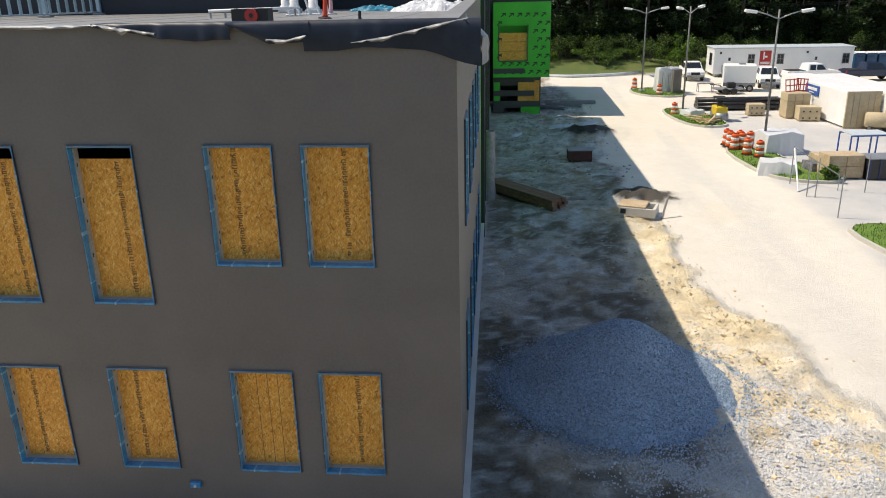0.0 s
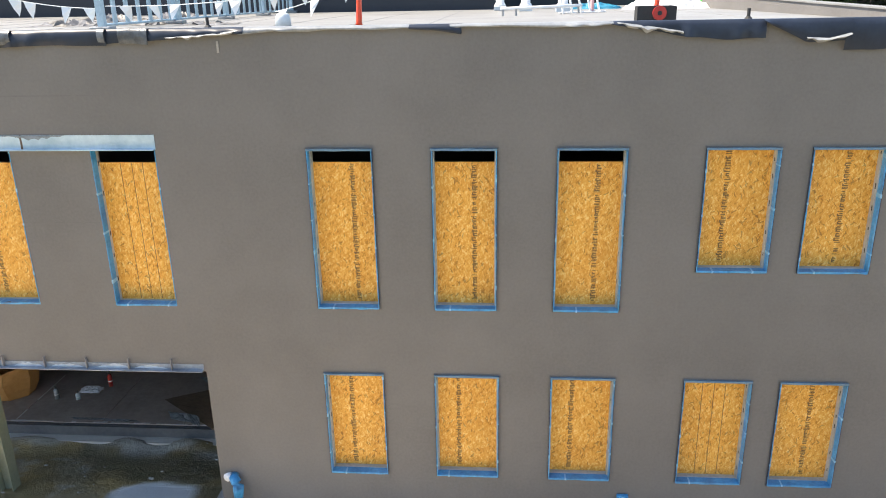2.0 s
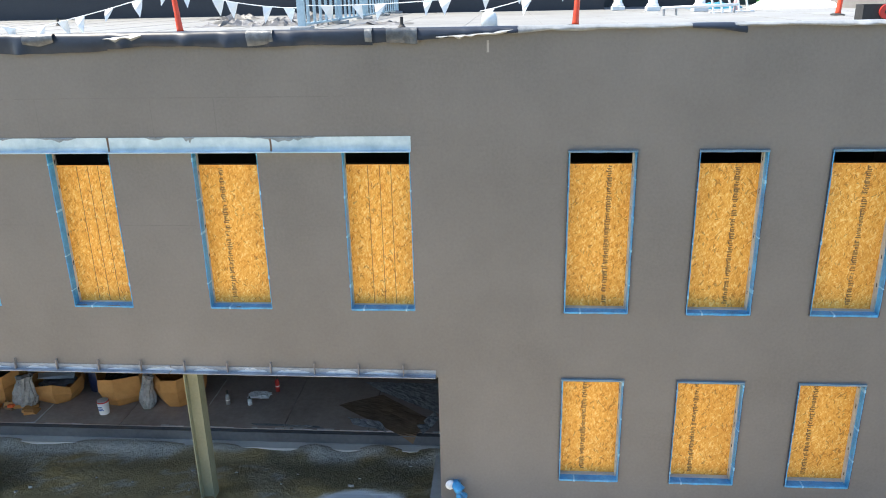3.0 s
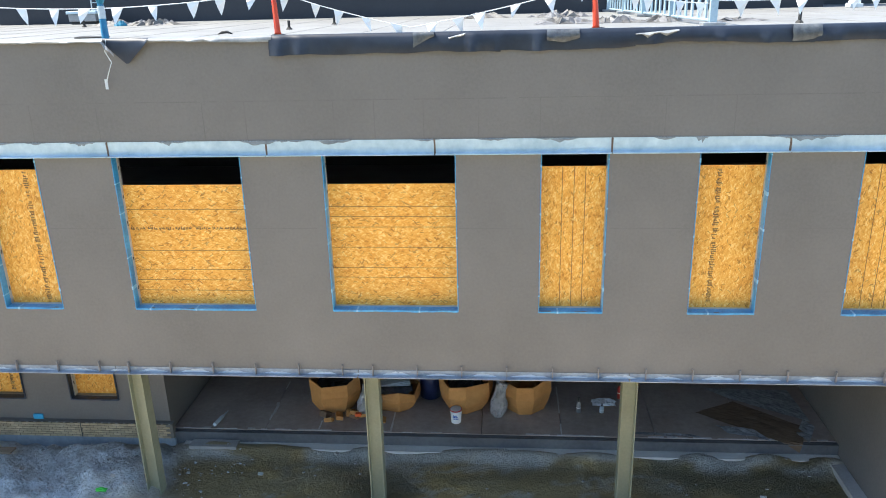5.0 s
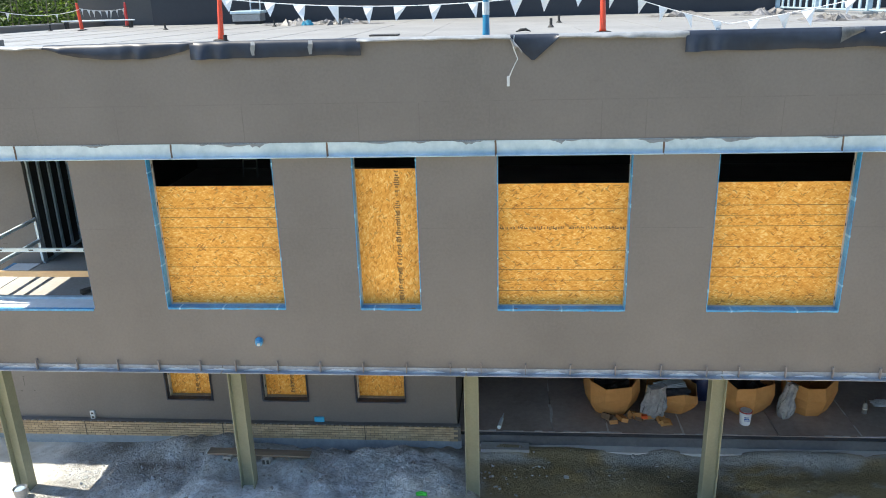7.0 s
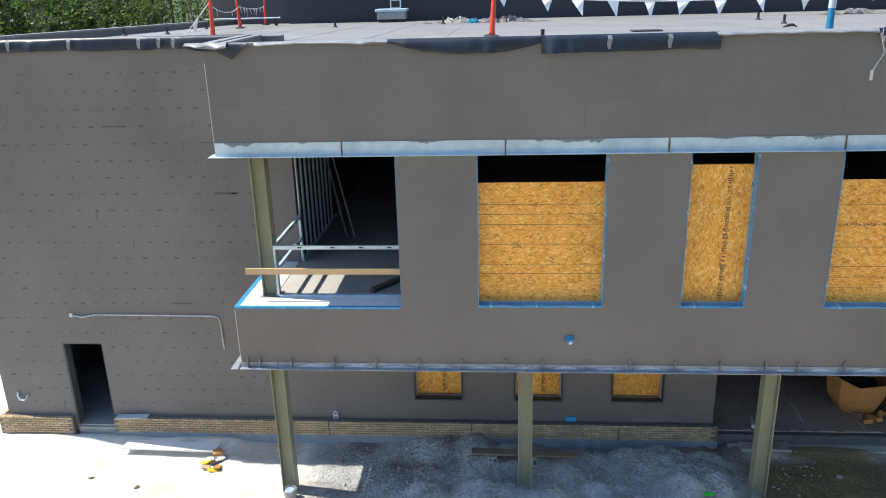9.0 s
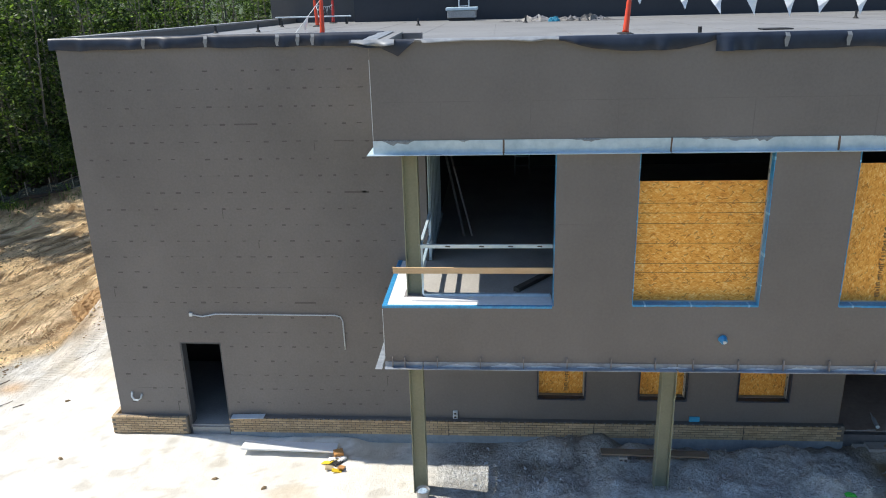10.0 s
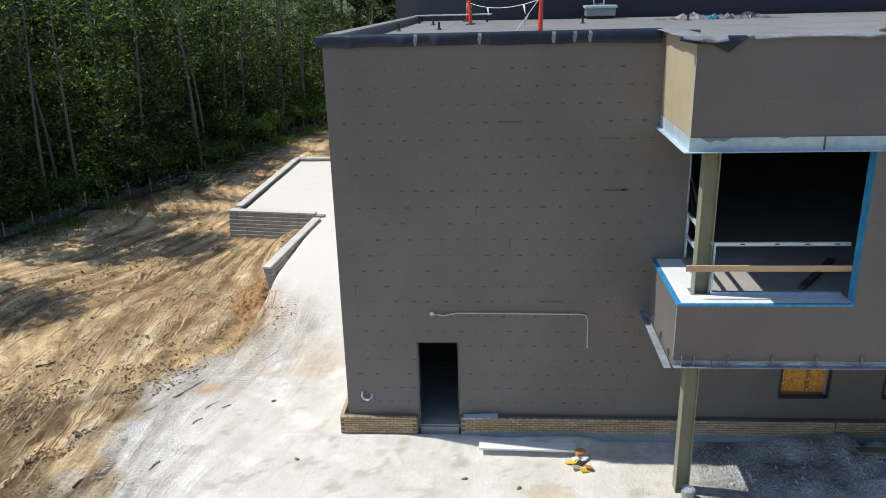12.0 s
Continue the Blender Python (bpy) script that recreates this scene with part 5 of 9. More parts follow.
for x, y in ((-26.9, -0.15), (-25.84, -0.15), (-39.9, YW - 0.16), (-38.48, YW - 0.16), (-36.86, YW - 0.16), (-36.4, YW - 0.16), (-36.07, YW - 0.16)):
    s = Shape()
    for k in range(5):
        s.v += [(x - 0.035 + 0.012 * math.sin(k * 2.1), y + 0.035 * (k == 0), 9.90 - 0.06 * k), (x + 0.04 + 0.015 * math.sin(k * 1.3), y + 0.035 * (k == 0), 9.90 - 0.06 * k)]
    s.f = [(2 * k, 2 * k + 2, 2 * k + 3, 2 * k + 1) for k in range(4)]
    part("seam_tape", s, FLAP_PALE, edge, "pale tape over a seam")
rope = thing("loose_rope", "loose pale rope hanging from the roof edge", "rope")
part("strand", Shape().tube([(-22.18, -0.06, TOP + 0.04), (-22.2, -0.13, 9.7), (-22.12, -0.10, 9.5), (-22.22, -0.09, 9.3), (-22.28, -0.08, 9.15)], 0.010, 5), SEAL, rope)
part("tag", Shape().box(-22.31, -22.26, -0.10, -0.085, 9.02, 9.2), SEAL, rope)
drip = thing("hanging_strip", "thin pale strip stuck below the roof edge", "strip")
part("strip", Shape().box(-6.03, -5.99, -0.02, -0.006, 9.48, 9.68), CONCRETE, drip)

# ---- things on the roof ----
def roof_pose(x, y, rz=0.0):
    return pose(x, y, roof_z(y) + 0.006, 0, 0, rz)


def safety_post(x, y, material, label, tilt=0.0, height=1.05, banded=False):
    """A slim tubular traffic post with reflective bands on a rubber base."""
    p = thing("safety_post", label, "safety post", roof_pose(x, y) @ pose(0, 0, 0, 0, tilt, 0), "posts along the roof")
    part("base", Shape().tube([(0, 0, 0), (0, 0, 0.03), (0, 0, 0.05)], [0.2, 0.19, 0.12], 8), BLACK, p)
    part("tube", Shape().tube([(0, 0, 0.04), (0, 0, 0.1), (0, 0, height - 0.1), (0, 0, height - 0.06), (0, 0, height)], [0.085, 0.07, 0.052, 0.035, 0.045], 12), material, p, smooth=True)
    for z in (0.5, 0.72) if banded else ():
        part("reflective_band", Shape().tube([(0, 0, z), (0, 0, z + 0.09)], 0.0545, 12), WHITE, p)
    return p


POSTS = [(-4.2, 3.94), (-13.04, 3.85), (-20.16, 3.9), (-29.05, 4.25), (-36.9, 7.4), (-39.1, 16.5)]
for i, (x, y) in enumerate(POSTS):
    safety_post(x, y, POSTRED, "orange roof-edge safety post with white bands" if i in (3, 4) else "plain orange roof-edge safety post", (3, -4, -2, 4, 2, -3)[i], banded=i in (3, 4))
safety_post(3.05, 8.37, POSTRED, "plain orange roof-edge safety post", 4)
safety_post(1.95, 14.05, worn("faded_pink_plastic", (0.62, 0.30, 0.30), (0.75, 0.42, 0.42), 2, 10, 0.5), "faded pink safety post on a dark base")
safety_post(-39.4, 21.0, RED, "red safety post beside the tall block", 2)
blue_post = safety_post(-22.7, 0.95, worn("teal_wrap", (0.005, 0.12, 0.26), (0.012, 0.22, 0.38), 2.0, 12.0, 0.4, bump=0.5, dist=0.02), "teal safety post with a pale band near the roof edge")
part("reflective_band", Shape().tube([(0, 0, 0.52), (0, 0, 0.75)], 0.066, 12), SEAL, blue_post, "pale band")
part("wrap", Shape().tube([(0, 0, 0.80), (0.01, 0, 0.86), (-0.01, 0.01, 0.92), (0.01, 0, 0.98), (0, 0, 1.04)], [0.06, 0.085, 0.072, 0.088, 0.06], 9), TEAL, blue_post, "crumpled blue wrap round the top")


def pennant_line(a, b, sag, seed, n):
    """A cord between two posts with hanging triangular flags."""
    r = random.Random(seed)
    a, b = Vector(a), Vector(b)
    line = thing("pennant_line", "white pennant flags on a sagging cord", "pennants", group="pennant lines on the roof")
    pts = [a.lerp(b, i / 16) - Vector((0, 0, sag * 4 * (i / 16) * (1 - i / 16))) for i in range(17)]
    part("cord", Shape().tube(pts, 0.010, 5), WHITE, line)
    way = (b - a).normalized()
    for k in range(n):
        t = (k + 0.5 + r.uniform(-0.25, 0.25)) / n
        p = a.lerp(b, t) - Vector((0, 0, sag * 4 * t * (1 - t)))
        wd, h, sw = r.uniform(0.11, 0.16), r.uniform(0.27, 0.39), r.uniform(-0.12, 0.12)
        tip = p + Vector((sw, r.uniform(-0.15, 0.15), -h))
        s = Shape()
        m1 = (p - way * wd).lerp(tip, 0.5) + Vector((0, 0.03, 0))
        m2 = (p + way * wd).lerp(tip, 0.5) - Vector((0, 0.03, 0))
        for off in (0, 0.004):
            o = Vector((0, off, 0))
            s.poly(p - way * wd + o, p + way * wd + o, m2 + o, m1 + o)
            s.poly(m1 + o, m2 + o, tip + o)
        part("flag", s, WHITE, line)
    return line


def post_top(x, y, h=0.98):
    return (x, y, roof_z(y) + h)


pennant_line(post_top(*POSTS[0]), (-6.3, 4.7, roof_z(4.7) + 0.35), 0.06, 1, 3)
pennant_line(post_top(*POSTS[0]), (-10.3, 4.6, roof_z(4.6) + 0.55), 0.15, 2, 8)
pennant_line((-10.5, 4.6, roof_z(4.6) + 0.5), post_top(*POSTS[1]), 0.1, 3, 5)
pennant_line(post_top(*POSTS[1]), (-17.2, 4.6, roof_z(4.6) + 0.12), 0.05, 4, 6)
pennant_line((-17.2, 4.6, roof_z(4.6) + 0.12), post_top(*POSTS[2]), 0.06, 5, 5)
pennant_line(post_top(*POSTS[2]), post_top(*POSTS[3]), 0.28, 6, 11)
pennant_line(post_top(*POSTS[4], 0.9), post_top(*POSTS[5], 0.8), 0.2, 8, 2)
pennant_line(post_top(*POSTS[5], 0.85), post_top(-39.4, 21.0, 0.8), 0.1, 9, 8)
pennant_line(post_top(*POSTS[4], 0.95), (-37.6, 7.0, roof_z(7.0) + 0.05), 0.0, 10, 1)

rail = thing("guard_rail_roof", "pale blue galvanised guard rail standing across the roof", "railing", roof_pose(-10.4, 4.5))
L = 17.4
for z in (0.12, 1.06):
    part("rail", Shape().tube([(0, 0, z), (-0.15, L, z - 0.02 * L)], 0.035, 8), RAILBLUE, rail)
bal = Shape().box(-0.02, 0.02, -0.085, 0.085, 0.12, 1.06).mesh("baluster", RAILBLUE)
for k in range(1, 26):
    y = k * 0.67
    part("baluster", bal, RAILBLUE, rail, m=pose(-0.15 * y / L, y, -0.02 * y))
for k in range(5):
    y = L * k / 4
    part("post", Shape().box(-0.08, 0.08, -0.07, 0.07, 0, 1.15), RAILBLUE, rail, m=pose(-0.15 * y / L, y, -0.02 * y))
    part("foot", rounded(0.5, 0.35, 0.09, 0.02, GREYMETAL, "foot"), GREYMETAL, rail, m=pose(-0.15 * y / L, y, -0.02 * y))

hatch = thing("equipment_box", "blue-grey metal equipment box on the roof", "box", roof_pose(-33.6, 20.6))
part("body", rounded(1.25, 0.8, 0.32, 0.03, GREYMETAL, "body"), GREYMETAL, hatch, m=pose(0, 0, 0.12))
part("lid", rounded(1.38, 0.92, 0.12, 0.03, GALV, "lid"), GALV, hatch, "pale flanged lid", m=pose(0, 0, 0.44))
part("curb", Shape().box(-0.55, 0.55, -0.33, 0.33, 0, 0.12), BLACK, hatch)
lad = thing("ladder", "pale aluminium ladder standing behind the equipment box", "ladder", roof_pose(-33.55, 21.4))
for sx in (-0.22, 0.22):
    part("stile", Shape().tube([(sx, 0, 0), (sx, 0.45, 3.4)], 0.03, 6), SEAL, lad)
rung = Shape().tube([(-0.22, 0, 0), (0.22, 0, 0)], 0.018, 6).mesh("rung", SEAL)
for k in range(11):
    part("rung", rung, SEAL, lad, m=pose(0, 0.04 + k * 0.04, 0.3 + k * 0.3))


def crumpled(name, label, category, x, y, sx, sy, h, seed, material, m=None, group=""):
    """A crumpled heap of sheet: a lumpy dome with sharp folds that spreads out thin at its foot."""
    s, n, k = Shape(), 28, 20
    for j in range(k + 1):
        for i in range(n + 1):
            u, v = i / n * 2 - 1, j / k * 2 - 1
            wob = 1 + 0.22 * noise.noise((u * 2, v * 2, seed * 7.7))
            e = max(0.0, 1 - (abs(u) ** 2.6 + abs(v) ** 2.6))
            fold = abs(noise.noise((u * 2.6, v * 2.6, seed))) * 0.9 + abs(noise.noise((u * 6, v * 6, seed + 9))) * 0.35
            s.v.append((u * sx / 2 * wob, v * sy / 2 * wob, 0.004 + h * e ** 0.5 * (0.38 + 0.62 * fold)))
    for j in range(k):
        for i in range(n):
            a = j * (n + 1) + i
            s.f.append((a, a + 1, a + n + 2, a + n + 1))
    a = len(s.v)
    s.poly(*[(px, py, 0.0) for px, py in ((-sx / 2, -sy / 2), (sx / 2, -sy / 2), (sx / 2, sy / 2), (-sx / 2, sy / 2))][::-1])
    ob = solid(name, s.mesh(name, material), material, label, category, group=group)
    ob.matrix_basis = m or roof_pose(x, y)
    return ob


def sheet_heap(x, y, ln, wd, h, seed, label, n=26):
    """Loose sheets thrown in a heap: bent, peaked pieces that overlap, pale on one and dark on the next."""
    r = random.Random(seed)
    heap_ = thing("sheeting", label, "sheeting", roof_pose(x, y), "loose sheeting on the roof")
    for k in range(n):
        cx, cy = r.gauss(0, 0.27) * ln, r.gauss(0, 0.25) * wd
        a, hh = r.uniform(0, 6.28), h * r.uniform(0.2, 0.75) * max(0.25, 1 - (2 * abs(cx) / ln) ** 2)
        u, v = Vector((math.cos(a), math.sin(a), 0)) * r.uniform(0.12, 0.38), Vector((-math.sin(a), math.cos(a), 0)) * r.uniform(0.10, 0.26)
        c = Vector((cx, cy, 0.01))
        top = c + Vector((r.uniform(-0.1, 0.1), r.uniform(-0.1, 0.1), hh))
        top2 = top + u * r.uniform(0.4, 0.9) - Vector((0, 0, hh * r.uniform(0.1, 0.6)))
        s = Shape()
        s.v = [tuple(q) for q in (c - u - v, c + u - v * r.uniform(0.6, 1.3), c + u * 1.2 + v, c - u * 0.8 + v, top, top2)]
        s.f = [(0, 1, 5, 4), (1, 2, 5), (2, 3, 4, 5), (3, 0, 4)]
        part("sheet", s, DUSTCLOTH if r.random() < 0.45 else SHEETS, heap_)
    return heap_


sheet_heap(-30.6, 17.0, 1.6, 0.9, 0.36, 1, "dark and pale sheeting crumpled on the roof")
sheet_heap(-28.7, 16.6, 2.2, 0.9, 0.36, 2, "dark and pale sheeting crumpled on the roof", 34)
sheet_heap(-15.9, 16.0, 1.7, 0.8, 0.36, 3, "low heap of pale sheeting on the roof")
sheet_heap(-13.0, 15.2, 2.0, 0.9, 0.36, 4, "low heap of pale sheeting beside the guard rail", 32)
sheet_heap(-13.4, 8.5, 1.7, 0.9, 0.26, 5, "grimy pale sheeting trodden beside the guard rail", 34)
sheet_heap(-12.0, 8.3, 1.5, 0.9, 0.30, 6, "grimy pale sheeting trodden beside the guard rail", 34)
sheet_heap(-10.9, 8.0, 0.9, 0.6, 0.26, 7, "scrap of grimy sheeting below the guard rail", 18)
sheet_heap(-9.1, 7.6, 1.3, 0.6, 0.14, 8, "scrap of white sheeting beside the guard rail", 16)
crumpled("wrapped_pallet", "white plastic heaped over roofing goods", "sheeting", 5.2, 18.0, 3.2, 2.2, 0.6, 7, PLASTIC)
crumpled("blue_sheet", "bright blue tarpaulin over stacked goods", "tarpaulin", 2.6, 19.6, 2.0, 1.0, 0.35, 8, TEAL)
crumpled("blue_cloth", "small sky-blue cloth beside the sheeting on the roof", "cloth", -29.9, 16.2, 0.42, 0.35, 0.26, 9, TEAL)


def roof_fan(x, y, rz=0):
    f = thing("roof_fan", "slim white exhaust stack on a square curb", "roof fan", roof_pose(x, y, rz), "exhaust fans on the roof")
    part("curb", rounded(0.5, 0.5, 0.16, 0.02, SEAL, "curb"), WHITE, f)
    part("drum", Shape().tube([(0, 0, 0.16), (0, 0, 0.24), (0, 0, 0.3), (0, 0, 1.0)], [0.24, 0.22, 0.17, 0.16], 20), WHITE, f, smooth=True)
    part("hood", Shape().tube([(0, 0, 1.0), (0, 0, 1.12), (0, 0, 1.2), (0, 0, 1.24)], [0.22, 0.22, 0.16, 0.05], 20), WHITE, f, smooth=True)
    return f


roof_fan(-0.21, 17.25)
roof_fan(1.05, 15.2)
roof_fan(-1.2, 19.5)
reel = thing("hose_reel", "black crate holding a red hose reel", "hose reel", roof_pose(2.32, 4.35))
part("crate", Shape().box(-0.42, 0.42, -0.2, -0.17, 0, 0.34).box(-0.42, 0.42, 0.17, 0.2, 0, 0.34).box(-0.42, -0.39, -0.17, 0.17, 0, 0.34).box(0.39, 0.42, -0.17, 0.17, 0, 0.34).box(-0.39, 0.39, -0.17, 0.17, 0, 0.03), BLACK, reel)
part("reel", Shape().tube([(0.05, -0.26, 0.2), (0.05, -0.202, 0.2)], 0.15, 20), RED, reel, "red reel disc")
part("hub", Shape().tube([(0.05, -0.28, 0.2), (0.05, -0.26, 0.2)], 0.05, 12), BLACK, reel)
dome = thing("roof_vent", "small white roof vent cap", "roof vent", roof_pose(-6.08, 4.55))
part("cap", Shape().tube([(0, 0, 0), (0, 0, 0.22), (0, 0, 0.3), (0, 0, 0.34)], [0.19, 0.17, 0.14, 0.05], 16), SEAL, dome, smooth=True)
stub = None
for x, y in ((-21.07, 8.2), (-20.6, 12.0), (-28.0, 1.6), (-41.3, 11.2), (-40.0, 11.6), (-40.6, 16.8), (-31.0, 15.5), (-8.2, 5.4), (4.6, 5.3), (-34.95, 14.8)):
    if not stub:
        stub = thing("pipe_stub", "short black vent pipe through the roof", "vent pipe", roof_pose(x, y), "vent pipes on the roof")
        part("pipe", Shape().tube([(0, 0, 0), (0, 0, 0.24)], 0.04, 10), BLACK, stub)
        part("boot", Shape().tube([(0, 0, 0), (0, 0, 0.06)], [0.10, 0.05], 10), BLACK, stub)
    else:
        copy_thing(stub, roof_pose(x, y))
mat_dark = thing("rubber_mat", "dark rubber mat near the roof edge", "mat", roof_pose(-25.3, 5.3))
part("mat", rounded(0.72, 0.4, 0.03, 0.008, BLACK, "mat"), BLACK, mat_dark)
# dark crescent made for a small folded blister in the membrane
curl = thing("rubber_scrap", "dark crescent-shaped bump on the roof", "rubber scrap", roof_pose(-21.9, 5.3))
part("scrap", Shape().tube([(-0.18, 0, 0.02), (-0.06, 0, 0.06), (0.06, 0.02, 0.07), (0.18, 0.04, 0.02)], [0.01, 0.035, 0.035, 0.01], 7), BLACK, curl, smooth=True)
rack = thing("pipe_rack", "white pipe frame lying low on the roof", "pipe frame", roof_pose(-1.1, 10.6))
part("pipe", Shape().tube([(0, 0, 0.22), (2.5, 1.2, 0.24)], 0.045, 8), WHITE, rack, smooth=True)
for q in (0.02, 0.18):
    part("leg", Shape().tube([(2.5 * q, 1.2 * q, 0), (2.5 * q, 1.2 * q, 0.26)], 0.035, 8), GREYMETAL, rack)
part("leg", Shape().tube([(2.4, 1.15, 0), (2.4, 1.15, 0.26)], 0.035, 8), GREYMETAL, rack)
hoops = thing("stacked_frame", "white frames leaning in a row on the roof", "frames", roof_pose(0.9, 12.6))
for k in range(5):
    part("bar", Shape().tube([(0.3 * k, 0.12 * k, 0), (0.3 * k - 0.12, 0.12 * k, 0.5)], 0.035, 6), WHITE, hoops)
part("foot_bar", Shape().tube([(-0.15, 0, 0.03), (1.4, 0.5, 0.03)], 0.03, 6), WHITE, hoops)
beam_pipe = thing("pipe_rail", "long pale pipe lying on low stands", "pipe", roof_pose(-40.2, 19.5))
part("pipe", Shape().tube([(-1.4, 0, 0.32), (1.9, 0, 0.32)], 0.03, 8), SEAL, beam_pipe)
for x in (-1.2, 1.7):
    part("stand", Shape().box(x - 0.04, x + 0.04, -0.12, 0.12, 0, 0.29), BLACK, beam_pipe)

# ---- fittings on the walls ----
stubs = [(1.53, -0.002, 0.41), (-27.45, -0.002, 3.88)]
for i, (x, y, z) in enumerate(stubs):
    j = thing("taped_stub", "stub of conduit sealed with blue tape", "conduit", pose(x, y, z), "taped conduit stubs")
    part("stub", rounded(0.24, 0.09, 0.13, 0.02, TAPE, "stub") if i == 0 else Shape().tube([(0, 0, 0), (0.02, -0.1, -0.03)], [0.09, 0.07], 12), TAPE, j, m=pose(0, -0.045, -0.065) if i == 0 else None)
    part("plug", Shape().tube([(0.02, -0.10, -0.03), (0.02, -0.13, -0.04)] if i else [(0, -0.09, 0), (0, -0.12, 0)], 0.035, 8), SEAL, j)
spout = thing("blue_pipe", "blue wrapped pipe elbow standing out of the wall", "pipe", pose(-6.7, -0.002, 0.62))
part("elbow", Shape().tube([(0, 0.0, 0.0), (0.02, -0.12, 0.02), (0.10, -0.2, -0.03), (0.13, -0.2, -0.14), (0.10, -0.2, -0.5)], [0.10, 0.10, 0.115, 0.12, 0.09], 12), TAPE, spout, smooth=True)
part("rim", Shape().tube([(-0.09, -0.02, 0.0), (-0.12, -0.10, 0.02), (-0.10, -0.14, 0.03)], [0.09, 0.10, 0.05], 8), WHITE, spout)
box = thing("junction_box", "small blue taped junction box low on the wall", "junction box", pose(-27.09, YW - 0.002, 0.33))
part("cover", rounded(0.26, 0.05, 0.14, 0.015, SKYBLUE, "cover"), SKYBLUE, box, m=pose(0, -0.025, -0.07))
outlet = thing("outlet_box", "pale metal outlet box above the brick ledge", "outlet box", pose(-33.12, YW - 0.002, 0.36))
part("case", rounded(0.12, 0.06, 0.24, 0.01, SEAL, "case"), SEAL, outlet, m=pose(0, -0.03, -0.12))
for z in (-0.06, 0.05):
    part("knockout", Shape().box(-0.03, 0.03, -0.064, -0.06, z - 0.02, z + 0.03), BLACK, outlet)
conduit = thing("conduit", "thin pale conduit bent along the wing's wall", "conduit", pose(0, YW - 0.03, 0))
part("pipe", Shape().tube([(-39.72, 0, 3.13), (-39.45, -0.02, 3.09), (-39.1, -0.02, 3.16), (-36.05, -0.02, 3.14), (-35.92, -0.02, 3.10), (-35.87, -0.02, 2.98), (-35.86, 0, 2.2)], 0.016, 8), SEAL, conduit, smooth=True)
part("box", rounded(0.09, 0.05, 0.10, 0.01, SEAL, "box"), SEAL, conduit, m=pose(-39.74, 0.0, 3.09))
hook = thing("pipe_loop", "white loop of pipe low on the wing's wall", "pipe", pose(-41.5, YW - 0.03, 0.80))
part("loop", Shape().tube([(-0.12, 0, 0.12), (-0.14, -0.03, 0.0), (-0.08, -0.05, -0.09), (0.02, -0.05, -0.11), (0.11, -0.04, -0.05), (0.13, 0, 0.06)], 0.028, 8), SEAL, hook, smooth=True)
strip = thing("corner_bead", "thin pale bead at the edge of the projection", "bead", pose(0, 0, 0))
part("bead", Shape().box(XL - 0.012, XL - 0.001, -0.012, -0.001, 8.04, 9.55), SEAL, strip)
part("bead", Shape().box(XL - 0.012, XL - 0.001, -0.012, -0.001, 3.40, 4.5), SEAL, strip)
side_ledge = thing("side_ledge", "pale damp footing ledge along the long side wall", "ledge", kind="structure")
part("ledge", Shape().box(XR + 0.002, XR + 0.11, 0.02, 52.0, GROUND_Z - 0.3, 0.17, SIDE_TURN), BLUEBLOCK, side_ledge)
part("cap", Shape().box(XR + 0.002, XR + 0.15, -0.02, 52.0, 0.171, 0.23, SIDE_TURN), CAP, side_ledge, "pale cap of the ledge")
DOORFRAME = worn("dark_door_frame", (0.05, 0.055, 0.062), (0.10, 0.108, 0.12), 1.5, 14.0, 0.5)
door = thing("door_1", "open doorway with a bare metal frame", "doorway", kind="structure")
for x in (DOOR[0], DOOR[1] - 0.04):
    part("jamb", Shape().box(x + 0.001, x + 0.039, YW + 0.012, YW + 0.29, DOOR[2] + 0.02, DOOR[3] - 0.001), DOORFRAME, door)
part("head", Shape().box(DOOR[0] + 0.04, DOOR[1] - 0.04, YW + 0.012, YW + 0.29, DOOR[3] - 0.04, DOOR[3] - 0.001), DOORFRAME, door)
part("threshold", Shape().box(DOOR[0] + 0.04, DOOR[1] - 0.04, YW - 0.05, YW + 0.3, DOOR[2] - 0.4, DOOR[2] + 0.05), CONCRETE, door)

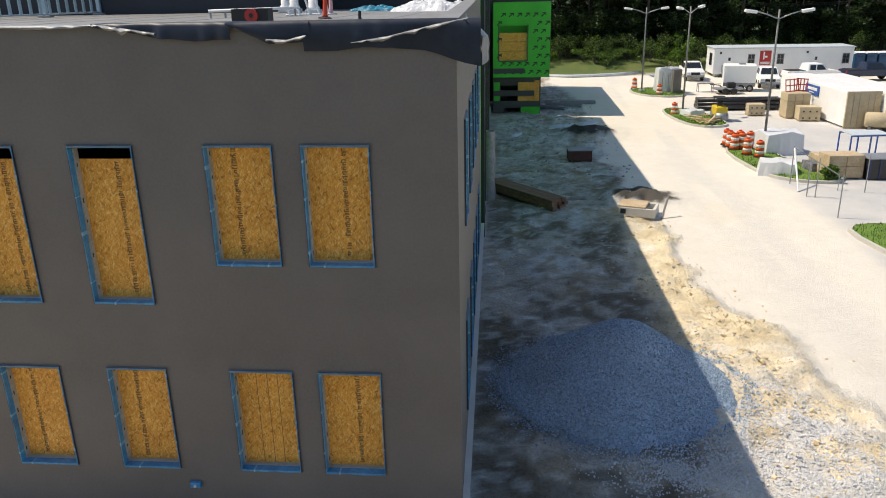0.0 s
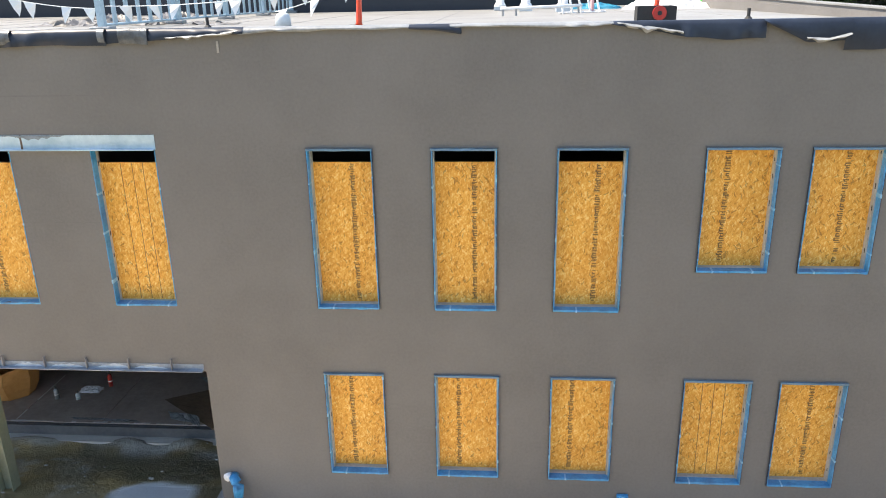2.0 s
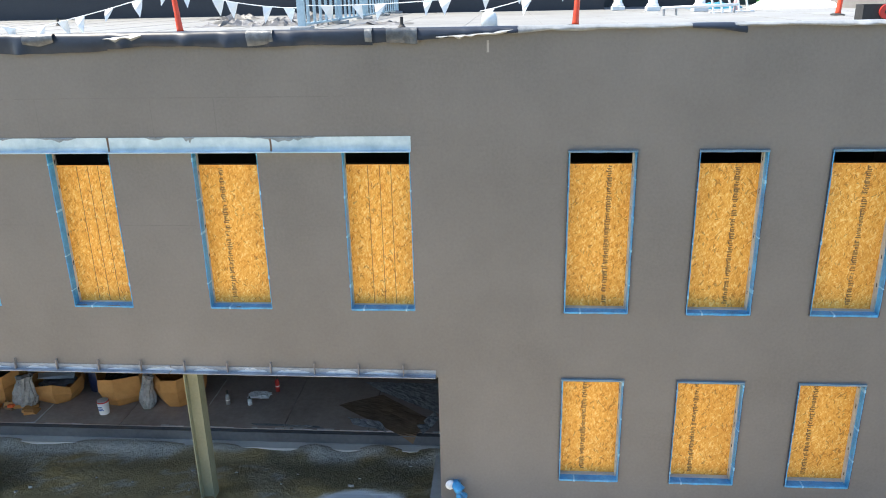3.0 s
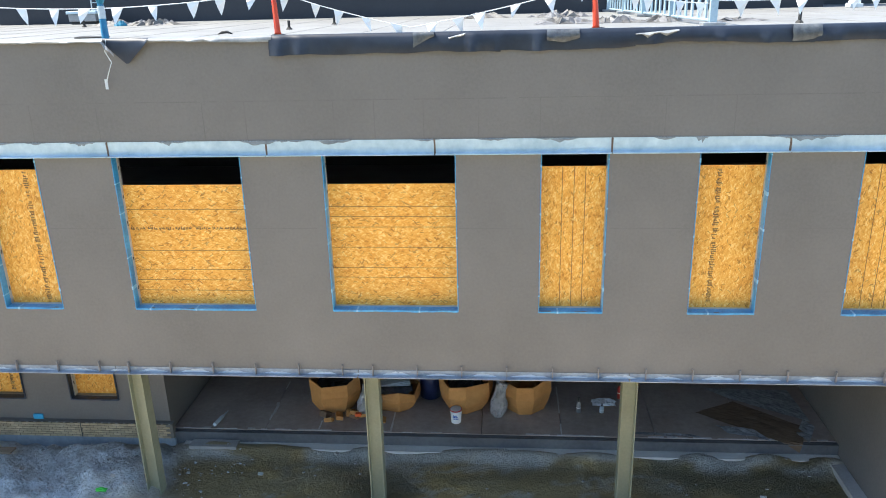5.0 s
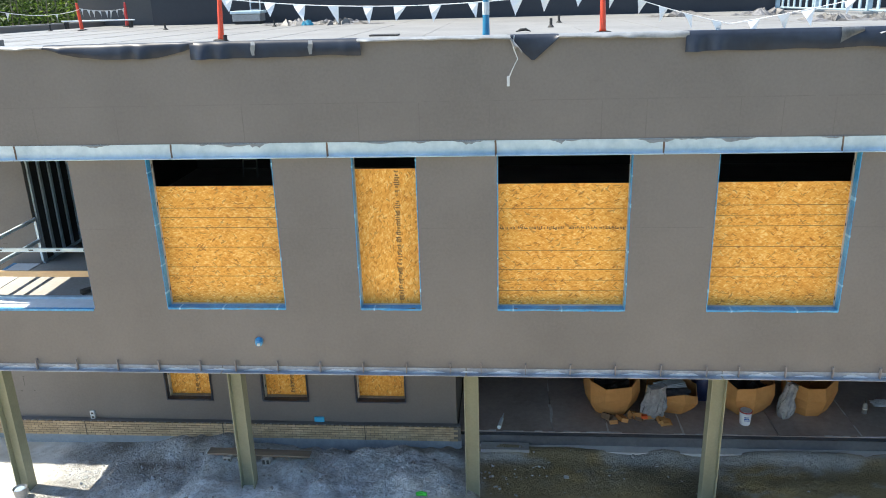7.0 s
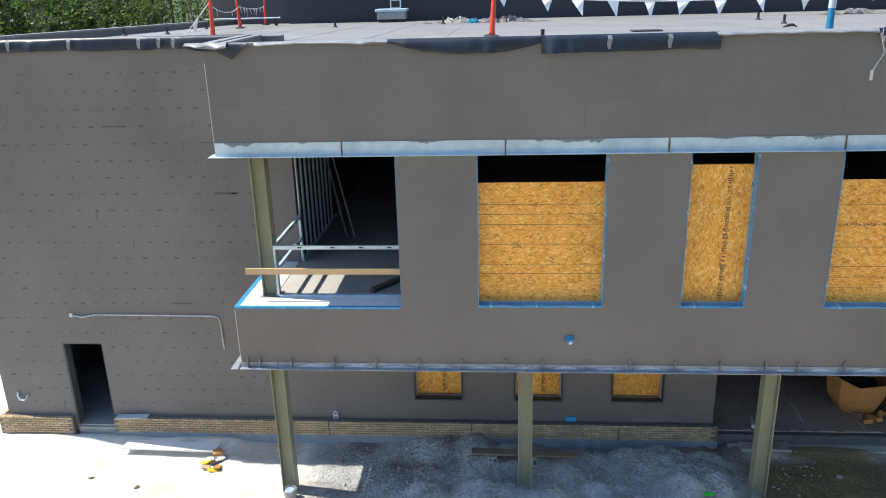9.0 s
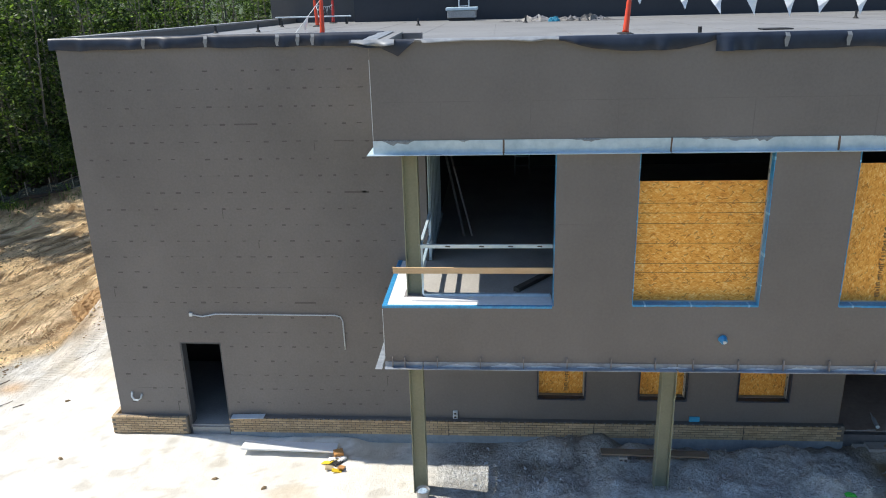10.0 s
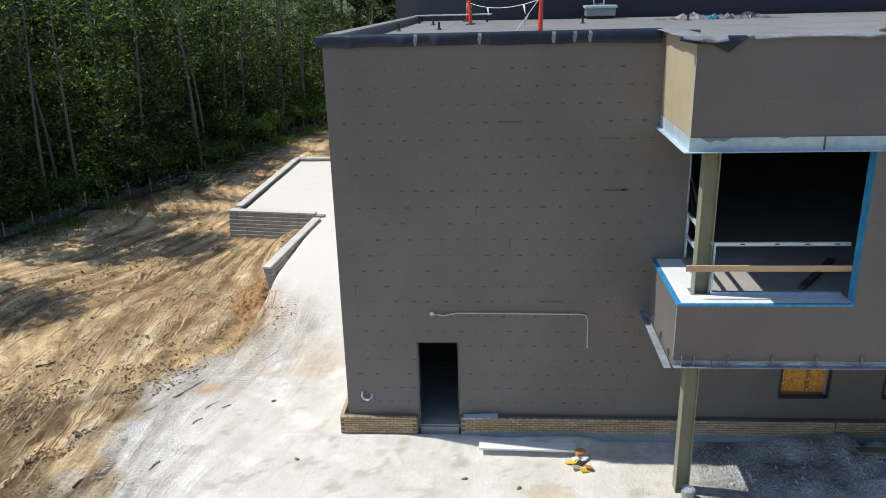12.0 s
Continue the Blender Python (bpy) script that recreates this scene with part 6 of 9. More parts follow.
# ---- litter and stores under the building ----
def bulk_carton(x, y, rz, h, flat, label, fill=None):
    """An open eight-sided bulk carton of thick cardboard, its rim cut unevenly."""
    c = thing("bulk_carton", label, "carton", pose(x, y, 0.0, 0, 0, rz), "bulk cartons on the slab")
    r = random.Random(int(x * 10))
    wx, wy, ch = 0.62, 0.56, 0.30
    ring = [(-wx, -wy + ch), (-wx + ch, -wy), (wx - ch, -wy), (wx, -wy + ch), (wx, wy - ch), (wx - ch, wy), (-wx + ch, wy), (-wx, wy - ch)]
    levels = [(0.006, 0.74), (0.3, 0.96), (0.62, 1.07), (1.0, flat)]
    hs = [h + r.uniform(-0.14, 0.08) for _ in ring]
    dent = [[1 + r.uniform(-0.05, 0.05) for _ in ring] for _ in levels]
    for i in range(8):
        j = (i + 1) % 8
        s = Shape()
        for k in (1.0, 0.965):
            for lv, (q, w) in enumerate(levels):
                for e in (i, j):
                    s.v.append((ring[e][0] * k * w * dent[lv][e], ring[e][1] * k * w * dent[lv][e], q * hs[e] if lv else q))
        for lv in range(3):
            o = lv * 2
            s.f += [(o, o + 1, o + 3, o + 2), (8 + o + 1, 8 + o, 8 + o + 2, 8 + o + 3), (o, o + 2, o + 10, o + 8), (o + 1, o + 9, o + 11, o + 3)]
        s.f += [(6, 7, 15, 14), (0, 8, 9, 1)]
        part("side", s, CARD, c)
    part("bottom", Shape().poly(*[(px * 0.74, py * 0.74, 0.02) for px, py in ring]), CARD, c)
    if fill:
        body = Shape()
        for v in range(9):
            for u in range(9):
                a, b = u / 4 - 1, v / 4 - 1
                body.v.append((a * wx * 0.80 * (1 - 0.25 * abs(b)), b * wy * 0.80 * (1 - 0.25 * abs(a)), h * (0.72 + 0.2 * noise.noise((a * 2.2 + x, b * 2.2, 1)))))
        for v in range(8):
            for u in range(8):
                o = v * 9 + u
                body.f.append((o, o + 1, o + 10, o + 9))
        part("carton_fill", body, fill, c, "crumpled fill, near-black where it stands in for a shaded inside")
    return c


# black fills stand in for the shaded insides of two cartons
bulk_carton(-19.55, 4.15, 10, 0.98, 1.04, "dented tan bulk carton with a black fill for its shaded inside", BLACK)
bulk_carton(-17.95, 4.25, -12, 0.62, 1.02, "cut-down tan bulk carton heaped with scrap", DUSTCLOTH)
bulk_carton(-16.05, 4.25, 33, 0.95, 1.06, "dented tan bulk carton with a black fill for its shaded inside", BLACK)
bulk_carton(-14.45, 4.25, 44, 0.92, 1.02, "bulging tan bulk carton on the slab")


def slumped_sack(x, y, sx, sy, h, seed, label, lean=0.15):
    """A thin plastic sack, half empty: sharp creases, a slack belly low down and a pinched, drooping neck."""
    s, n, k = Shape(), 26, 12
    for j in range(k + 1):
        q = j / k
        wide = float(np.interp(q, [0, 0.12, 0.35, 0.6, 0.85, 1.0], [0.55, 0.95, 1.0, 0.82, 0.62, 0.70]))
        for i in range(n):
            t = 2 * math.pi * i / n
            cx, cy = math.cos(t), math.sin(t)
            f = 0.86 + 0.55 * abs(noise.noise((cx * 2.4, cy * 2.4, q * 1.6 + seed))) + 0.30 * (abs(noise.noise((cx * 6, cy * 6, q * 3.5 + seed))) - 0.2)
            s.v.append((cx * sx / 2 * wide * f + lean * q * q, cy * sy / 2 * wide * f, 0.004 + h * q * (1 + 0.12 * noise.noise((cx, cy, seed + 4))) + 0.05 * noise.noise((t, q * 4, seed))))
    for j in range(k):
        for i in range(n):
            e = (i + 1) % n
            s.f.append((j * n + i, j * n + e, (j + 1) * n + e, (j + 1) * n + i))
    s.f.append(tuple(k * n + i for i in range(n)))
    ob = solid("plastic_bag", s, CLEAR, label, "sack")
    ob.matrix_basis = pose(x, y, 0.002)
    return ob


slumped_sack(-18.55, 3.62, 0.66, 0.42, 0.92, 21, "milky plastic sack slumped against a carton", 0.1)
slumped_sack(-15.2, 3.72, 0.42, 0.34, 0.95, 23, "thin milky plastic sack hanging between two cartons", 0.12)


def limp_sheet(name, label, category, corners, material, seed, rise=0.05):
    """A loose sheet between four corners on the slab that droops where it passes the slab's edge."""
    s, n = Shape(), 16
    c = [Vector((*p, 0)) for p in corners]
    for j in range(n + 1):
        for i in range(n + 1):
            u, v = i / n, j / n
            p = c[0].lerp(c[1], u).lerp(c[3].lerp(c[2], u), v)
            z = 0.012 + rise * abs(noise.noise((p.x * 1.6, p.y * 1.6, seed))) + rise * 0.5 * abs(noise.noise((p.x * 5, p.y * 5, seed)))
            over = max(0.0, 2.72 - p.y)
            s.v.append((p.x, p.y + over * 0.7, z - over * 0.8))
    for j in range(n):
        for i in range(n):
            a = j * (n + 1) + i
            s.f.append((a, a + 1, a + n + 2, a + n + 1))
    return solid(name, s, material, label, category)


FOIL = worn("printed_foil", (0.12, 0.13, 0.14), (0.48, 0.50, 0.52), 5.0, 9.0, 0.4, 0.2, 0.5, 0.03)
BROWNSHEET = worn("damp_cardboard", (0.12, 0.075, 0.045), (0.22, 0.145, 0.09), 1.5, 9.0, 0.9)
limp_sheet("foil_sheet", "crinkled grey foil sheet lying on the slab", "sheeting", [(-9.6, 5.3), (-9.0, 4.75), (-7.35, 3.7), (-7.4, 5.3)], FOIL, 71)
limp_sheet("foil_sheet", "crinkled grey foil scrap under the cardboard", "sheeting", [(-9.75, 3.45), (-9.5, 3.1), (-8.6, 2.75), (-8.8, 3.2)], FOIL, 72, 0.1)
limp_sheet("foil_sheet", "crinkled grey foil scrap at the slab's edge", "sheeting", [(-7.9, 3.1), (-7.7, 2.75), (-7.35, 3.4), (-7.5, 3.8)], FOIL, 73, 0.1)
limp_sheet("cardboard_sheet", "flat brown cardboard sheet hanging over the slab's edge", "cardboard", [(-10.1, 4.05), (-9.0, 4.65), (-7.6, 3.45), (-7.95, 2.45)], BROWNSHEET, 74, 0.03)
limp_sheet("plastic_film", "strip of pale film trodden along the slab's edge", "film", [(-12.2, 3.06), (-10.4, 3.02), (-10.2, 2.88), (-12.0, 2.92)], CLEAR, 75, 0.06)
scrap = thing("torn_carton", "torn brown cardboard with scraps of orange", "cardboard", pose(-19.15, 3.45, 0.002))
rc = random.Random(3)
for k in range(13):
    part("piece", rounded(rc.uniform(0.15, 0.42), rc.uniform(0.1, 0.28), rc.uniform(0.012, 0.16), 0.005, BROWNSHEET if k % 3 == 0 else CARD, "piece"), CARD, scrap, m=pose(rc.uniform(-0.65, 0.85), rc.uniform(-0.2, 0.25), 0.0, rc.uniform(0, 35), rc.uniform(0, 35), rc.uniform(0, 180)))
part("orange_scrap", rounded(0.16, 0.12, 0.08, 0.02, ORANGE, "orange_scrap"), ORANGE, scrap, m=pose(0.35, -0.1, 0.15))
tub = thing("bucket", "white plastic bucket with a dark red rim", "bucket", pose(-16.27, 3.42, 0.002))
part("body", Shape().tube([(0, 0, 0), (0, 0, 0.02), (0, 0, 0.36)], [0.125, 0.13, 0.15], 20), WHITE, tub, smooth=True)
part("rim", Shape().tube([(0, 0, 0.345), (0, 0, 0.375)], 0.157, 20), RED, tub)
part("lid", Shape().tube([(0, 0, 0.3755), (0, 0, 0.385)], 0.14, 20), SEAL, tub)
lb = Shape()
for k in range(3):
    lb.box(-0.07, 0.07 - 0.02 * k, -0.1435 - 0.004 * k, -0.135, 0.14 + 0.045 * k, 0.16 + 0.045 * k)
part("print_bar", lb, BLUE, tub)
NAVYDRUM = worn("navy_plastic", (0.012, 0.02, 0.07), (0.025, 0.045, 0.14), 2.0, 12.0, 0.4)
drum = thing("drum", "dark blue plastic drum between the cartons", "drum", pose(-17.05, 4.75, 0.002))
part("body", Shape().tube([(0, 0, 0), (0, 0, 0.45), (0, 0, 0.5), (0, 0, 0.9)], [0.27, 0.29, 0.28, 0.27], 18), NAVYDRUM, drum, smooth=True)
part("lid", Shape().tube([(0, 0, 0.9), (0, 0, 0.93)], 0.275, 18), BLACK, drum)
white_sheet = thing("board_stack", "pale boards resting on a carton", "boards", pose(-18.0, 4.3, 0.58, 6, 8, 20))
for k in range(3):
    part("board", rounded(0.9, 0.25, 0.02, 0.004, SEAL, "board"), SEAL, white_sheet, m=pose(0, 0.02 * k, 0.022 * k, 0, 0, 6 * k))


def bottle(x, y, material, label, h=0.42):
    b = thing("canister", label, "canister", pose(x, y, 0.002), "canisters on the slab")
    part("body", Shape().tube([(0, 0, 0), (0, 0, h * 0.62), (0, 0, h * 0.75)], [0.06, 0.06, 0.025], 14), material, b, smooth=True)
    part("neck", Shape().tube([(0, 0, h * 0.75), (0, 0, h)], [0.028, 0.02], 10), BLACK, b)
    part("band", Shape().tube([(0, 0, h * 0.3), (0, 0, h * 0.36)], 0.062, 14), WHITE, b)


bottle(-13.1, 4.0, GREYMETAL, "dusty metal canister on the slab")
bottle(-11.95, 4.75, RED, "red canister on the dusty slab", 0.5)
bottle(-12.5, 4.0, SEAL, "small pale can on the dusty slab", 0.25)
crumpled("rag", "crumpled white and blue wrapper on the slab", "wrapper", 0, 0, 0.6, 0.35, 0.12, 24, PLASTIC, pose(-12.4, 4.5, 0.002))
tube_bag = thing("caulk_tube", "pale spent tube lying on the slab", "tube", pose(-22.45, 3.25, 0.05, 0, 0, 80))
part("tube", Shape().tube([(-0.3, 0, 0), (0.1, 0, 0), (0.2, 0, 0), (0.4, 0, 0)], [0.05, 0.05, 0.02, 0.01], 10), SEAL, tube_bag)
plank = thing("scaffold_plank", "grey scaffold plank lying on blocks", "plank", pose(-28.3, 1.5, max(ground_at(-29.5 + 0.2 * i, 1.4 + 0.1 * j) for i in range(13) for j in range(3)) + 0.05, 0, 1, 0))
part("plank", rounded(2.52, 0.25, 0.045, 0.008, WOOD, "plank"), WOOD, plank)
for x in (-0.75, 0.2):
    part("block", rounded(0.2, 0.4, 0.45, 0.01, CONCRETE, "block"), CONCRETE, plank, m=pose(x, 0, -0.452))
    for dx in (-0.05, 0.05):
        part("core", Shape().box(x + dx - 0.03, x + dx + 0.03, -0.203, -0.19, -0.16, -0.05), BLACK, plank)
crumpled("wrapper", "bright green wrapper on the pale spoil", "wrapper", 0, 0, 0.28, 0.14, 0.08, 28, GREEN, pose(-24.25, 0.35, ground_at(-24.25, 0.35) + 0.02))
rd = random.Random(12)
deb = Shape()
for k in range(150):
    x, y = rd.uniform(-33, -7.5), rd.uniform(-0.3, 2.5)
    a = rd.uniform(0.01, 0.04) if k % 12 else 0.06
    m = pose(x, y, ground_at(x, y) + a * 0.3, rd.uniform(0, 40), rd.uniform(0, 40), rd.uniform(0, 180))
    deb.box(-a, a, -a * 0.6, a * 0.6, -a * 0.4, a * 0.4, m)
solid("rubble", deb, CONCRETE, "scattered pale crumbs of rubble and litter", "rubble", "stuff")

SPOILCLOD = worn("spoil_clods", (0.32, 0.325, 0.325), (0.58, 0.60, 0.61), 3.0, 18.0, 0.95, bump=0.8, dist=0.03)
lumps = Shape()
for k in range(2400):
    x, y = rd.uniform(-33.2, -21.5), rd.uniform(-1.2, 2.5)
    if float(fractal(np.float64(x), np.float64(y), 1.4, 110)) < 0.5 or (x > -24 and rd.random() < 0.7):
        continue
    a = rd.uniform(0.012, 0.03) if rd.random() < 0.97 else rd.uniform(0.04, 0.065)
    m = pose(x, y, ground_at(x, y) - a * 0.1, rd.uniform(0, 50), rd.uniform(0, 50), rd.uniform(0, 180))
    n0 = len(lumps.v)
    lumps.box(-a, a, -a * 0.8, a * 0.8, -a * 0.7, a * 0.7)
    lumps.v[n0:] = [tuple(m @ (Vector(v) * rd.uniform(0.55, 1.1))) for v in lumps.v[n0:]]
solid("spoil_clods", lumps, SPOILCLOD, "grey clods of dry earth under the overhang", "clods", "stuff")

# ---- before the wing ----
panel_board = thing("foam_board", "long white board lying on the dust", "board", pose(-37.35, 2.12, max(ground_at(-37.35 + 0.25 * i, 2.12 + 0.1 * j) for i in range(-5, 6) for j in (-2, 0, 2)) + 0.01, -5, 1, 0))
part("board", rounded(2.45, 0.42, 0.05, 0.006, WHITE, "board"), WHITE, panel_board)
sheet = thing("loose_sheet", "pale sheet lying on the brick ledge", "sheet", pose(-38.55, YW - 0.13, 0.275, 4, -4, -3))
part("sheet", rounded(0.9, 0.2, 0.015, 0.004, SEAL, "sheet"), SEAL, sheet)
trash = thing("litter_heap", "small heap of torn cardboard and yellow packaging", "litter", pose(-36.0, 1.62, GROUND_Z + 0.03))
for k in range(9):
    mt = (CARD, YELLOW, WHITE, BLACK, BEIGE, BEIGE, DUSTCLOTH, YELLOW, WHITE)[k]
    part("piece", rounded(rc.uniform(0.14, 0.34), rc.uniform(0.10, 0.22), rc.uniform(0.02, 0.06), 0.008, mt, "piece"), mt, trash, m=pose(rc.uniform(-0.35, 0.3), rc.uniform(-0.35, 0.3), 0.0, rc.uniform(0, 25), rc.uniform(0, 25), rc.uniform(0, 180)))
part("open_box", rounded(0.24, 0.2, 0.16, 0.01, CARD, "open_box"), CARD, trash, m=pose(-0.05, 0.3, 0.0, 8, 0, 20))
pail = thing("rubble_pail", "open grey pail full of rubble by the column", "pail", pose(-33.75, 0.32, GROUND_Z))
part("pail", Shape().tube([(0, 0, -0.02), (0, 0, 0.26)], [0.13, 0.16], 18, False), CONCRETE, pail)
part("rubble", Shape().tube([(0, 0, 0.18), (0, 0, 0.24)], [0.15, 0.1], 9), STONE, pail)
for x, y, rz in ((-38.9, 0.9, 20), (-37.6, 0.6, 60), (-43.2, 1.6, -20), (-44.6, 4.5, 45)):
    lump = Shape().tube([(-0.09, 0, 0.0), (-0.05, 0.01, 0.015), (0.02, -0.01, 0.025), (0.09, 0.01, 0.0)], [0.01, rd.uniform(0.03, 0.05), rd.uniform(0.025, 0.05), 0.008], 6)
    st = solid("stone", lump.mesh("stone", DIRT), DIRT, "clod of brown earth on the pale dust", "clod", group="clods before the wing")
    st.matrix_basis = pose(x, y, ground_at(x, y) - 0.01, 0, 0, rz)
clods = Shape()
for k in range(9500):
    x, y = (rd.uniform(-58, -44), rd.uniform(0, 22)) if k < 6000 else (rd.gauss(-50.2, 1.6), rd.gauss(2.6, 2.2))
    if y < -0.6 or float(fractal(np.float64(x), np.float64(y), 1.8, 107)) < (0.54 if k < 6000 else 0.44):
        continue
    if x > np.interp(y, [0, 4.4, 9, 13], [-50, -48.5, -45, -46]):
        continue
    if x > -51.3 and y > 18.5 or x > -47.2 and y > 11:
        continue
    a = rd.uniform(0.012, 0.04) if rd.random() < 0.97 else rd.uniform(0.05, 0.08)
    m = pose(x, y, ground_at(x, y) + a * 0.2, rd.uniform(0, 50), rd.uniform(0, 50), rd.uniform(0, 180))
    clods.box(-a, a, -a * 0.7, a * 0.7, -a * 0.5, a * 0.5, m)
solid("clods", clods, DIRT, "scattered clods of brown earth on the sand", "clods", "stuff")
# ridges thrown up along the wheel tracks, and lug prints in the dust
rq = random.Random(52)
SANDRIDGE = worn("loose_sand", (0.40, 0.285, 0.15), (0.72, 0.55, 0.33), 0.9, 7.0, 0.95, bump=0.9, dist=0.05)
DUSTRIDGE = worn("pale_dust", (0.46, 0.43, 0.38), (0.68, 0.65, 0.585), 1.5, 10.0, 0.95, bump=0.6, dist=0.03)


def heading(x, y):
    """Way of the machines over the sand, in radians."""
    return radians(84 + 14 * math.sin(y * 0.16 + 0.4) - 38 * max(0.0, min(1.0, (-51.5 - x) / 4)) * max(0.0, min(1.0, (14 - y) / 8)))


def edge_at(y):
    return float(np.interp(y, [0.1, 1.7, 3.0, 4.4, 6.0, 9.0, 13.0, 60], [-48.6, -48.9, -49.2, -48.9, -47.6, -45.7, -46.2, -46.9]))


def ridge(s, x, y, ln, wd, ht, r):
    """A long crumbly ridge that follows the machines' way."""
    n0, k, d = len(s.v), 0, 0.0
    while d < ln:
        a = heading(x, y)
        if x < -62 or x > -42.6 or y > 30 or (x > -51.3 and y > 18.3) or (x > -47.3 and y > 10.8):
            break
        q = math.sin(math.pi * min(1.0, (d + 0.05) / ln)) ** 0.4 * r.uniform(0.0, 1.3)
        nx, ny = -math.sin(a), math.cos(a)
        z = ground_at(x, y)
        for o, h in ((-wd, -0.03), (-wd * 0.25, ht * q), (wd * 0.2, ht * q * 0.8), (wd, -0.03)):
            j = r.uniform(-0.22, 0.22) * wd
            s.v.append((x + nx * (o + j), y + ny * (o + j), z + h))
        k += 1
        x, y, d = x + math.cos(a) * 0.13, y + math.sin(a) * 0.13, d + 0.13
    for i in range(k - 1):
        for c in range(3):
            b = n0 + i * 4 + c
            s.f.append((b, b + 1, b + 5, b + 4))


sand_r, dust_r = Shape(), Shape()
for k in range(230):
    y = rq.uniform(0.0, 17.0)
    x = edge_at(y) - abs(rq.gauss(0, 5.5)) - 0.2
    wide = rq.random() < 0.08
    ridge(sand_r, x, y, rq.uniform(0.6, 4.5), 0.09 if wide else rq.uniform(0.02, 0.05), rq.uniform(0.04, 0.07) if wide else rq.uniform(0.015, 0.035), rq)
for x, y, ln, wd in ((-48.0, 0.6, 2.2, 0.30), (-47.3, 0.9, 1.6, 0.30), (-46.6, 1.5, 1.1, 0.26), (-46.9, 0.5, 0.7, 0.26)):
    d = 0.0
    while d < ln:
        a = heading(x, y) + 0.25 * math.sin(ln * 7)
        m = pose(x, y, ground_at(x, y), 0, 0, math.degrees(a) - 90 + rq.uniform(-8, 8))
        if rq.random() < 0.72:
            for sg in (-1, 1):
                dust_r.box(sg * wd * 0.28 - wd * 0.2, sg * wd * 0.28 + wd * 0.2, -0.014, 0.014, -0.03, rq.uniform(0.002, 0.012), m @ pose(0, 0, 0, 0, 0, sg * 14))
        x, y, d = x + math.cos(a) * 0.105, y + math.sin(a) * 0.105, d + 0.105
for k in range(5200):
    y = rq.uniform(0.0, 15.0)
    x = edge_at(y) - abs(rq.gauss(0, 4.5))
    if float(fractal(np.float64(x), np.float64(y), 1.5, 113)) < 0.52 or (x > -47.3 and y > 10.8):
        continue
    a = rq.uniform(0.012, 0.04) if rq.random() < 0.96 else rq.uniform(0.05, 0.09)
    m = pose(x, y, ground_at(x, y) + a * 0.15, rq.uniform(0, 60), rq.uniform(0, 60), rq.uniform(0, 180))
    n0 = len(sand_r.v)
    sand_r.box(-a, a, -a * 0.75, a * 0.75, -a * 0.6, a * 0.6)
    sand_r.v[n0:] = [tuple(m @ (Vector(v) * rq.uniform(0.5, 1.15))) for v in sand_r.v[n0:]]
solid("track_ridges", sand_r, SANDRIDGE, "crumbly sand ridges along the wheel tracks", "ridges", "stuff")
solid("tread_prints", dust_r, DUSTRIDGE, "pale dusty lug prints and track edges", "tread prints", "stuff")
GOUGE = worn("dark_gouge", (0.05, 0.036, 0.026), (0.15, 0.11, 0.08), 4.0, 30.0, 0.9, bump=0.9, dist=0.03)
# sunk dark tubes made for dark gouges and streaks, one for a root
for x, y, rz, ln, rad in ((-48.28, 0.69, 78, 0.95, 0.08), (-47.37, 5.14, 64, 1.2, 0.05), (-52.59, 6.43, 40, 0.6, 0.07), (-51.57, 5.34, 45, 0.7, 0.045), (-49.2, 4.9, 60, 0.35, 0.05), (-48.05, 3.92, 50, 0.45, 0.04), (-46.46, 3.35, 55, 0.35, 0.05), (-46.36, 4.2, 60, 0.5, 0.03), (-45.89, 4.15, 50, 0.3, 0.045), (-46.79, 1.25, 75, 0.45, 0.06), (-45.2, 7.4, 66, 1.6, 0.02)):
    root = thing("root", "dark elongated piece half sunk in the ground", "root", pose(x, y, ground_at(x, y), 0, 0, rz), "roots before the wing")
    pts = [(ln * (k / 7 - 0.5), 0.05 * noise.noise((k * 0.9, x, 0)), 0.02 + 0.03 * noise.noise((k, y, 3))) for k in range(8)]
    part("stem", Shape().tube(pts, [rad * 0.65 * (0.25 + 0.9 * abs(noise.noise((k * 1.3, x, y)))) for k in range(8)], 7), GOUGE, root)

# ---- retaining walls beside the wing ----
def block_wall(a, b, z0, z1, label, step_len=0.42):
    """A dry wall of split blocks in courses, with pale cap stones."""
    a, b = Vector((*a, 0)), Vector((*b, 0))
    ln, rz = (b - a).length, math.degrees(math.atan2(b.y - a.y, b.x - a.x))
    wall = thing("retaining_wall", label, "retaining wall", pose(a.x, a.y, 0, 0, 0, rz), "block retaining walls")
    r = random.Random(int(a.x * 7))
    n = max(1, round(ln / step_len))
    bl = ln / n
    courses = round((z1 - 0.09 - z0) / 0.165)
    ch = (z1 - 0.09 - z0) / courses
    blk = rounded(bl - 0.004, 0.3, ch - 0.010, 0.012, BLOCK, "block", 1)
    cap = rounded(bl * 2 - 0.008, 0.36, 0.085, 0.012, CAP, "cap", 1)
    for c in range(courses):
        for i in range(n):
            part("block", blk, BLOCK, wall, m=pose((i + 0.5) * bl + (c % 2) * 0.0, r.uniform(-0.006, 0.006) + c * 0.03, z0 + c * ch))
    for i in range(max(1, n // 2)):
        part("cap", cap, CAP, wall, m=pose((2 * i + 1) * bl, courses * 0.03, z1 - 0.09, 0, 0, r.uniform(-0.6, 0.6)))
    return wall


block_wall((-50.95, 19.9), (-46.2, 19.2), -0.55, 0.92, "grey block retaining wall facing the sand")
block_wall((-50.75, 31.5), (-50.95, 20.2), -0.55, 0.92, "grey block retaining wall running back beside the terrace", 0.6)
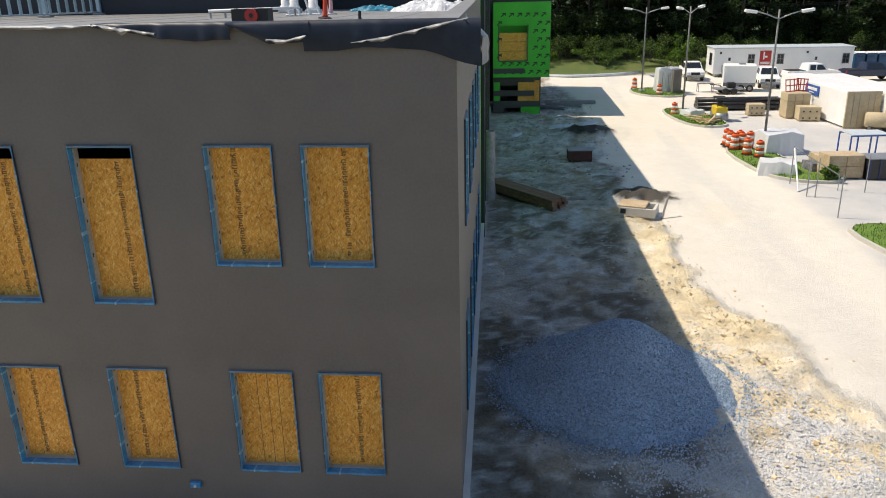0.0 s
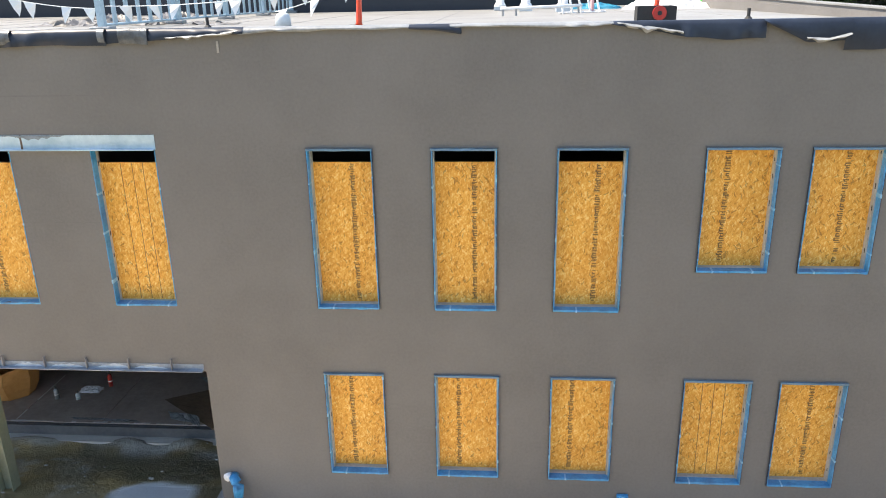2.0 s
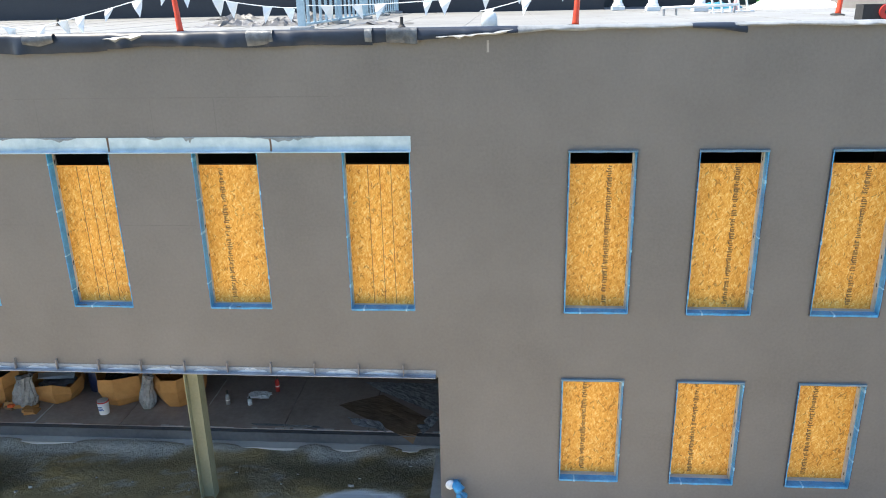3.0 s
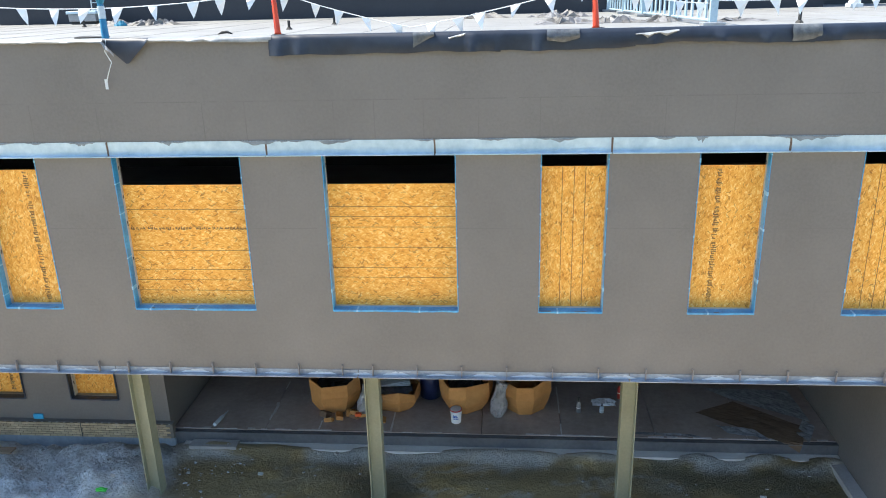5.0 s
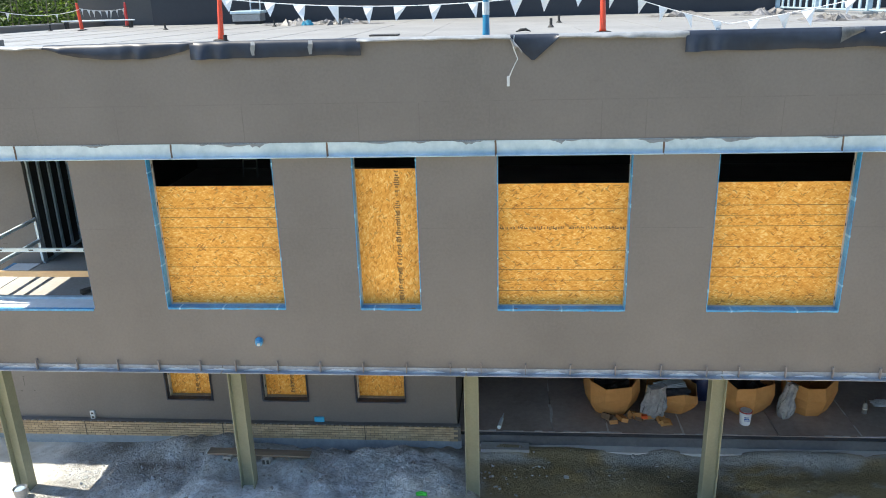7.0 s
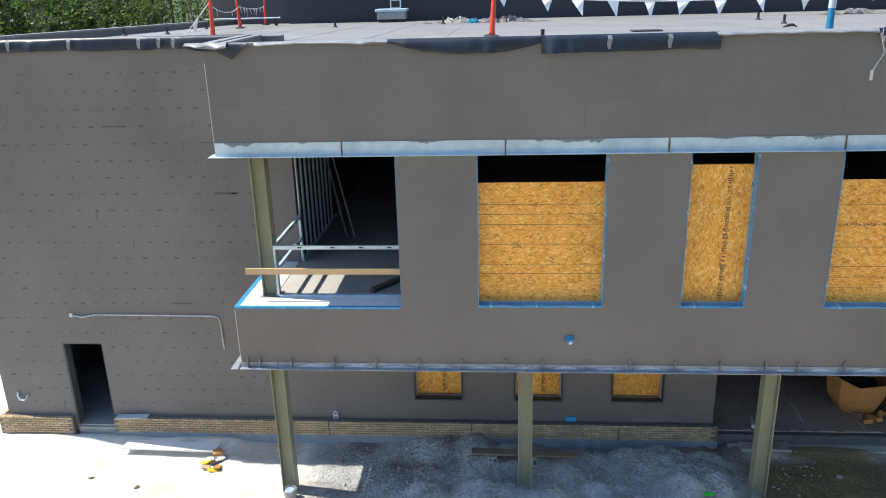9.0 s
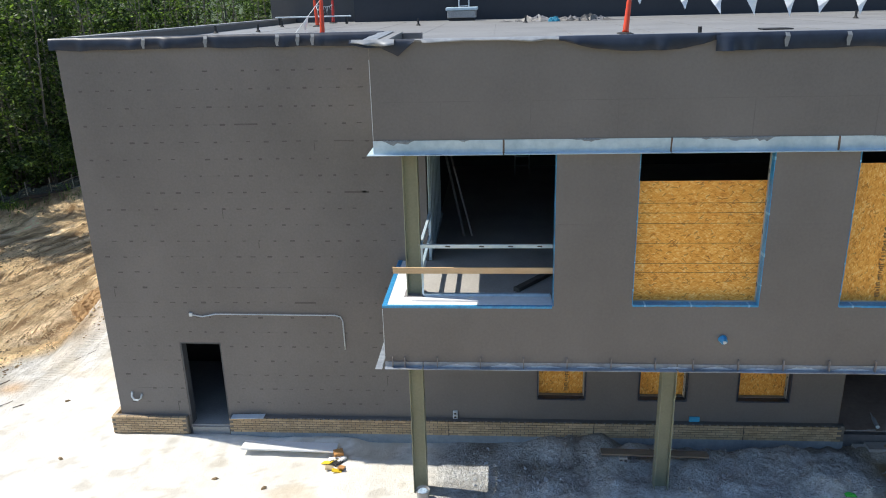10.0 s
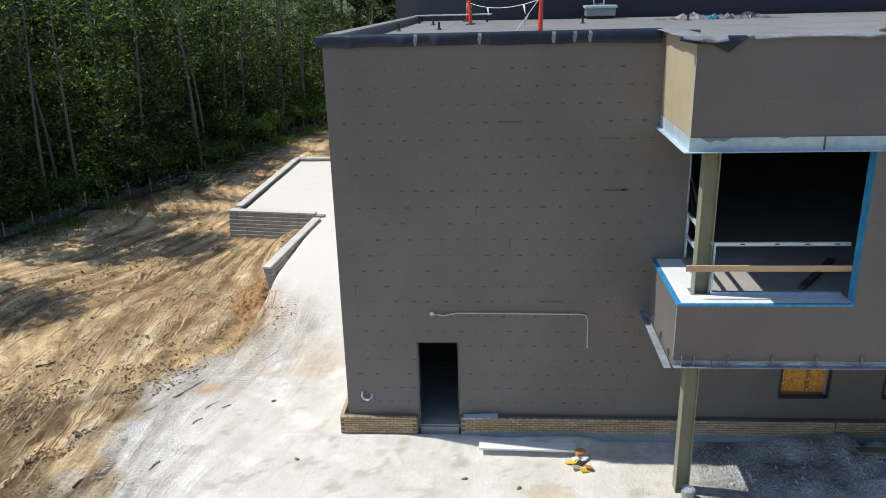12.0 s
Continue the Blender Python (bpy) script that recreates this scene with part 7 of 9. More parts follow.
block_wall((-43.2, 31.9), (-50.7, 31.9), -0.3, 0.92, "low block wall closing the terrace at the back", 0.6)
block_wall((-46.75, 12.3), (-46.25, 18.9), -0.3, 0.85, "low block wall end half buried in spoil")
spoil_s = Shape()
rr = random.Random(4)
n = 70
for j in range(n + 1):
    for i in range(n + 1):
        u, v = i / n * 2 - 1, j / n * 2 - 1
        e = max(0, 1 - (u * u + v * v))
        spoil_s.v.append((-47.0 + u * 1.5, 12.4 + v * 2.6, -0.6 + 0.62 * e ** 0.8 * (0.8 + 0.5 * noise.noise((u * 3, v * 3, 2))) + (0.10 * noise.noise((u * 9, v * 15, 4)) + 0.06 * noise.noise((u * 20, v * 34, 5))) * (e > 0)))
for j in range(n):
    for i in range(n):
        a = j * (n + 1) + i
        spoil_s.f.append((a, a + 1, a + n + 2, a + n + 1))
ORANGE_EARTH = worn("orange_earth", (0.20, 0.11, 0.045), (0.55, 0.35, 0.16), 2.0, 9.0, 0.95, bump=0.9, dist=0.08)
solid("earth_mound", spoil_s, ORANGE_EARTH, "heap of orange-brown earth against the low wall", "earth heap")

# ---- silt fence and forest ----
LINE = [(-70.0, 1.0), (-66.2, 9.5), (-62.7, 18.0), (-60.3, 24.0), (-57.7, 29.2), (-56.1, 34.0), (-55.3, 38.5), (-55.0, 45.0), (-53.0, 51.0), (-51.1, 60.0), (-49.5, 69.0)]
fence = thing("silt_fence", "sagging grey-green silt fence on thin stakes", "fence")
FABRIC = worn("silt_fabric", (0.09, 0.115, 0.095), (0.19, 0.23, 0.19), 1.5, 14.0, 0.8)
FABRIC.node_tree.nodes["Principled BSDF"].inputs["Alpha"].default_value = 0.28
STAKE = worn("weathered_stake", (0.22, 0.20, 0.16), (0.40, 0.37, 0.30), 2.0, 20.0, 0.9)
stake = Shape().box(-0.022, 0.022, -0.022, 0.022, -0.3, 0.98).mesh("stake", STAKE)
rf2 = random.Random(9)
for (ax, ay), (bx, by) in zip(LINE, LINE[1:]):
    a, b = Vector((ax, ay, 0)), Vector((bx, by, 0))
    k = max(1, round((b - a).length / 1.5))
    for i in range(k):
        p, q = a.lerp(b, i / k), a.lerp(b, (i + 1) / k)
        part("stake", stake, STAKE, fence, m=pose(p.x, p.y, ground_at(p.x, p.y), rf2.uniform(-6, 6), rf2.uniform(-6, 6), 0))
        s = Shape()
        for t in range(7):
            g = p.lerp(q, t / 6)
            z = ground_at(g.x, g.y)
            sag = 0.14 * math.sin(math.pi * t / 6) + rf2.uniform(0, 0.03)
            bow = 0.06 * math.sin(math.pi * t / 6)
            s.v += [(g.x + bow, g.y, z - 0.1), (g.x + bow, g.y, z + 0.70 - sag), (g.x + bow - 0.012, g.y, z + 0.70 - sag), (g.x + bow - 0.012, g.y, z - 0.1)]
        for t in range(6):
            for c in range(3):
                s.f.append((t * 4 + c, t * 4 + 4 + c, t * 4 + 5 + c, t * 4 + 1 + c))
        part("fabric", s, FABRIC, fence)
        hem = [(p.lerp(q, t / 3)) for t in range(4)]
        part("hem", Shape().tube([(g.x + 0.07, g.y, ground_at(g.x, g.y) + rf2.uniform(0.02, 0.14)) for g in hem], 0.14, 5), PIPE_BLACK, fence, "black hem at the foot of the fabric")


def leaf_cloud(r, centre, radius, count, size, s):
    """Many small bent leaves about a centre, thicker towards the outside."""
    for _ in range(count):
        d = Vector((r.gauss(0, 1), r.gauss(0, 1), r.gauss(0, 0.8)))
        d.normalize()
        p = Vector(centre) + Vector((d.x * radius[0], d.y * radius[1], d.z * radius[2])) * (r.random() ** 0.45)
        a = Vector((r.gauss(0, 1), r.gauss(0, 1), r.gauss(0, 0.6))).normalized() * size * r.uniform(0.6, 1.2)
        b = a.orthogonal().normalized()
        b = (Matrix.Rotation(r.uniform(0, 6.28), 3, a.normalized()) @ b) * a.length * 0.5
        n = len(s.v)
        s.v += [tuple(p - a), tuple(p + b * 0.9 + a * 0.1), tuple(p + a), tuple(p - b * 0.9 + a * 0.1)]
        s.f.append((n, n + 1, n + 2, n + 3))


def make_tree(seed, height, spread, first, bark, leaves=34, clumps=26, size=0.17, lean=0.5, leaf=None):
    """A forest tree: tapered trunk, limbs and a loose crown of separate leaf clumps with gaps."""
    r = random.Random(seed)
    tree = thing("tree", "tall broadleaf tree with a slim trunk at the forest edge", "tree", group="forest trees")
    lx, ly = r.uniform(-lean, lean), r.uniform(-lean, lean)
    pts = [Vector((lx * t * t + 0.15 * math.sin(t * 5 + seed), ly * t * t, height * t)) for t in (0, 0.15, 0.35, 0.55, 0.75, 1.0)]
    base = (0.008 if seed % 2 else 0.012) * height
    wood = Shape().tube([pts[0] - Vector((0, 0, 0.4))] + pts, [base * 1.35] + [base * (1.15 - 0.95 * t) for t in (0, 0.15, 0.35, 0.55, 0.75, 1.0)], 7)
    crown = Shape()
    for k in range(clumps):
        t = first + (1 - first) * (k + r.random()) / clumps
        j = min(4, int(t * 5))
        org = Vector((lx * t * t, ly * t * t, height * t))
        ang = r.uniform(0, 6.28)
        out = spread * r.uniform(0.35, 1.0) * (1.15 - 0.75 * t)
        end = org + Vector((math.cos(ang) * out, math.sin(ang) * out, r.uniform(0.1, 0.9) * out * 0.5))
        if k % 2 == 0:
            wood.tube([org, org.lerp(end, 0.5) + Vector((0, 0, 0.15)), end], [0.05 * (1.2 - t) + 0.015, 0.03, 0.01], 5, False)
        leaf_cloud(r, end, (r.uniform(0.6, 1.2), r.uniform(0.6, 1.2), r.uniform(0.4, 0.8)), int(leaves * 1.5), size, crown)
    part("trunk", wood, bark, tree, smooth=True)
    part("crown", crown, leaf or LEAF, tree)
    return tree


def plant(proto, spots):
    used = False
    for x, y, z, rz, sc in spots:
        m = pose(x, y, z, 0, 0, rz)
        if not used:
            proto.matrix_basis = m
            used = True
        else:
            copy_thing(proto, m)


rt = random.Random(77)
protos = [make_tree(1, 17.5, 2.7, 0.30, BARK, 26, 26), make_tree(2, 18.5, 2.4, 0.38, BARK, 24, 24), make_tree(4, 11, 2.2, 0.12, PALEBARK, 40, 24), make_tree(5, 19, 2.5, 0.42, PALEBARK, 24, 22, 0.17, 0.8),
          make_tree(3, 21, 3.6, 0.16, BARK, 40, 40), make_tree(6, 19, 3.2, 0.12, BARK, 40, 36),
          make_tree(7, 12.5, 1.3, 0.5, PALEBARK, 16, 12, 0.15, 0.9), make_tree(8, 21.5, 4.0, 0.55, BARK, 90, 44, 0.2), make_tree(9, 6.8, 1.7, 0.06, BARK, 40, 26, 0.15, 0.7),
          make_tree(10, 19, 4.2, 0.08, BARK, 80, 46, 0.24, 0.8, SHADE_LEAF), make_tree(11, 15, 3.8, 0.06, BARK, 80, 40, 0.24, 0.8, SHADE_LEAF)]
spots = [[] for _ in protos]


def along_line(t):
    t = t * (len(LINE) - 1)
    i = min(int(t), len(LINE) - 2)
    return Vector((*LINE[i], 0)).lerp(Vector((*LINE[i + 1], 0)), t - i)


# depth behind the fence, number, kinds: low growth in front, thin tall trees well behind it
for depth, count, kinds in ((2.2, 34, (8, 8, 8, 6)), (5.0, 34, (8, 2, 2, 8)), (8.5, 32, (2, 2, 8)), (11.5, 14, (0, 1, 3)), (15.0, 18, (0, 1, 3)), (18.5, 20, (4, 5))):
    for k in range(count):
        if depth < 3 and 0.42 < k / count < 0.72 and k % 3:
            continue
        p = along_line(min(0.999, max(0, (k + rt.uniform(0.1, 0.9)) / count)))
        x, y = p.x - (depth + rt.uniform(-1.2, 1.2)) * 0.93, p.y + (depth + rt.uniform(-1.2, 1.2)) * 0.37
        spots[rt.choice(kinds)].append((x, y, ground_at(x, y) - 0.05, rt.uniform(0, 360), 1))
for row, (y0, count) in enumerate(((93.0, 30), (97.0, 28), (102.0, 26))):
    for k in range(count):
        x = -2 + 88 * (k + rt.uniform(0.1, 0.9)) / count
        y = y0 + rt.uniform(-1.5, 1.5)
        spots[rt.choice((9, 10, 10))].append((x, y, ground_at(x, y) - 0.05, rt.uniform(0, 360), 1))
for row in range(2):
    for k in range(10):
        x, y = -50 + 40 * (k + rt.random()) / 10, 70 + row * 6 + rt.uniform(-2, 2)
        spots[rt.choice((0, 1, 3, 4, 5, 9))].append((x, y, ground_at(x, y) - 0.05, rt.uniform(0, 360), 1))
for k in range(16):
    x, y = -64 + 34 * (k + rt.random()) / 16, 82 + rt.uniform(-2.5, 3)
    spots[rt.choice((4, 9))].append((x, y, ground_at(x, y) - 0.05, rt.uniform(0, 360), 1))
for x, y in ((-73.4, 14.0), (-73.6, 9.2), (-57.0, 77.0), (-54.5, 80.0), (-59.0, 85.0), (-52.5, 88.0), (-56.0, 91.0)):
    spots[4].append((x, y, ground_at(x, y) - 0.05, rt.uniform(0, 360), 1))
for k in range(44):
    p = along_line((k + rt.random()) / 44 * 0.97)
    d = rt.uniform(0.6, 8.0)
    x, y = p.x - d * 0.93, p.y + d * 0.37
    spots[6].append((x, y, ground_at(x, y) - 0.05, rt.uniform(0, 360), 1))
for x, y in ((-66.8, 20.4), (-70.2, 13.0), (-70.8, 23.8)):
    spots[7].append((x, y, ground_at(x, y) - 0.05, rt.uniform(0, 360), 1))
for p, sp in zip(protos, spots):
    plant(p, sp)


def make_bush(seed, r0, h, material, label, limbs=7, leaves=90, size=0.12):
    r = random.Random(seed)
    b = thing("bush", label, "bush", group="undergrowth along the forest edge")
    wood, crown = Shape(), Shape()
    for k in range(limbs):
        ang, out = r.uniform(0, 6.28), r0 * r.uniform(0.2, 0.9)
        end = Vector((math.cos(ang) * out, math.sin(ang) * out, h * r.uniform(0.35, 1.0)))
        wood.tube([(0, 0, -0.2), end * 0.5 + Vector((0, 0, 0.1)), end], [0.03, 0.02, 0.008], 5, False)
        leaf_cloud(r, end, (r0 * 0.5, r0 * 0.5, h * 0.28), leaves, size, crown)
    part("stem", wood, BARK, b)
    part("foliage", crown, material, b)
    return b


bushes = [make_bush(11, 1.4, 1.9, BUSH, "leafy undergrowth bush at the forest edge"), make_bush(12, 1.1, 2.6, LEAF, "dark leafy bush at the forest edge"), make_bush(13, 1.7, 1.4, BUSH, "low spreading leafy bush at the forest edge")]
bspots = [[] for _ in bushes]
for k in range(130):
    p = along_line(min(0.999, (k + rt.random()) / 130))
    d = rt.uniform(0.9, 3.2)
    x, y = p.x - d * 0.93, p.y + d * 0.37
    bspots[rt.randrange(3)].append((x, y, ground_at(x, y) - 0.03, rt.uniform(0, 360), 1))
for k in range(90):
    x, y = 4 + 78 * (k + rt.random()) / 90, 90.0 + rt.uniform(-0.5, 6)
    bspots[rt.randrange(3)].append((x, y, ground_at(x, y) - 0.03, rt.uniform(0, 360), 1))
# thicket and woods take the leaf colour with shade put in
tall = make_bush(16, 2.6, 5.0, SHADE_LEAF, "tall thicket before the far trees, leaf colour darkened for shade", 12, 260, 0.2)
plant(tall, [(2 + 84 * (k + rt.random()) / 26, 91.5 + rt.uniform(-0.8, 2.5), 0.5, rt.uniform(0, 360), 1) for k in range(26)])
for k in range(46):
    x, y = 9 + 22 * rt.random() if k % 2 else 9 + 60 * rt.random(), rt.uniform(84.5, 90)
    bspots[1 if k % 3 else 2].append((x, y, ground_at(x, y) - 0.03, rt.uniform(0, 360), 1))
for b, sp in zip(bushes, bspots):
    plant(b, sp)

def brush_pile(x, y, ln, wd, seed, count):
    """Cut branches dragged into a low tangle."""
    r = random.Random(seed)
    pile = thing("brush_pile", "low tangle of cut grey branches near the silt fence", "brush", group="brush along the silt fence")
    for _ in range(count):
        a, l = r.gauss(0.6, 0.7), r.uniform(0.5, 1.9)
        c = Vector((x + r.gauss(0, ln / 3), y + r.gauss(0, wd / 3), 0))
        c.z = ground_at(c.x, c.y) + r.uniform(0.02, 0.35)
        d = Vector((math.cos(a), math.sin(a), r.uniform(-0.12, 0.2))) * l / 2
        part("branch", Shape().tube([c - d, c + Vector((r.uniform(-0.1, 0.1), r.uniform(-0.1, 0.1), 0.05)), c + d], [0.04, 0.03, 0.012], 4, False), STAKE, pile)


brush_pile(-55.4, 35.0, 3.2, 4.0, 51, 80)
brush_pile(-56.2, 31.4, 2.4, 2.6, 52, 45)
brush_pile(-53.6, 38.6, 2.2, 3.0, 53, 40)

# weeds and thin shoots along both sides of the fence
rv = random.Random(41)
weeds = Shape()
for k in range(8200):
    p = along_line(rv.random() ** 1.1 * 0.8)
    d = rv.gauss(0.2, 0.9)
    x, y = p.x - d * 0.93 + 0.3, p.y + d * 0.37
    if float(fractal(np.float64(x), np.float64(y), 2.6, 108)) < 0.46:
        continue
    z, hh = ground_at(x, y) - 0.02, rv.uniform(0.2, 0.75)
    a = rv.uniform(0, 6.28)
    dx, dy = 0.018 * math.cos(a), 0.018 * math.sin(a)
    tip = (x + rv.uniform(-0.2, 0.2), y + rv.uniform(-0.2, 0.2), z + hh)
    weeds.poly((x - dx, y - dy, z), (x + dx, y + dy, z), tip)
    leaf_cloud(rv, (x + (tip[0] - x) * 0.6, y + (tip[1] - y) * 0.6, z + hh * 0.65), (0.12, 0.12, 0.15), 2, 0.07, weeds)
solid("weeds", weeds, BUSH, "thin green weeds along the silt fence", "weeds", "stuff")

# far woods behind the planted rows, and an added belt on the front side
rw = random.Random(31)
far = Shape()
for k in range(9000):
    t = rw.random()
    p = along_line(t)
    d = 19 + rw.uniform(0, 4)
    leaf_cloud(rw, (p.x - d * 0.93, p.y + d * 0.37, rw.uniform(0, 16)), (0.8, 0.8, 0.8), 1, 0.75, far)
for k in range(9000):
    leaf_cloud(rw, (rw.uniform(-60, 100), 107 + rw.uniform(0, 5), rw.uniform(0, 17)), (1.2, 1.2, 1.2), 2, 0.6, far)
# unseen belt behind the camera, added to block low sky light
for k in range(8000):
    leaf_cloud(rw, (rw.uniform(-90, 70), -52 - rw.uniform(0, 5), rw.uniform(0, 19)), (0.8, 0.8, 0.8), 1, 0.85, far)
solid("far_woods", far, SHADE_LEAF, "dense woods behind the nearer trees, darkened for shade, with an added unseen belt", "woods", "stuff")

# ---- stone heap, timber and spoil beside the long wall ----
def stones(spots, s, r):
    for x, y, z, a in spots:
        n = len(s.v)
        q = [Vector((r.uniform(0.7, 1.2) * a, 0, 0)), Vector((0, r.uniform(0.6, 1.1) * a, 0)), Vector((0, 0, r.uniform(0.5, 0.9) * a))]
        m = Euler((r.uniform(0, 6), r.uniform(0, 6), r.uniform(0, 6))).to_matrix()
        c = Vector((x, y, z))
        s.v += [tuple(c + m @ p) for p in (q[0], -q[0], q[1], -q[1], q[2], -q[2])]
        s.f += [tuple(n + i for i in f) for f in ((0, 2, 4), (2, 1, 4), (1, 3, 4), (3, 0, 4), (2, 0, 5), (1, 2, 5), (3, 1, 5), (0, 3, 5))]


def pile_h(x, y):
    u, v = (x - 11.25) / 3.3, (y - 6.2) / 3.15
    d = math.sqrt(u * u + v * v) + 0.07 * noise.noise((x * 0.8, y * 0.8, 3))
    return 2.2 * max(0.0, 1.04 - math.sqrt(d * d + 0.016)) if d < 1 else 0.0


core = Shape()
n = 60
for j in range(n + 1):
    for i in range(n + 1):
        x, y = 7.4 + 7.7 * i / n, 2.6 + 7.2 * j / n
        hgt = pile_h(x, y)
        core.v.append((x, y, GROUND_Z - 0.25 + hgt + (0.2 if hgt > 0 else 0) + (0.02 * noise.noise((x * 5, y * 5, 0)) if hgt > 0 else 0)))
for j in range(n):
    for i in range(n):
        a = j * (n + 1) + i
        core.f.append((a, a + 1, a + n + 2, a + n + 1))
heap = thing("stone_heap", "large heap of blue-grey crushed stone", "stone heap")
part("core", core.mesh("core", STONE, True), STONE, heap)
rg = random.Random(21)
st = Shape()
spots = []
while len(spots) < 24000:
    x, y = rg.uniform(7.5, 15.1), rg.uniform(2.4, 9.9)
    hgt = pile_h(x, y)
    if hgt > 0.02:
        spots.append((x, y, GROUND_Z - 0.035 + hgt, rg.uniform(0.015, 0.032)))
    elif math.hypot((x - 11.25) / 3.3, (y - 6.2) / 3.15) < 1.0 + abs(rg.gauss(0, 0.1)):
        spots.append((x, y, ground_at(x, y) + 0.012, rg.uniform(0.02, 0.04)))
stones(spots, st, rg)
part("loose_stone", st, STONE, heap, "loose crushed stones", kind="stuff")
spill, spots = Shape(), []
while len(spots) < 9000:
    t = rg.random()
    x, y = rg.gauss(14.9, 0.8) + (0.9 if t > 0.6 else 0), rg.gauss(3.0, 2.2)
    if t < 0.25:
        x, y = rg.gauss(12.6, 1.1), rg.gauss(2.3, 0.6)
    if x > 8 and -0.8 < y < 10:
        spots.append((x, y, ground_at(x, y) + 0.012, rg.uniform(0.015, 0.04)))
stones(spots, spill, rg)
PALESTONE = worn("pale_stone", (0.50, 0.51, 0.52), (0.80, 0.80, 0.80), 9.0, 45.0, 0.9)
solid("spilled_stone", spill, PALESTONE, "crushed stone spilled from the heap over the dirt", "stones", "stuff")


def carton_stack(x, y, rz, nx, nz, sx, sy, sz, material, label, name="pallet_stack", category="pallet", holes=False):
    """Cartons stacked on a pallet of slats and blocks."""
    g = thing(name, label, category, pose(x, y, ground_at(x, y), 0, 0, rz), "stacked goods on the lot")
    wd = nx * sx
    for k in range(4):
        part("pallet_slat", Shape().box(-wd / 2, wd / 2, -sy / 2 + k * sy / 4 + 0.01, -sy / 2 + (k + 0.8) * sy / 4, 0.09, 0.115), NEWWOOD, g)
    for k in (-1, 0, 1):
        part("pallet_block", Shape().box(k * wd * 0.42 - 0.05, k * wd * 0.42 + 0.05, -sy / 2, sy / 2, 0, 0.09), NEWWOOD, g)
    car = rounded(sx - 0.02, sy - 0.02, sz - 0.012, 0.015, material, "carton", 1)
    for i in range(nx):
        for j in range(nz):
            c_ = part("carton", car, material, g, m=pose((i - (nx - 1) / 2) * sx, 0, 0.118 + j * sz))
            for h_ in (-0.3, 0.0, 0.3) if holes else ():
                part("vent_hole", Shape().box(h_ * sx - 0.07, h_ * sx + 0.07, -sy / 2 + 0.004, -sy / 2 + 0.012, sz * 0.2, sz * 0.42), BLACK, c_)
    return g


OLDTIMBER = worn("brown_timber", (0.14, 0.07, 0.04), (0.34, 0.195, 0.12), 1.0, 24.0, 0.8, stretch=(1, 6, 6), random=0.4)
timber = thing("timber_stack", "stack of long weathered timbers on the dirt", "timber", pose(8.95, 25.65, ground_at(9.25, 25.65) - 0.03, 0, 0, -50.5))
rt2 = random.Random(2)
for j in range(3):
    for i in range(4):
        part("timber", Shape().box(-2.6 + rt2.uniform(-0.1, 0.1), 2.6 + rt2.uniform(-0.12, 0.12), -0.5 + i * 0.25, -0.5 + i * 0.25 + 0.235, 0.10 + j * 0.16, 0.10 + j * 0.16 + 0.15), OLDTIMBER, timber)
for x in (-1.8, 1.8):
    part("bearer", Shape().box(x - 0.06, x + 0.06, -0.52, 0.52, 0, 0.1), WOOD, timber)
crate = thing("crate", "dark rusty crate standing on the dirt", "crate", pose(12.5, 34.8, ground_at(12.5, 34.8), 0, 0, 4))
CRATE = worn("dark_rust", (0.05, 0.022, 0.018), (0.12, 0.05, 0.04), 1.5, 12.0, 0.8)
part("body", rounded(1.45, 0.95, 0.62, 0.02, CRATE, "body"), CRATE, crate, m=pose(0, 0, 0.08))
for x in (-0.66, 0, 0.66):
    part("batten", Shape().box(x - 0.05, x + 0.05, -0.5, -0.476, 0.0, 0.7), CRATE, crate)
part("lid", rounded(1.5, 1.0, 0.06, 0.015, GREYMETAL, "lid"), GREYMETAL, crate, "dusty grey lid", m=pose(0, 0, 0.701))
rl = random.Random(14)
tan = Shape()
for k in range(3000):
    y = rl.uniform(-0.5, 23.5)
    x = rl.gauss(float(np.interp(y, [0, 8, 13, 20, 24], [15.4, 15.0, 14.2, 13.9, 13.6])), 1.0)
    if x < 11.5 or float(fractal(np.float64(x), np.float64(y), 1.0, 112)) < 0.47:
        continue
    a = rl.uniform(0.015, 0.05) if rl.random() < 0.97 else rl.uniform(0.06, 0.10)
    m = pose(x, y, ground_at(x, y) + a * 0.1, rl.uniform(0, 50), rl.uniform(0, 50), rl.uniform(0, 180))
    n0 = len(tan.v)
    tan.box(-a, a, -a * 0.7, a * 0.7, -a * 0.5, a * 0.5)
    tan.v[n0:] = [tuple(m @ (Vector(v) * rl.uniform(0.5, 1.2))) for v in tan.v[n0:]]
TANCLOD = worn("tan_clods", (0.56, 0.43, 0.25), (0.84, 0.71, 0.49), 2.0, 14.0, 0.95, bump=0.8, dist=0.03)
solid("tan_clods", tan, TANCLOD, "tan clods of spoil along the road's edge", "clods", "stuff")
TANWOOD = worn("stained_tan_board", (0.36, 0.24, 0.13), (0.62, 0.50, 0.34), 1.5, 12.0, 0.85)
vault = thing("concrete_vault", "pale precast concrete box with an opening", "concrete box", pose(14.35, 22.9, ground_at(14.35, 22.9) - 0.05, 0, 0, -18))
part("wall", rounded(1.75, 0.14, 0.42, 0.015, CAP, "wall"), CAP, vault, m=pose(0, -0.55, 0))
part("wall", rounded(1.75, 0.14, 0.42, 0.015, CAP, "wall"), CAP, vault, m=pose(0, 0.55, 0))
part("wall", rounded(0.14, 0.955, 0.42, 0.015, CAP, "wall"), CAP, vault, m=pose(-0.805, 0, 0))
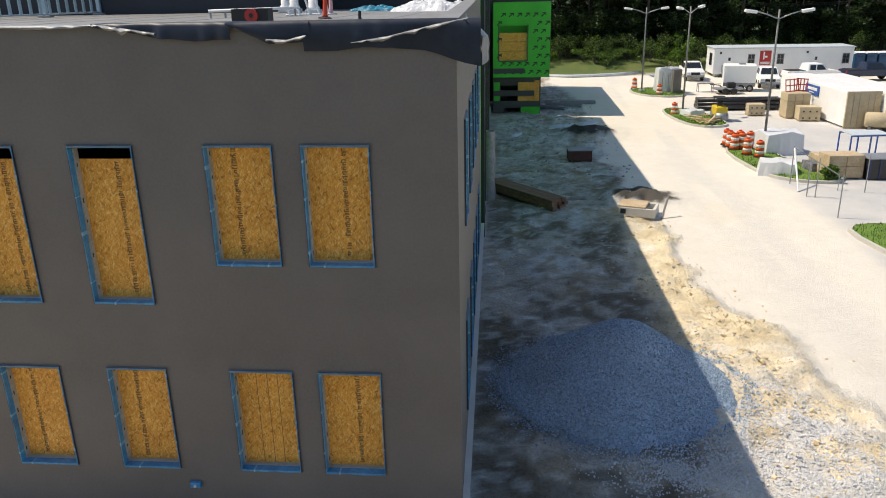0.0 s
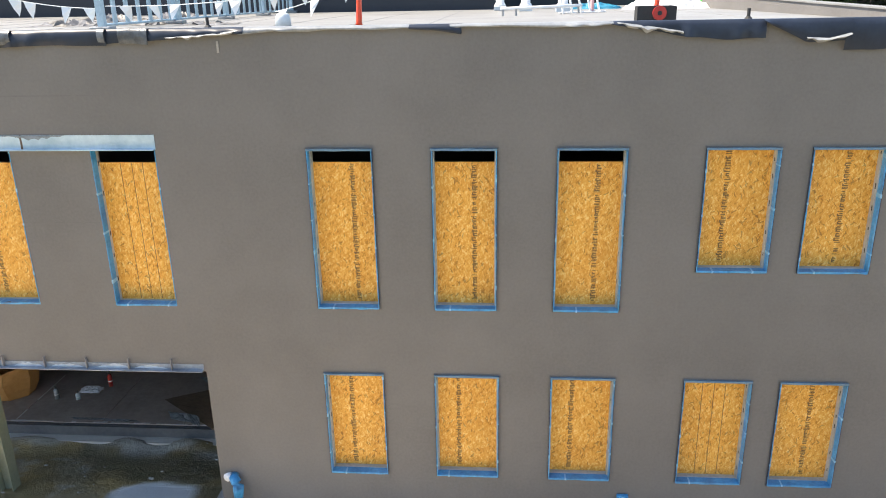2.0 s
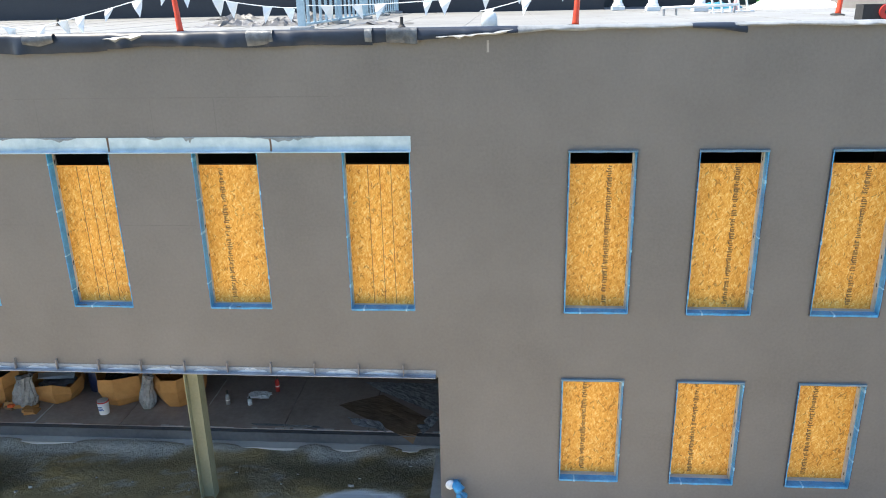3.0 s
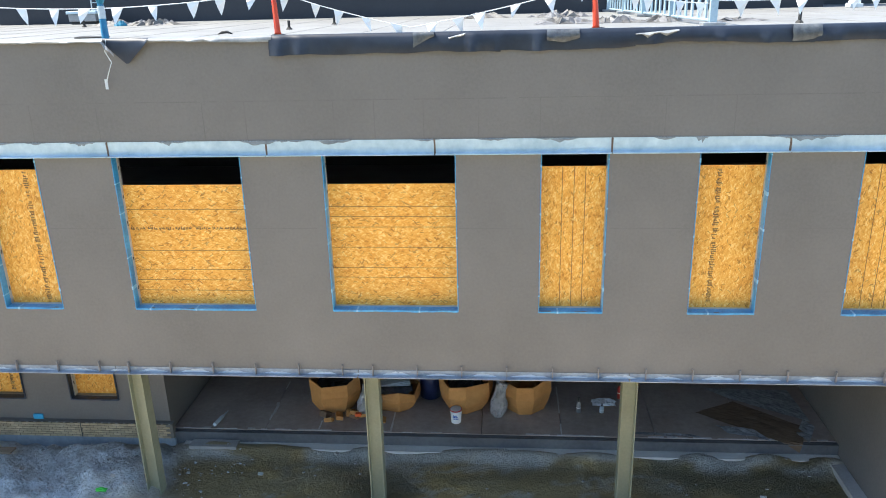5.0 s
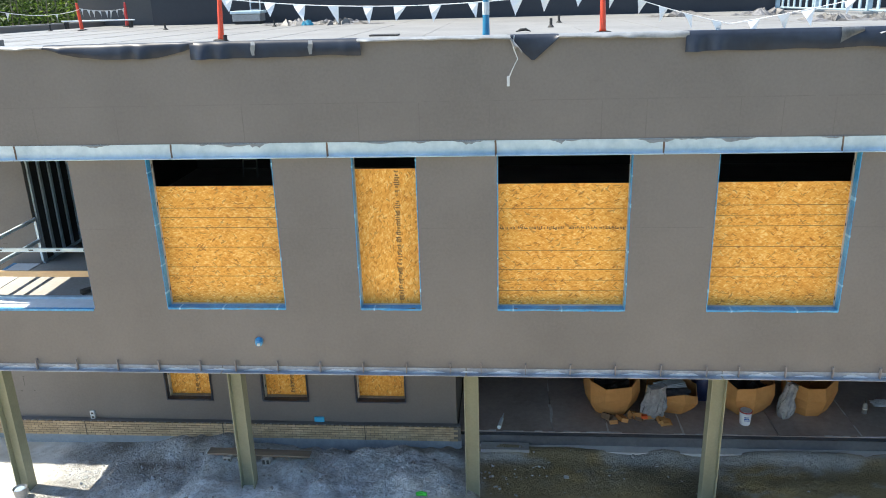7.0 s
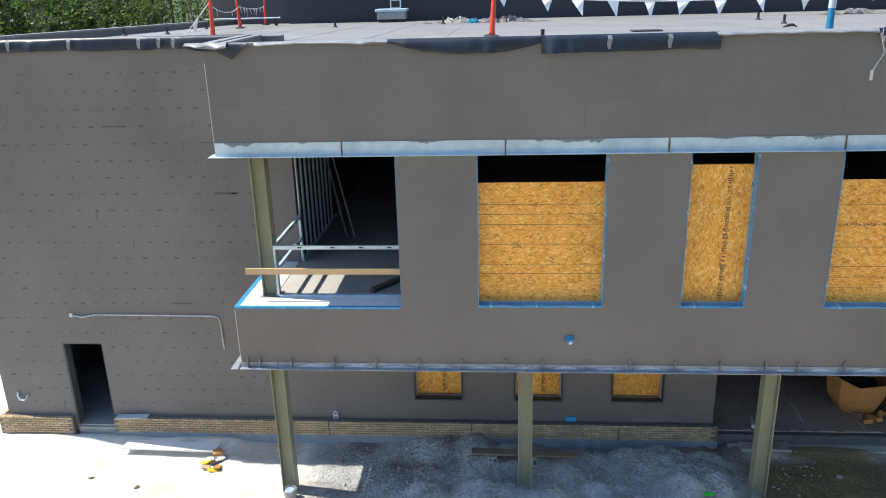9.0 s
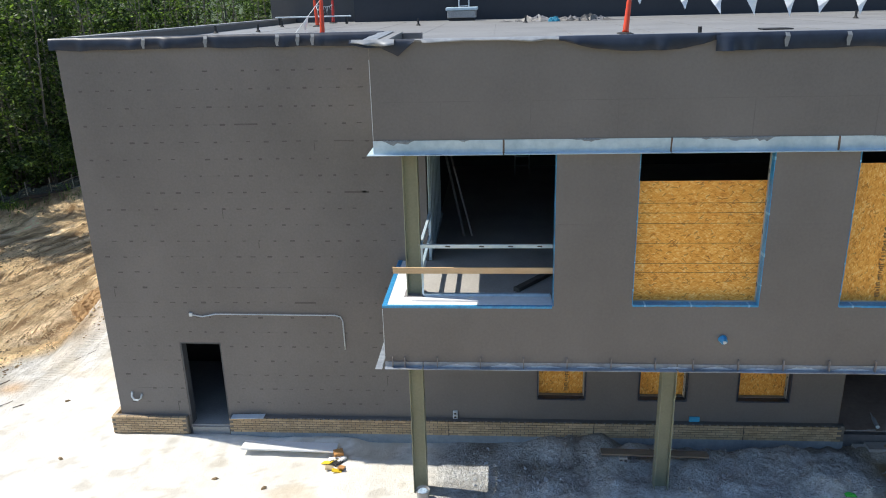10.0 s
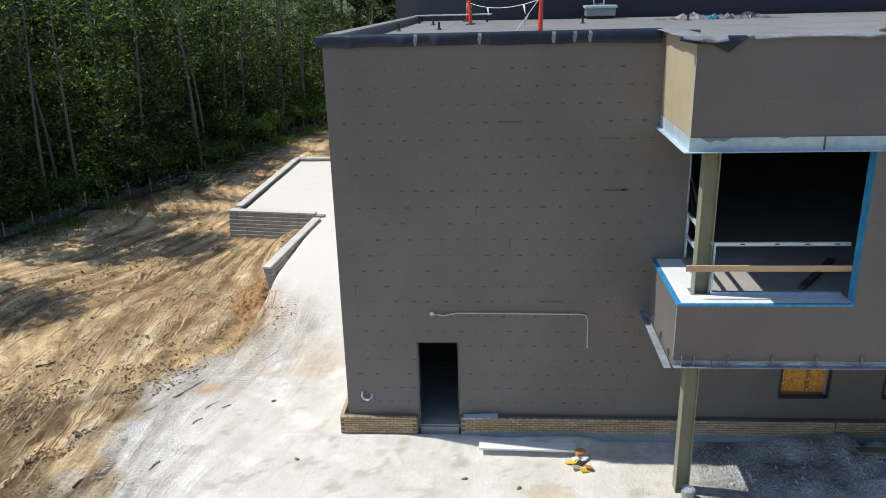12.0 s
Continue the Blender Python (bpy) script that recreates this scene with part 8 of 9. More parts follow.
part("wall", rounded(0.14, 0.955, 0.42, 0.015, CAP, "wall"), CAP, vault, m=pose(0.805, 0, 0))
part("lid", rounded(1.3, 1.2, 0.08, 0.02, TANWOOD, "lid"), TANWOOD, vault, "stained tan cover", m=pose(-0.25, 0.03, 0.422))
part("opening", Shape().box(-0.75, -0.5, -0.624, -0.618, 0.12, 0.36), BLACK, vault, "dark knockout")
stick = thing("steel_bar", "dark bar leaning on the concrete box", "bar", pose(15.35, 22.3, ground_at(15.35, 22.3)))
part("bar", Shape().tube([(0, 0, 0), (0.35, 0.5, 1.0)], 0.05, 6), RUST, stick)
wrap = thing("plastic_wrap", "long white plastic wrap hanging down the side wall", "sheeting", pose(XR - 0.12, 25.6, GROUND_Z))
ws = Shape()
for k in range(15):
    z = 3.6 * k / 14
    for i in range(9):
        t = 2 * math.pi * i / 8
        rad = 0.26 * (1 + 0.25 * noise.noise((math.cos(t) * 2, math.sin(t) * 2, z * 1.3))) * (1.15 - 0.1 * z / 3.6)
        ws.v.append((rad * math.cos(t), 0.6 * rad * math.sin(t) * 2, z + 0.01))
for k in range(14):
    for i in range(8):
        a = k * 9 + i
        ws.f.append((a, a + 1, a + 10, a + 9))
part("sheet", ws.mesh("sheet", CLEAR, True), CLEAR, wrap)
lit = Shape()
for k in range(420):
    x, y = rl.uniform(7.7, 15.5), rl.uniform(9.5, 60)
    a = rl.uniform(0.02, 0.055) * (1 if y < 30 else 1.6)
    m = pose(x, y, ground_at(x, y) + a * 0.3, rl.uniform(0, 40), rl.uniform(0, 40), rl.uniform(0, 180))
    lit.box(-a, a, -a * 0.6, a * 0.6, -a * 0.4, a * 0.4, m)
solid("rubble_side", lit, CONCRETE, "scattered pale rubble on the shaded dirt", "rubble", "stuff")
for i, (x, y, sx, sy) in enumerate(((12.2, 45.6, 2.2, 1.2), (13.9, 44.2, 1.6, 1.0), (8.6, 43.5, 1.8, 0.5))):
    crumpled("sheeting_scrap", "torn pale sheeting thrown on the dirt", "sheeting", 0, 0, sx, sy, 0.28, 60 + i, SEAL, pose(x, y, ground_at(x, y) - 0.02, 0, 0, 30 * i), "sheeting scraps beside the wall")
for i in range(3):
    bm_ = thing("steel_bundle", "bundle of grey steel members on the dirt", "steel bundle", pose(11.6 + i * 1.3, 55.0 + i * 1.4, ground_at(12, 56), 0, 0, -35 + 18 * i), "steel bundles beside the green block")
    for k in range(5):
        part("member", Shape().box(-1.6, 1.6, -0.3 + k * 0.13, -0.2 + k * 0.13, 0.0, 0.18 + 0.05 * (k % 2)), GREYMETAL, bm_)

# ---- green sheathed block at the far end ----
green = thing("green_block", "far wing sheathed in bright green boards", "building", Matrix.Translation((-0.27, 0.71, -0.556)) @ Matrix.Scale(1.0528, 4))
gy0 = 49.0
gw = panel_shape(6.62, 11.05, 3.05, 8.75, [(7.1, 9.27, 4.35, 7.0)], gy0, gy0 + 0.3)
part("wall", gw, GREEN, green)
part("wall", Shape().box(10.75, 11.05, gy0 + 0.31, 66, 3.05, 8.75).box(6.62, 10.749, gy0 + 0.9, gy0 + 1.2, 3.05, 8.75), GREEN, green)
part("parapet", Shape().box(6.55, 11.12, gy0 - 0.06, 66, 8.751, 9.02), NAVY, green, "dark coping over the green boards")
part("underside", Shape().box(6.62, 10.7, gy0 + 0.31, 66, 3.05, 3.2), ROOM_SHADE, green)
part("lower_wall", panel_shape(6.62, 10.4, GROUND_Z - 0.3, 3.05, [(7.2, 8.55, 1.95, 2.35), (7.2, 8.55, 1.05, 1.5), (7.5, 8.8, 0.05, 0.55)], gy0 + 0.6, gy0 + 0.89), GREYWALL, green)
# near-black backing stands in for shade behind the holes
part("back_wall", Shape().box(6.62, 10.09, gy0 + 2.4, gy0 + 2.6, GROUND_Z - 0.3, 3.04), ROOM_SHADE, green)
part("side_wall", Shape().box(10.1, 10.4, gy0 + 0.9, 66, GROUND_Z - 0.3, 3.04), GREYWALL, green)
part("osb_panel", Shape().box(8.6, 10.3, gy0 + 0.56, gy0 + 0.597, 0.72, 2.75), OSB, green)
part("green_panel", Shape().box(8.85, 10.38, gy0 + 0.55, gy0 + 0.597, -0.35, 0.66), GREEN, green)
part("green_panel", Shape().box(6.65, 7.15, gy0 + 0.56, gy0 + 0.597, 0.8, 2.6), GREEN, green)
for z in (2.62, 1.52, 0.70):
    part("band", Shape().box(6.65, 9.9 if z > 1 else 10.36, gy0 + 0.50, gy0 + 0.549, z, z + 0.42), GREYWALL, green, "dark grey membrane band")
part("band", Shape().box(6.65, 9.1, gy0 - 0.02, gy0 - 0.001, 3.35, 3.75), GREYWALL, green)
part("osb_board", Shape().box(7.1, 9.27, gy0 + 0.12, gy0 + 0.14, 4.35, 6.45), OSB, green)
for z in (5.05, 5.75):
    part("board_joint", Shape().box(7.1, 9.27, gy0 + 0.113, gy0 + 0.118, z, z + 0.03), PRINT, green)
part("frame", Shape().box(7.02, 7.099, gy0 - 0.012, gy0 - 0.001, 4.3, 7.05).box(9.271, 9.35, gy0 - 0.012, gy0 - 0.001, 4.3, 7.05).box(7.1, 9.27, gy0 - 0.012, gy0 - 0.001, 4.27, 4.349), GREYWALL, green)
rk = random.Random(6)
pr = Shape()
for j in range(8):
    for i in range(7):
        x, z = 6.9 + i * 0.62 + (j % 2) * 0.3, 3.3 + j * 0.62
        if x > 10.8 or (7.0 < x < 9.4 and 4.1 < z < 7.2):
            continue
        for k in range(3):
            pr.box(x + k * 0.09, x + k * 0.09 + 0.12, gy0 - 0.004, gy0 - 0.001, z + k * 0.08, z + k * 0.08 + 0.08)
        pr.box(x + 0.08, x + 0.40, gy0 - 0.0045, gy0 - 0.001, z + 0.24, z + 0.31)
        pr.box(x + 0.33, x + 0.40, gy0 - 0.0047, gy0 - 0.001, z + 0.1, z + 0.23)
part("print", pr, DARKPRINT, green, "dark printed marks on the boards", kind="stuff")

# ---- road side: islands, lamps, barrels ----
def island(outline, label):
    g = thing("kerbed_island", label, "traffic island", group="kerbed islands along the road", kind="structure")
    pts = []
    k = len(outline)
    for i in range(k):
        a, b, c = (Vector((*outline[(i + d) % k], 0)) for d in (-1, 0, 1))
        for t in (0.0, 0.33, 0.66, 1.0):
            p = (b + a) / 2 * (1 - t) ** 2 + b * 2 * t * (1 - t) + (b + c) / 2 * t * t
            if t < 1:
                pts.append(p)
    cen = sum(pts, Vector()) / len(pts)
    inner = [p + (cen - p).normalized() * 0.18 for p in pts]
    z0, z1 = GROUND_Z - 0.2, GROUND_Z + 0.16
    kerb, top = Shape(), Shape()
    m = len(pts)
    for i in range(m):
        j = (i + 1) % m
        a, b, c, d = pts[i], pts[j], inner[j], inner[i]
        kerb.poly((a.x, a.y, z0), (b.x, b.y, z0), (b.x, b.y, z1), (a.x, a.y, z1))
        kerb.poly((a.x, a.y, z1), (b.x, b.y, z1), (c.x, c.y, z1), (d.x, d.y, z1))
        kerb.poly((d.x, d.y, z1), (c.x, c.y, z1), (c.x, c.y, z0), (d.x, d.y, z0))
        top.poly((d.x, d.y, z1 - 0.02), (c.x, c.y, z1 - 0.02), (cen.x, cen.y, z1 + 0.06))
    part("kerb", kerb, CURB, g)
    part("turf", top, GRASS, g)
    r = random.Random(int(cen.x * 10))
    bl = Shape()
    for _ in range(2600):
        i = r.randrange(m)
        p = cen + (inner[i].lerp(inner[(i + 1) % m], r.random()) - cen) * math.sqrt(r.random())
        hh, a = r.uniform(0.06, 0.16), r.uniform(0, 6.28)
        z = z1 - 0.02
        dx, dy = 0.02 * math.cos(a), 0.02 * math.sin(a)
        bl.poly((p.x - dx, p.y - dy, z), (p.x + dx, p.y + dy, z), (p.x + r.uniform(-0.05, 0.05), p.y + r.uniform(-0.05, 0.05), z + hh))
    part("grass_blades", bl, BUSH, g, kind="stuff")
    return g


island([(21.8, 38.2), (22.2, 32.0), (23.2, 29.4), (26.2, 28.6), (27.0, 31.0), (25.2, 34.0), (24.2, 40.2)], "kerbed grass island under a lamp post")
island([(22.8, 21.4), (23.4, 17.4), (24.6, 12.0), (32.0, 10.0), (34.0, 20.0), (26.0, 21.6)], "kerbed grass island beside the road")
island([(20.7, 54.6), (21.0, 48.6), (22.2, 45.6), (24.6, 45.8), (24.8, 48.0), (23.6, 54.5)], "kerbed grass island with stored materials")
island([(19.3, 66.8), (20.6, 61.6), (24.4, 61.0), (25.2, 64.0), (24.6, 68.0)], "kerbed grass island below a lamp post")


POLE = worn("weathered_pole", (0.13, 0.13, 0.125), (0.24, 0.24, 0.23), 1.0, 14.0, 0.6, 0.2)


def lamp_post(x, y, rz, height, label):
    p = thing("street_lamp", label, "street lamp", pose(x, y, ground_at(x, y), 0, 0, rz), "lamps along the road")
    part("footing", Shape().tube([(0, 0, -0.2), (0, 0, 0.35)], 0.3, 16), CURB, p)
    part("pole", Shape().tube([(0, 0, 0.35), (0, 0, height)], [0.085, 0.055], 10), POLE, p, smooth=True)
    for sgn in (-1, 1):
        part("arm", Shape().tube([(0, 0, height - 0.55), (sgn * 0.7, 0, height - 0.28), (sgn * 1.5, 0, height - 0.06)], [0.045, 0.04, 0.035], 8), GREYMETAL, p, smooth=True)
        part("lamp_head", rounded(0.75, 0.34, 0.19, 0.06, WHITE, "lamp_head", 2), WHITE, p, "pale cobra lamp head", pose(sgn * 1.75, 0, height - 0.17, 0, -sgn * 8, 0))
        part("lens", rounded(0.4, 0.24, 0.05, 0.02, GLASS, "lens"), GLASS, p, m=pose(sgn * 1.8, 0, height - 0.215))
    return p


lamp_post(24.38, 37.06, 5, 8.8, "grey double-arm street lamp on the island")
lamp_post(22.4, 52.3, 50, 8.5, "grey double-arm street lamp on the island")
lamp_post(21.0, 64.8, 4, 8.0, "grey double-arm street lamp on the island")


def barrel(x, y, label="orange and white traffic barrel"):
    b = thing("traffic_barrel", label, "traffic barrel", pose(x, y, ground_at(x, y) + (0.14 if 22 < x < 25 else 0.0)), "traffic barrels on the island")
    part("base", Shape().tube([(0, 0, -0.02), (0, 0, 0.06)], 0.36, 16), BLACK, b)
    for k in range(5):
        z = 0.06 + k * 0.19
        part("band", Shape().tube([(0, 0, z), (0, 0, z + 0.165), (0, 0, z + 0.188)], [0.30 - 0.015 * k, 0.288 - 0.015 * k, 0.275 - 0.015 * k], 16), ORANGE if k % 2 == 0 else WHITE, b, smooth=True)
    part("handle", Shape().box(-0.1, 0.1, -0.02, 0.02, 1.008, 1.1), ORANGE, b)
    return b


b0 = barrel(22.62, 37.3)
for x, y in ((22.5, 38.8), (22.55, 38.1), (23.2, 38.3), (23.15, 37.5), (23.75, 37.9), (22.98, 35.7), (23.5, 34.95)):
    copy_thing(b0, pose(x, y, GROUND_Z + 0.15))
for x, y in ((21.5, 51.2), (22.3, 62.5), (20.7, 67.5)):
    copy_thing(b0, pose(x, y, GROUND_Z + 0.02))


def draped(name, label, x, y, sx, sy, h, seed, material, rz=0):
    """A box-shaped load under a loose sheet: flat top, sagging sides and folds at the foot."""
    s, nn, lv = Shape(), 40, 7
    for k in range(lv + 1):
        q = k / lv
        for i in range(nn):
            t = 2 * math.pi * i / nn
            c, d = math.cos(t), math.sin(t)
            e = 1 / max(abs(c), abs(d)) ** 0.86
            grow = 1 + 0.10 * (1 - q) + 0.05 * (1 - q) * noise.noise((c * 5, d * 5, seed)) + 0.022 * math.sin(t * 13 + seed) * (1 - q * q)
            s.v.append((c * e * sx / 2 * grow, d * e * sy / 2 * grow, h * (q + 0.05 * math.sin(t * 4 + seed) * (q > 0.9)) * (1 + 0.10 * noise.noise((c * 2, d * 2, seed + 5)))))
    s.v.append((0, 0, h * 1.06))
    for k in range(lv):
        for i in range(nn):
            j = (i + 1) % nn
            s.f.append((k * nn + i, k * nn + j, (k + 1) * nn + j, (k + 1) * nn + i))
    for i in range(nn):
        s.f.append((lv * nn + i, lv * nn + (i + 1) % nn, len(s.v) - 1))
    ob = solid(name, s.mesh(name, material), material, label, "covered load", group="sheeted loads on the lot")
    ob.matrix_basis = pose(x, y, ground_at(x, y) - 0.01, 0, 0, rz)
    return ob


draped("sheeted_load", "large load under white sheeting on the island", 25.3, 37.3, 2.5, 2.0, 1.35, 1, PLASTIC, 12)
draped("sheeted_load", "small load under white sheeting by the kerb", 23.4, 31.3, 1.9, 1.5, 0.8, 2, PLASTIC, -15)
draped("sheeted_load", "white sheeted load on the far island", 22.8, 50.5, 1.5, 1.2, 0.6, 3, PLASTIC, 30)
draped("sheeted_load", "low sheeted load beside the fence", 26.0, 31.8, 1.7, 1.2, 0.6, 4, DUSTCLOTH, 10)
rub = thing("lumber_heap", "heap of broken pale lumber on the island", "lumber", pose(22.9, 46.9, GROUND_Z + 0.15))
for k in range(16):
    part("stick", Shape().box(-0.8, 0.8, -0.05, 0.05, 0, 0.05), NEWWOOD, rub, m=pose(rk.uniform(-0.9, 0.9), rk.uniform(-0.7, 0.7), 0.03 * k, rk.uniform(-8, 8), rk.uniform(-8, 8), rk.uniform(0, 180)))
post_leaning = thing("leaning_pole", "white pole leaning on a kerbside stake", "pole", pose(23.3, 27.3, GROUND_Z))
part("pole", Shape().tube([(0, 0, 0.02), (0.1, 1.6, 2.0)], 0.05, 8), WHITE, post_leaning)
part("stake", Shape().tube([(0.1, 1.65, 0), (0.1, 1.65, 2.1)], 0.03, 6), GREYMETAL, post_leaning)
fp = None
for x, y in ((23.4, 26.4), (23.75, 26.2), (23.5, 22.6), (24.9, 20.6), (26.6, 27.2), (28.4, 26.0)):
    if not fp:
        fp = thing("fence_post", "thin grey fence post without mesh", "fence post", pose(x, y, GROUND_Z), "fence posts by the road")
        part("post", Shape().tube([(0, 0, -0.2), (0, 0, 2.0)], 0.03, 8), GREYMETAL, fp)
        part("cap", Shape().tube([(0, 0, 2.0), (0, 0, 2.05)], [0.04, 0.02], 8), GREYMETAL, fp)
    else:
        copy_thing(fp, pose(x, y, GROUND_Z))
wire = thing("fence_rail", "thin fence rail fallen at a slant", "rail", pose(0, 0, 0))
part("rail", Shape().tube([(23.4, 28.9, 1.6), (25.4, 27.6, 0.4)], 0.025, 6), GREYMETAL, wire)
part("prop", Shape().tube([(25.4, 27.6, GROUND_Z), (25.4, 27.6, 0.42)], 0.025, 6), GREYMETAL, wire)
bush_far = make_bush(17, 1.3, 3.4, BUSH, "bright young tree at the lot's far edge", 9, 120, 0.16)
bush_far.matrix_basis = pose(29.0, 84.0, ground_at(29.0, 84.0))
bush_road = make_bush(15, 0.45, 0.8, BUSH, "small green bush beside the fence")
bush_road.matrix_basis = pose(25.6, 29.3, GROUND_Z + 0.1)

# ---- storage lot ----
carton_stack(31.15, 48.75, -3, 1, 2, 1.6, 1.2, 0.50, BEIGE, "beige cartons stacked on a pallet", holes=True)
carton_stack(27.9, 51.2, 0, 1, 2, 1.3, 1.0, 0.42, BEIGE, "two beige cartons stacked on a pallet", holes=True)
carton_stack(30.6, 50.2, 4, 3, 3, 0.6, 1.4, 0.62, BEIGE, "tall stack of beige cartons on a pallet")
carton_stack(26.6, 30.6, 6, 2, 2, 1.0, 1.3, 0.62, TANWOOD, "pale wooden cases stacked on a pallet")
carton_stack(27.0, 32.6, 6, 2, 1, 1.2, 1.2, 0.8, TANWOOD, "pale plywood cases on a pallet")
def container(x, y, rz, ln, label):
    """A long steel box: ribbed sides, corner posts and a double door at the near end."""
    c = thing("storage_container", label, "container", pose(x, y, GROUND_Z, 0, 0, rz), "storage containers on the lot")
    part("body", rounded(2.40, ln - 0.1, 2.5, 0.03, WHITE, "body"), WHITE, c, m=pose(1.22, ln / 2 + 0.05, 0.12))
    rib = Shape().box(-0.004, 0.001, -0.02, 0.02, 0.25, 2.5).mesh("side_rib", WHITE)
    for k in range(int(ln / 1.2)):
        part("side_rib", rib, WHITE, c, m=pose(0.02, 0.6 + k * 1.2, 0))
    for px_ in (0.06, 2.38):
        part("corner_post", Shape().box(px_ - 0.07, px_ + 0.07, -0.02, 0.12, 0.0, 2.68), BEIGE, c)
    part("sill", Shape().box(0.131, 2.309, -0.01, 0.1, 0.0, 0.14), BEIGE, c)
    part("header", Shape().box(0.131, 2.309, -0.01, 0.1, 2.55, 2.68), BEIGE, c)
    for a, b in ((0.135, 1.215), (1.225, 2.305)):
        d = part("door", Shape().box(a, b, -0.03, 0.0, 0.145, 2.545), BEIGE, c, "beige steel door")
        for t in (0.3, 0.7):
            part("lock_rod", Shape().tube([(a + (b - a) * t, -0.05, 0.2), (a + (b - a) * t, -0.05, 2.5)], 0.02, 6), GREYMETAL, d)
    return c


container(32.49, 45.19, 4.1, 12.0, "long white storage container with beige end doors")
container(35.10, 44.70, 4.1, 12.0, "long white storage container beside another")
red_frames = thing("red_frames", "red steel frames standing on the stacked cartons", "frames", pose(30.75, 50.35, GROUND_Z + 1.99, 0, 0, 6))
for i in range(2):
    for k in range(4):
        part("bar", Shape().box(-0.5 + k * 0.33, -0.44 + k * 0.33, -0.03, 0.03, 0, 1.0), RED, red_frames, m=pose(-0.45 + i * 0.85, 0.25 * i, 0.0, -8, 10 * i - 4, 14 * i))
    for z in (0.05, 0.5, 0.95):
        part("bar", Shape().box(-0.5, 0.55, -0.06, -0.031, z - 0.04, z + 0.04), RED, red_frames, m=pose(-0.45 + i * 0.85, 0.25 * i, 0.0, -8, 10 * i - 4, 14 * i))
sign = thing("blue_sign", "blue panel with white bars on the container's side", "sign", pose(32.06, 50.9, GROUND_Z + 1.70, 0, 0, 94.1))
part("panel", Shape().box(-1.2, 1.2, 0.0, 0.04, 0.0, 0.75), BLUE, sign)
part("bar", Shape().box(-0.9, 0.9, 0.041, 0.048, 0.35, 0.58), WHITE, sign)
part("bar", Shape().box(-0.4, 0.4, 0.041, 0.048, 0.15, 0.24), WHITE, sign)
tank = thing("tank", "cream horizontal tank with a red ringed end", "tank", pose(34.6, 44.4, GROUND_Z, 0, 0, -20))
part("shell", Shape().tube([(-0.95, 0, 0.75), (-0.85, 0, 0.75), (0.85, 0, 0.75), (0.95, 0, 0.75)], [0.42, 0.55, 0.55, 0.42], 22), BEIGE, tank, smooth=True)
part("ring", Shape().tube([(0.86, 0, 0.75), (0.92, 0, 0.75)], 0.5, 22), RED, tank)
for x in (-0.6, 0.6):
    part("saddle", Shape().box(x - 0.08, x + 0.08, -0.45, 0.45, 0, 0.32), GREYMETAL, tank)
RACKBLUE = worn("dark_blue_rack_paint", (0.012, 0.03, 0.09), (0.03, 0.06, 0.16), 2.0, 12.0, 0.5)
frames = thing("scaffold_rack", "rack of blue scaffold frames", "scaffold frames", pose(29.7, 34.2, GROUND_Z, 0, 0, 6))
for k in range(2):
    y = 0.1 + k * 1.4
    for x in (-1.2, 0, 1.2):
        part("upright", Shape().box(x - 0.04, x + 0.04, y - 0.03, y + 0.03, 0, 1.549), BLUE, frames)
    part("crossbar", Shape().box(-1.24, 1.24, y - 0.029, y + 0.029, 1.551, 1.63), BLUE, frames)
part("top_sheet", rounded(2.3, 1.5, 0.05, 0.01, SEAL, "top_sheet"), SEAL, frames, m=pose(0, 0.8, 1.632))
shelf_rack = thing("dark_rack", "dark loaded rack with a pale top", "rack", pose(28.9, 30.6, GROUND_Z, 0, 0, 6))
part("body", rounded(2.4, 1.4, 1.15, 0.03, PIPE_BLACK, "body"), PIPE_BLACK, shelf_rack)
part("top", rounded(2.5, 1.5, 0.06, 0.02, GREYMETAL, "top"), GREYMETAL, shelf_rack, m=pose(0, 0, 1.152))
for k in range(5):
    part("post", Shape().box(-1.15 + k * 0.55, -1.09 + k * 0.55, -0.74, -0.70, 0, 1.15), RACKBLUE, shelf_rack)
pipes = thing("pipe_stack", "stack of long black pipes on bearers", "pipes", pose(27.3, 54.3, GROUND_Z, 0, 0, 1))
for j in range(3):
    for i in range(5 - j):
        part("pipe", Shape().tube([(-3.4, 0, 0), (3.4, 0, 0)], 0.16, 12), PIPE_BLACK, pipes, m=pose(0, -0.7 + i * 0.33 + j * 0.165, 0.28 + j * 0.285), smooth=True)
for x in (-2.4, 2.4):
    part("bearer", Shape().box(x - 0.06, x + 0.06, -0.95, 0.85, 0, 0.115), WOOD, pipes)
roller = thing("roller", "small yellow ride-on roller with a black canopy", "roller", pose(24.5, 48.9, GROUND_Z, 0, 0, 92))
part("body", rounded(1.4, 0.9, 0.7, 0.08, YELLOW, "body", 3), YELLOW, roller, m=pose(0, 0, 0.45))
for x in (-0.6, 0.6):
    part("drum", Shape().tube([(x, -0.45, 0.36), (x, 0.45, 0.36)], 0.36, 20), GREYMETAL, roller, smooth=True)
part("seat", rounded(0.4, 0.4, 0.5, 0.08, BLACK, "seat", 2), BLACK, roller, m=pose(0.1, 0, 1.0))
part("canopy", rounded(1.2, 0.85, 0.1, 0.04, BLACK, "canopy", 2), BLACK, roller, m=pose(0, 0, 1.75))
for x, y in ((-0.5, -0.35), (-0.5, 0.35), (0.5, -0.35), (0.5, 0.35)):
    part("post", Shape().tube([(x, y, 1.0), (x, y, 1.75)], 0.025, 6), BLACK, roller)
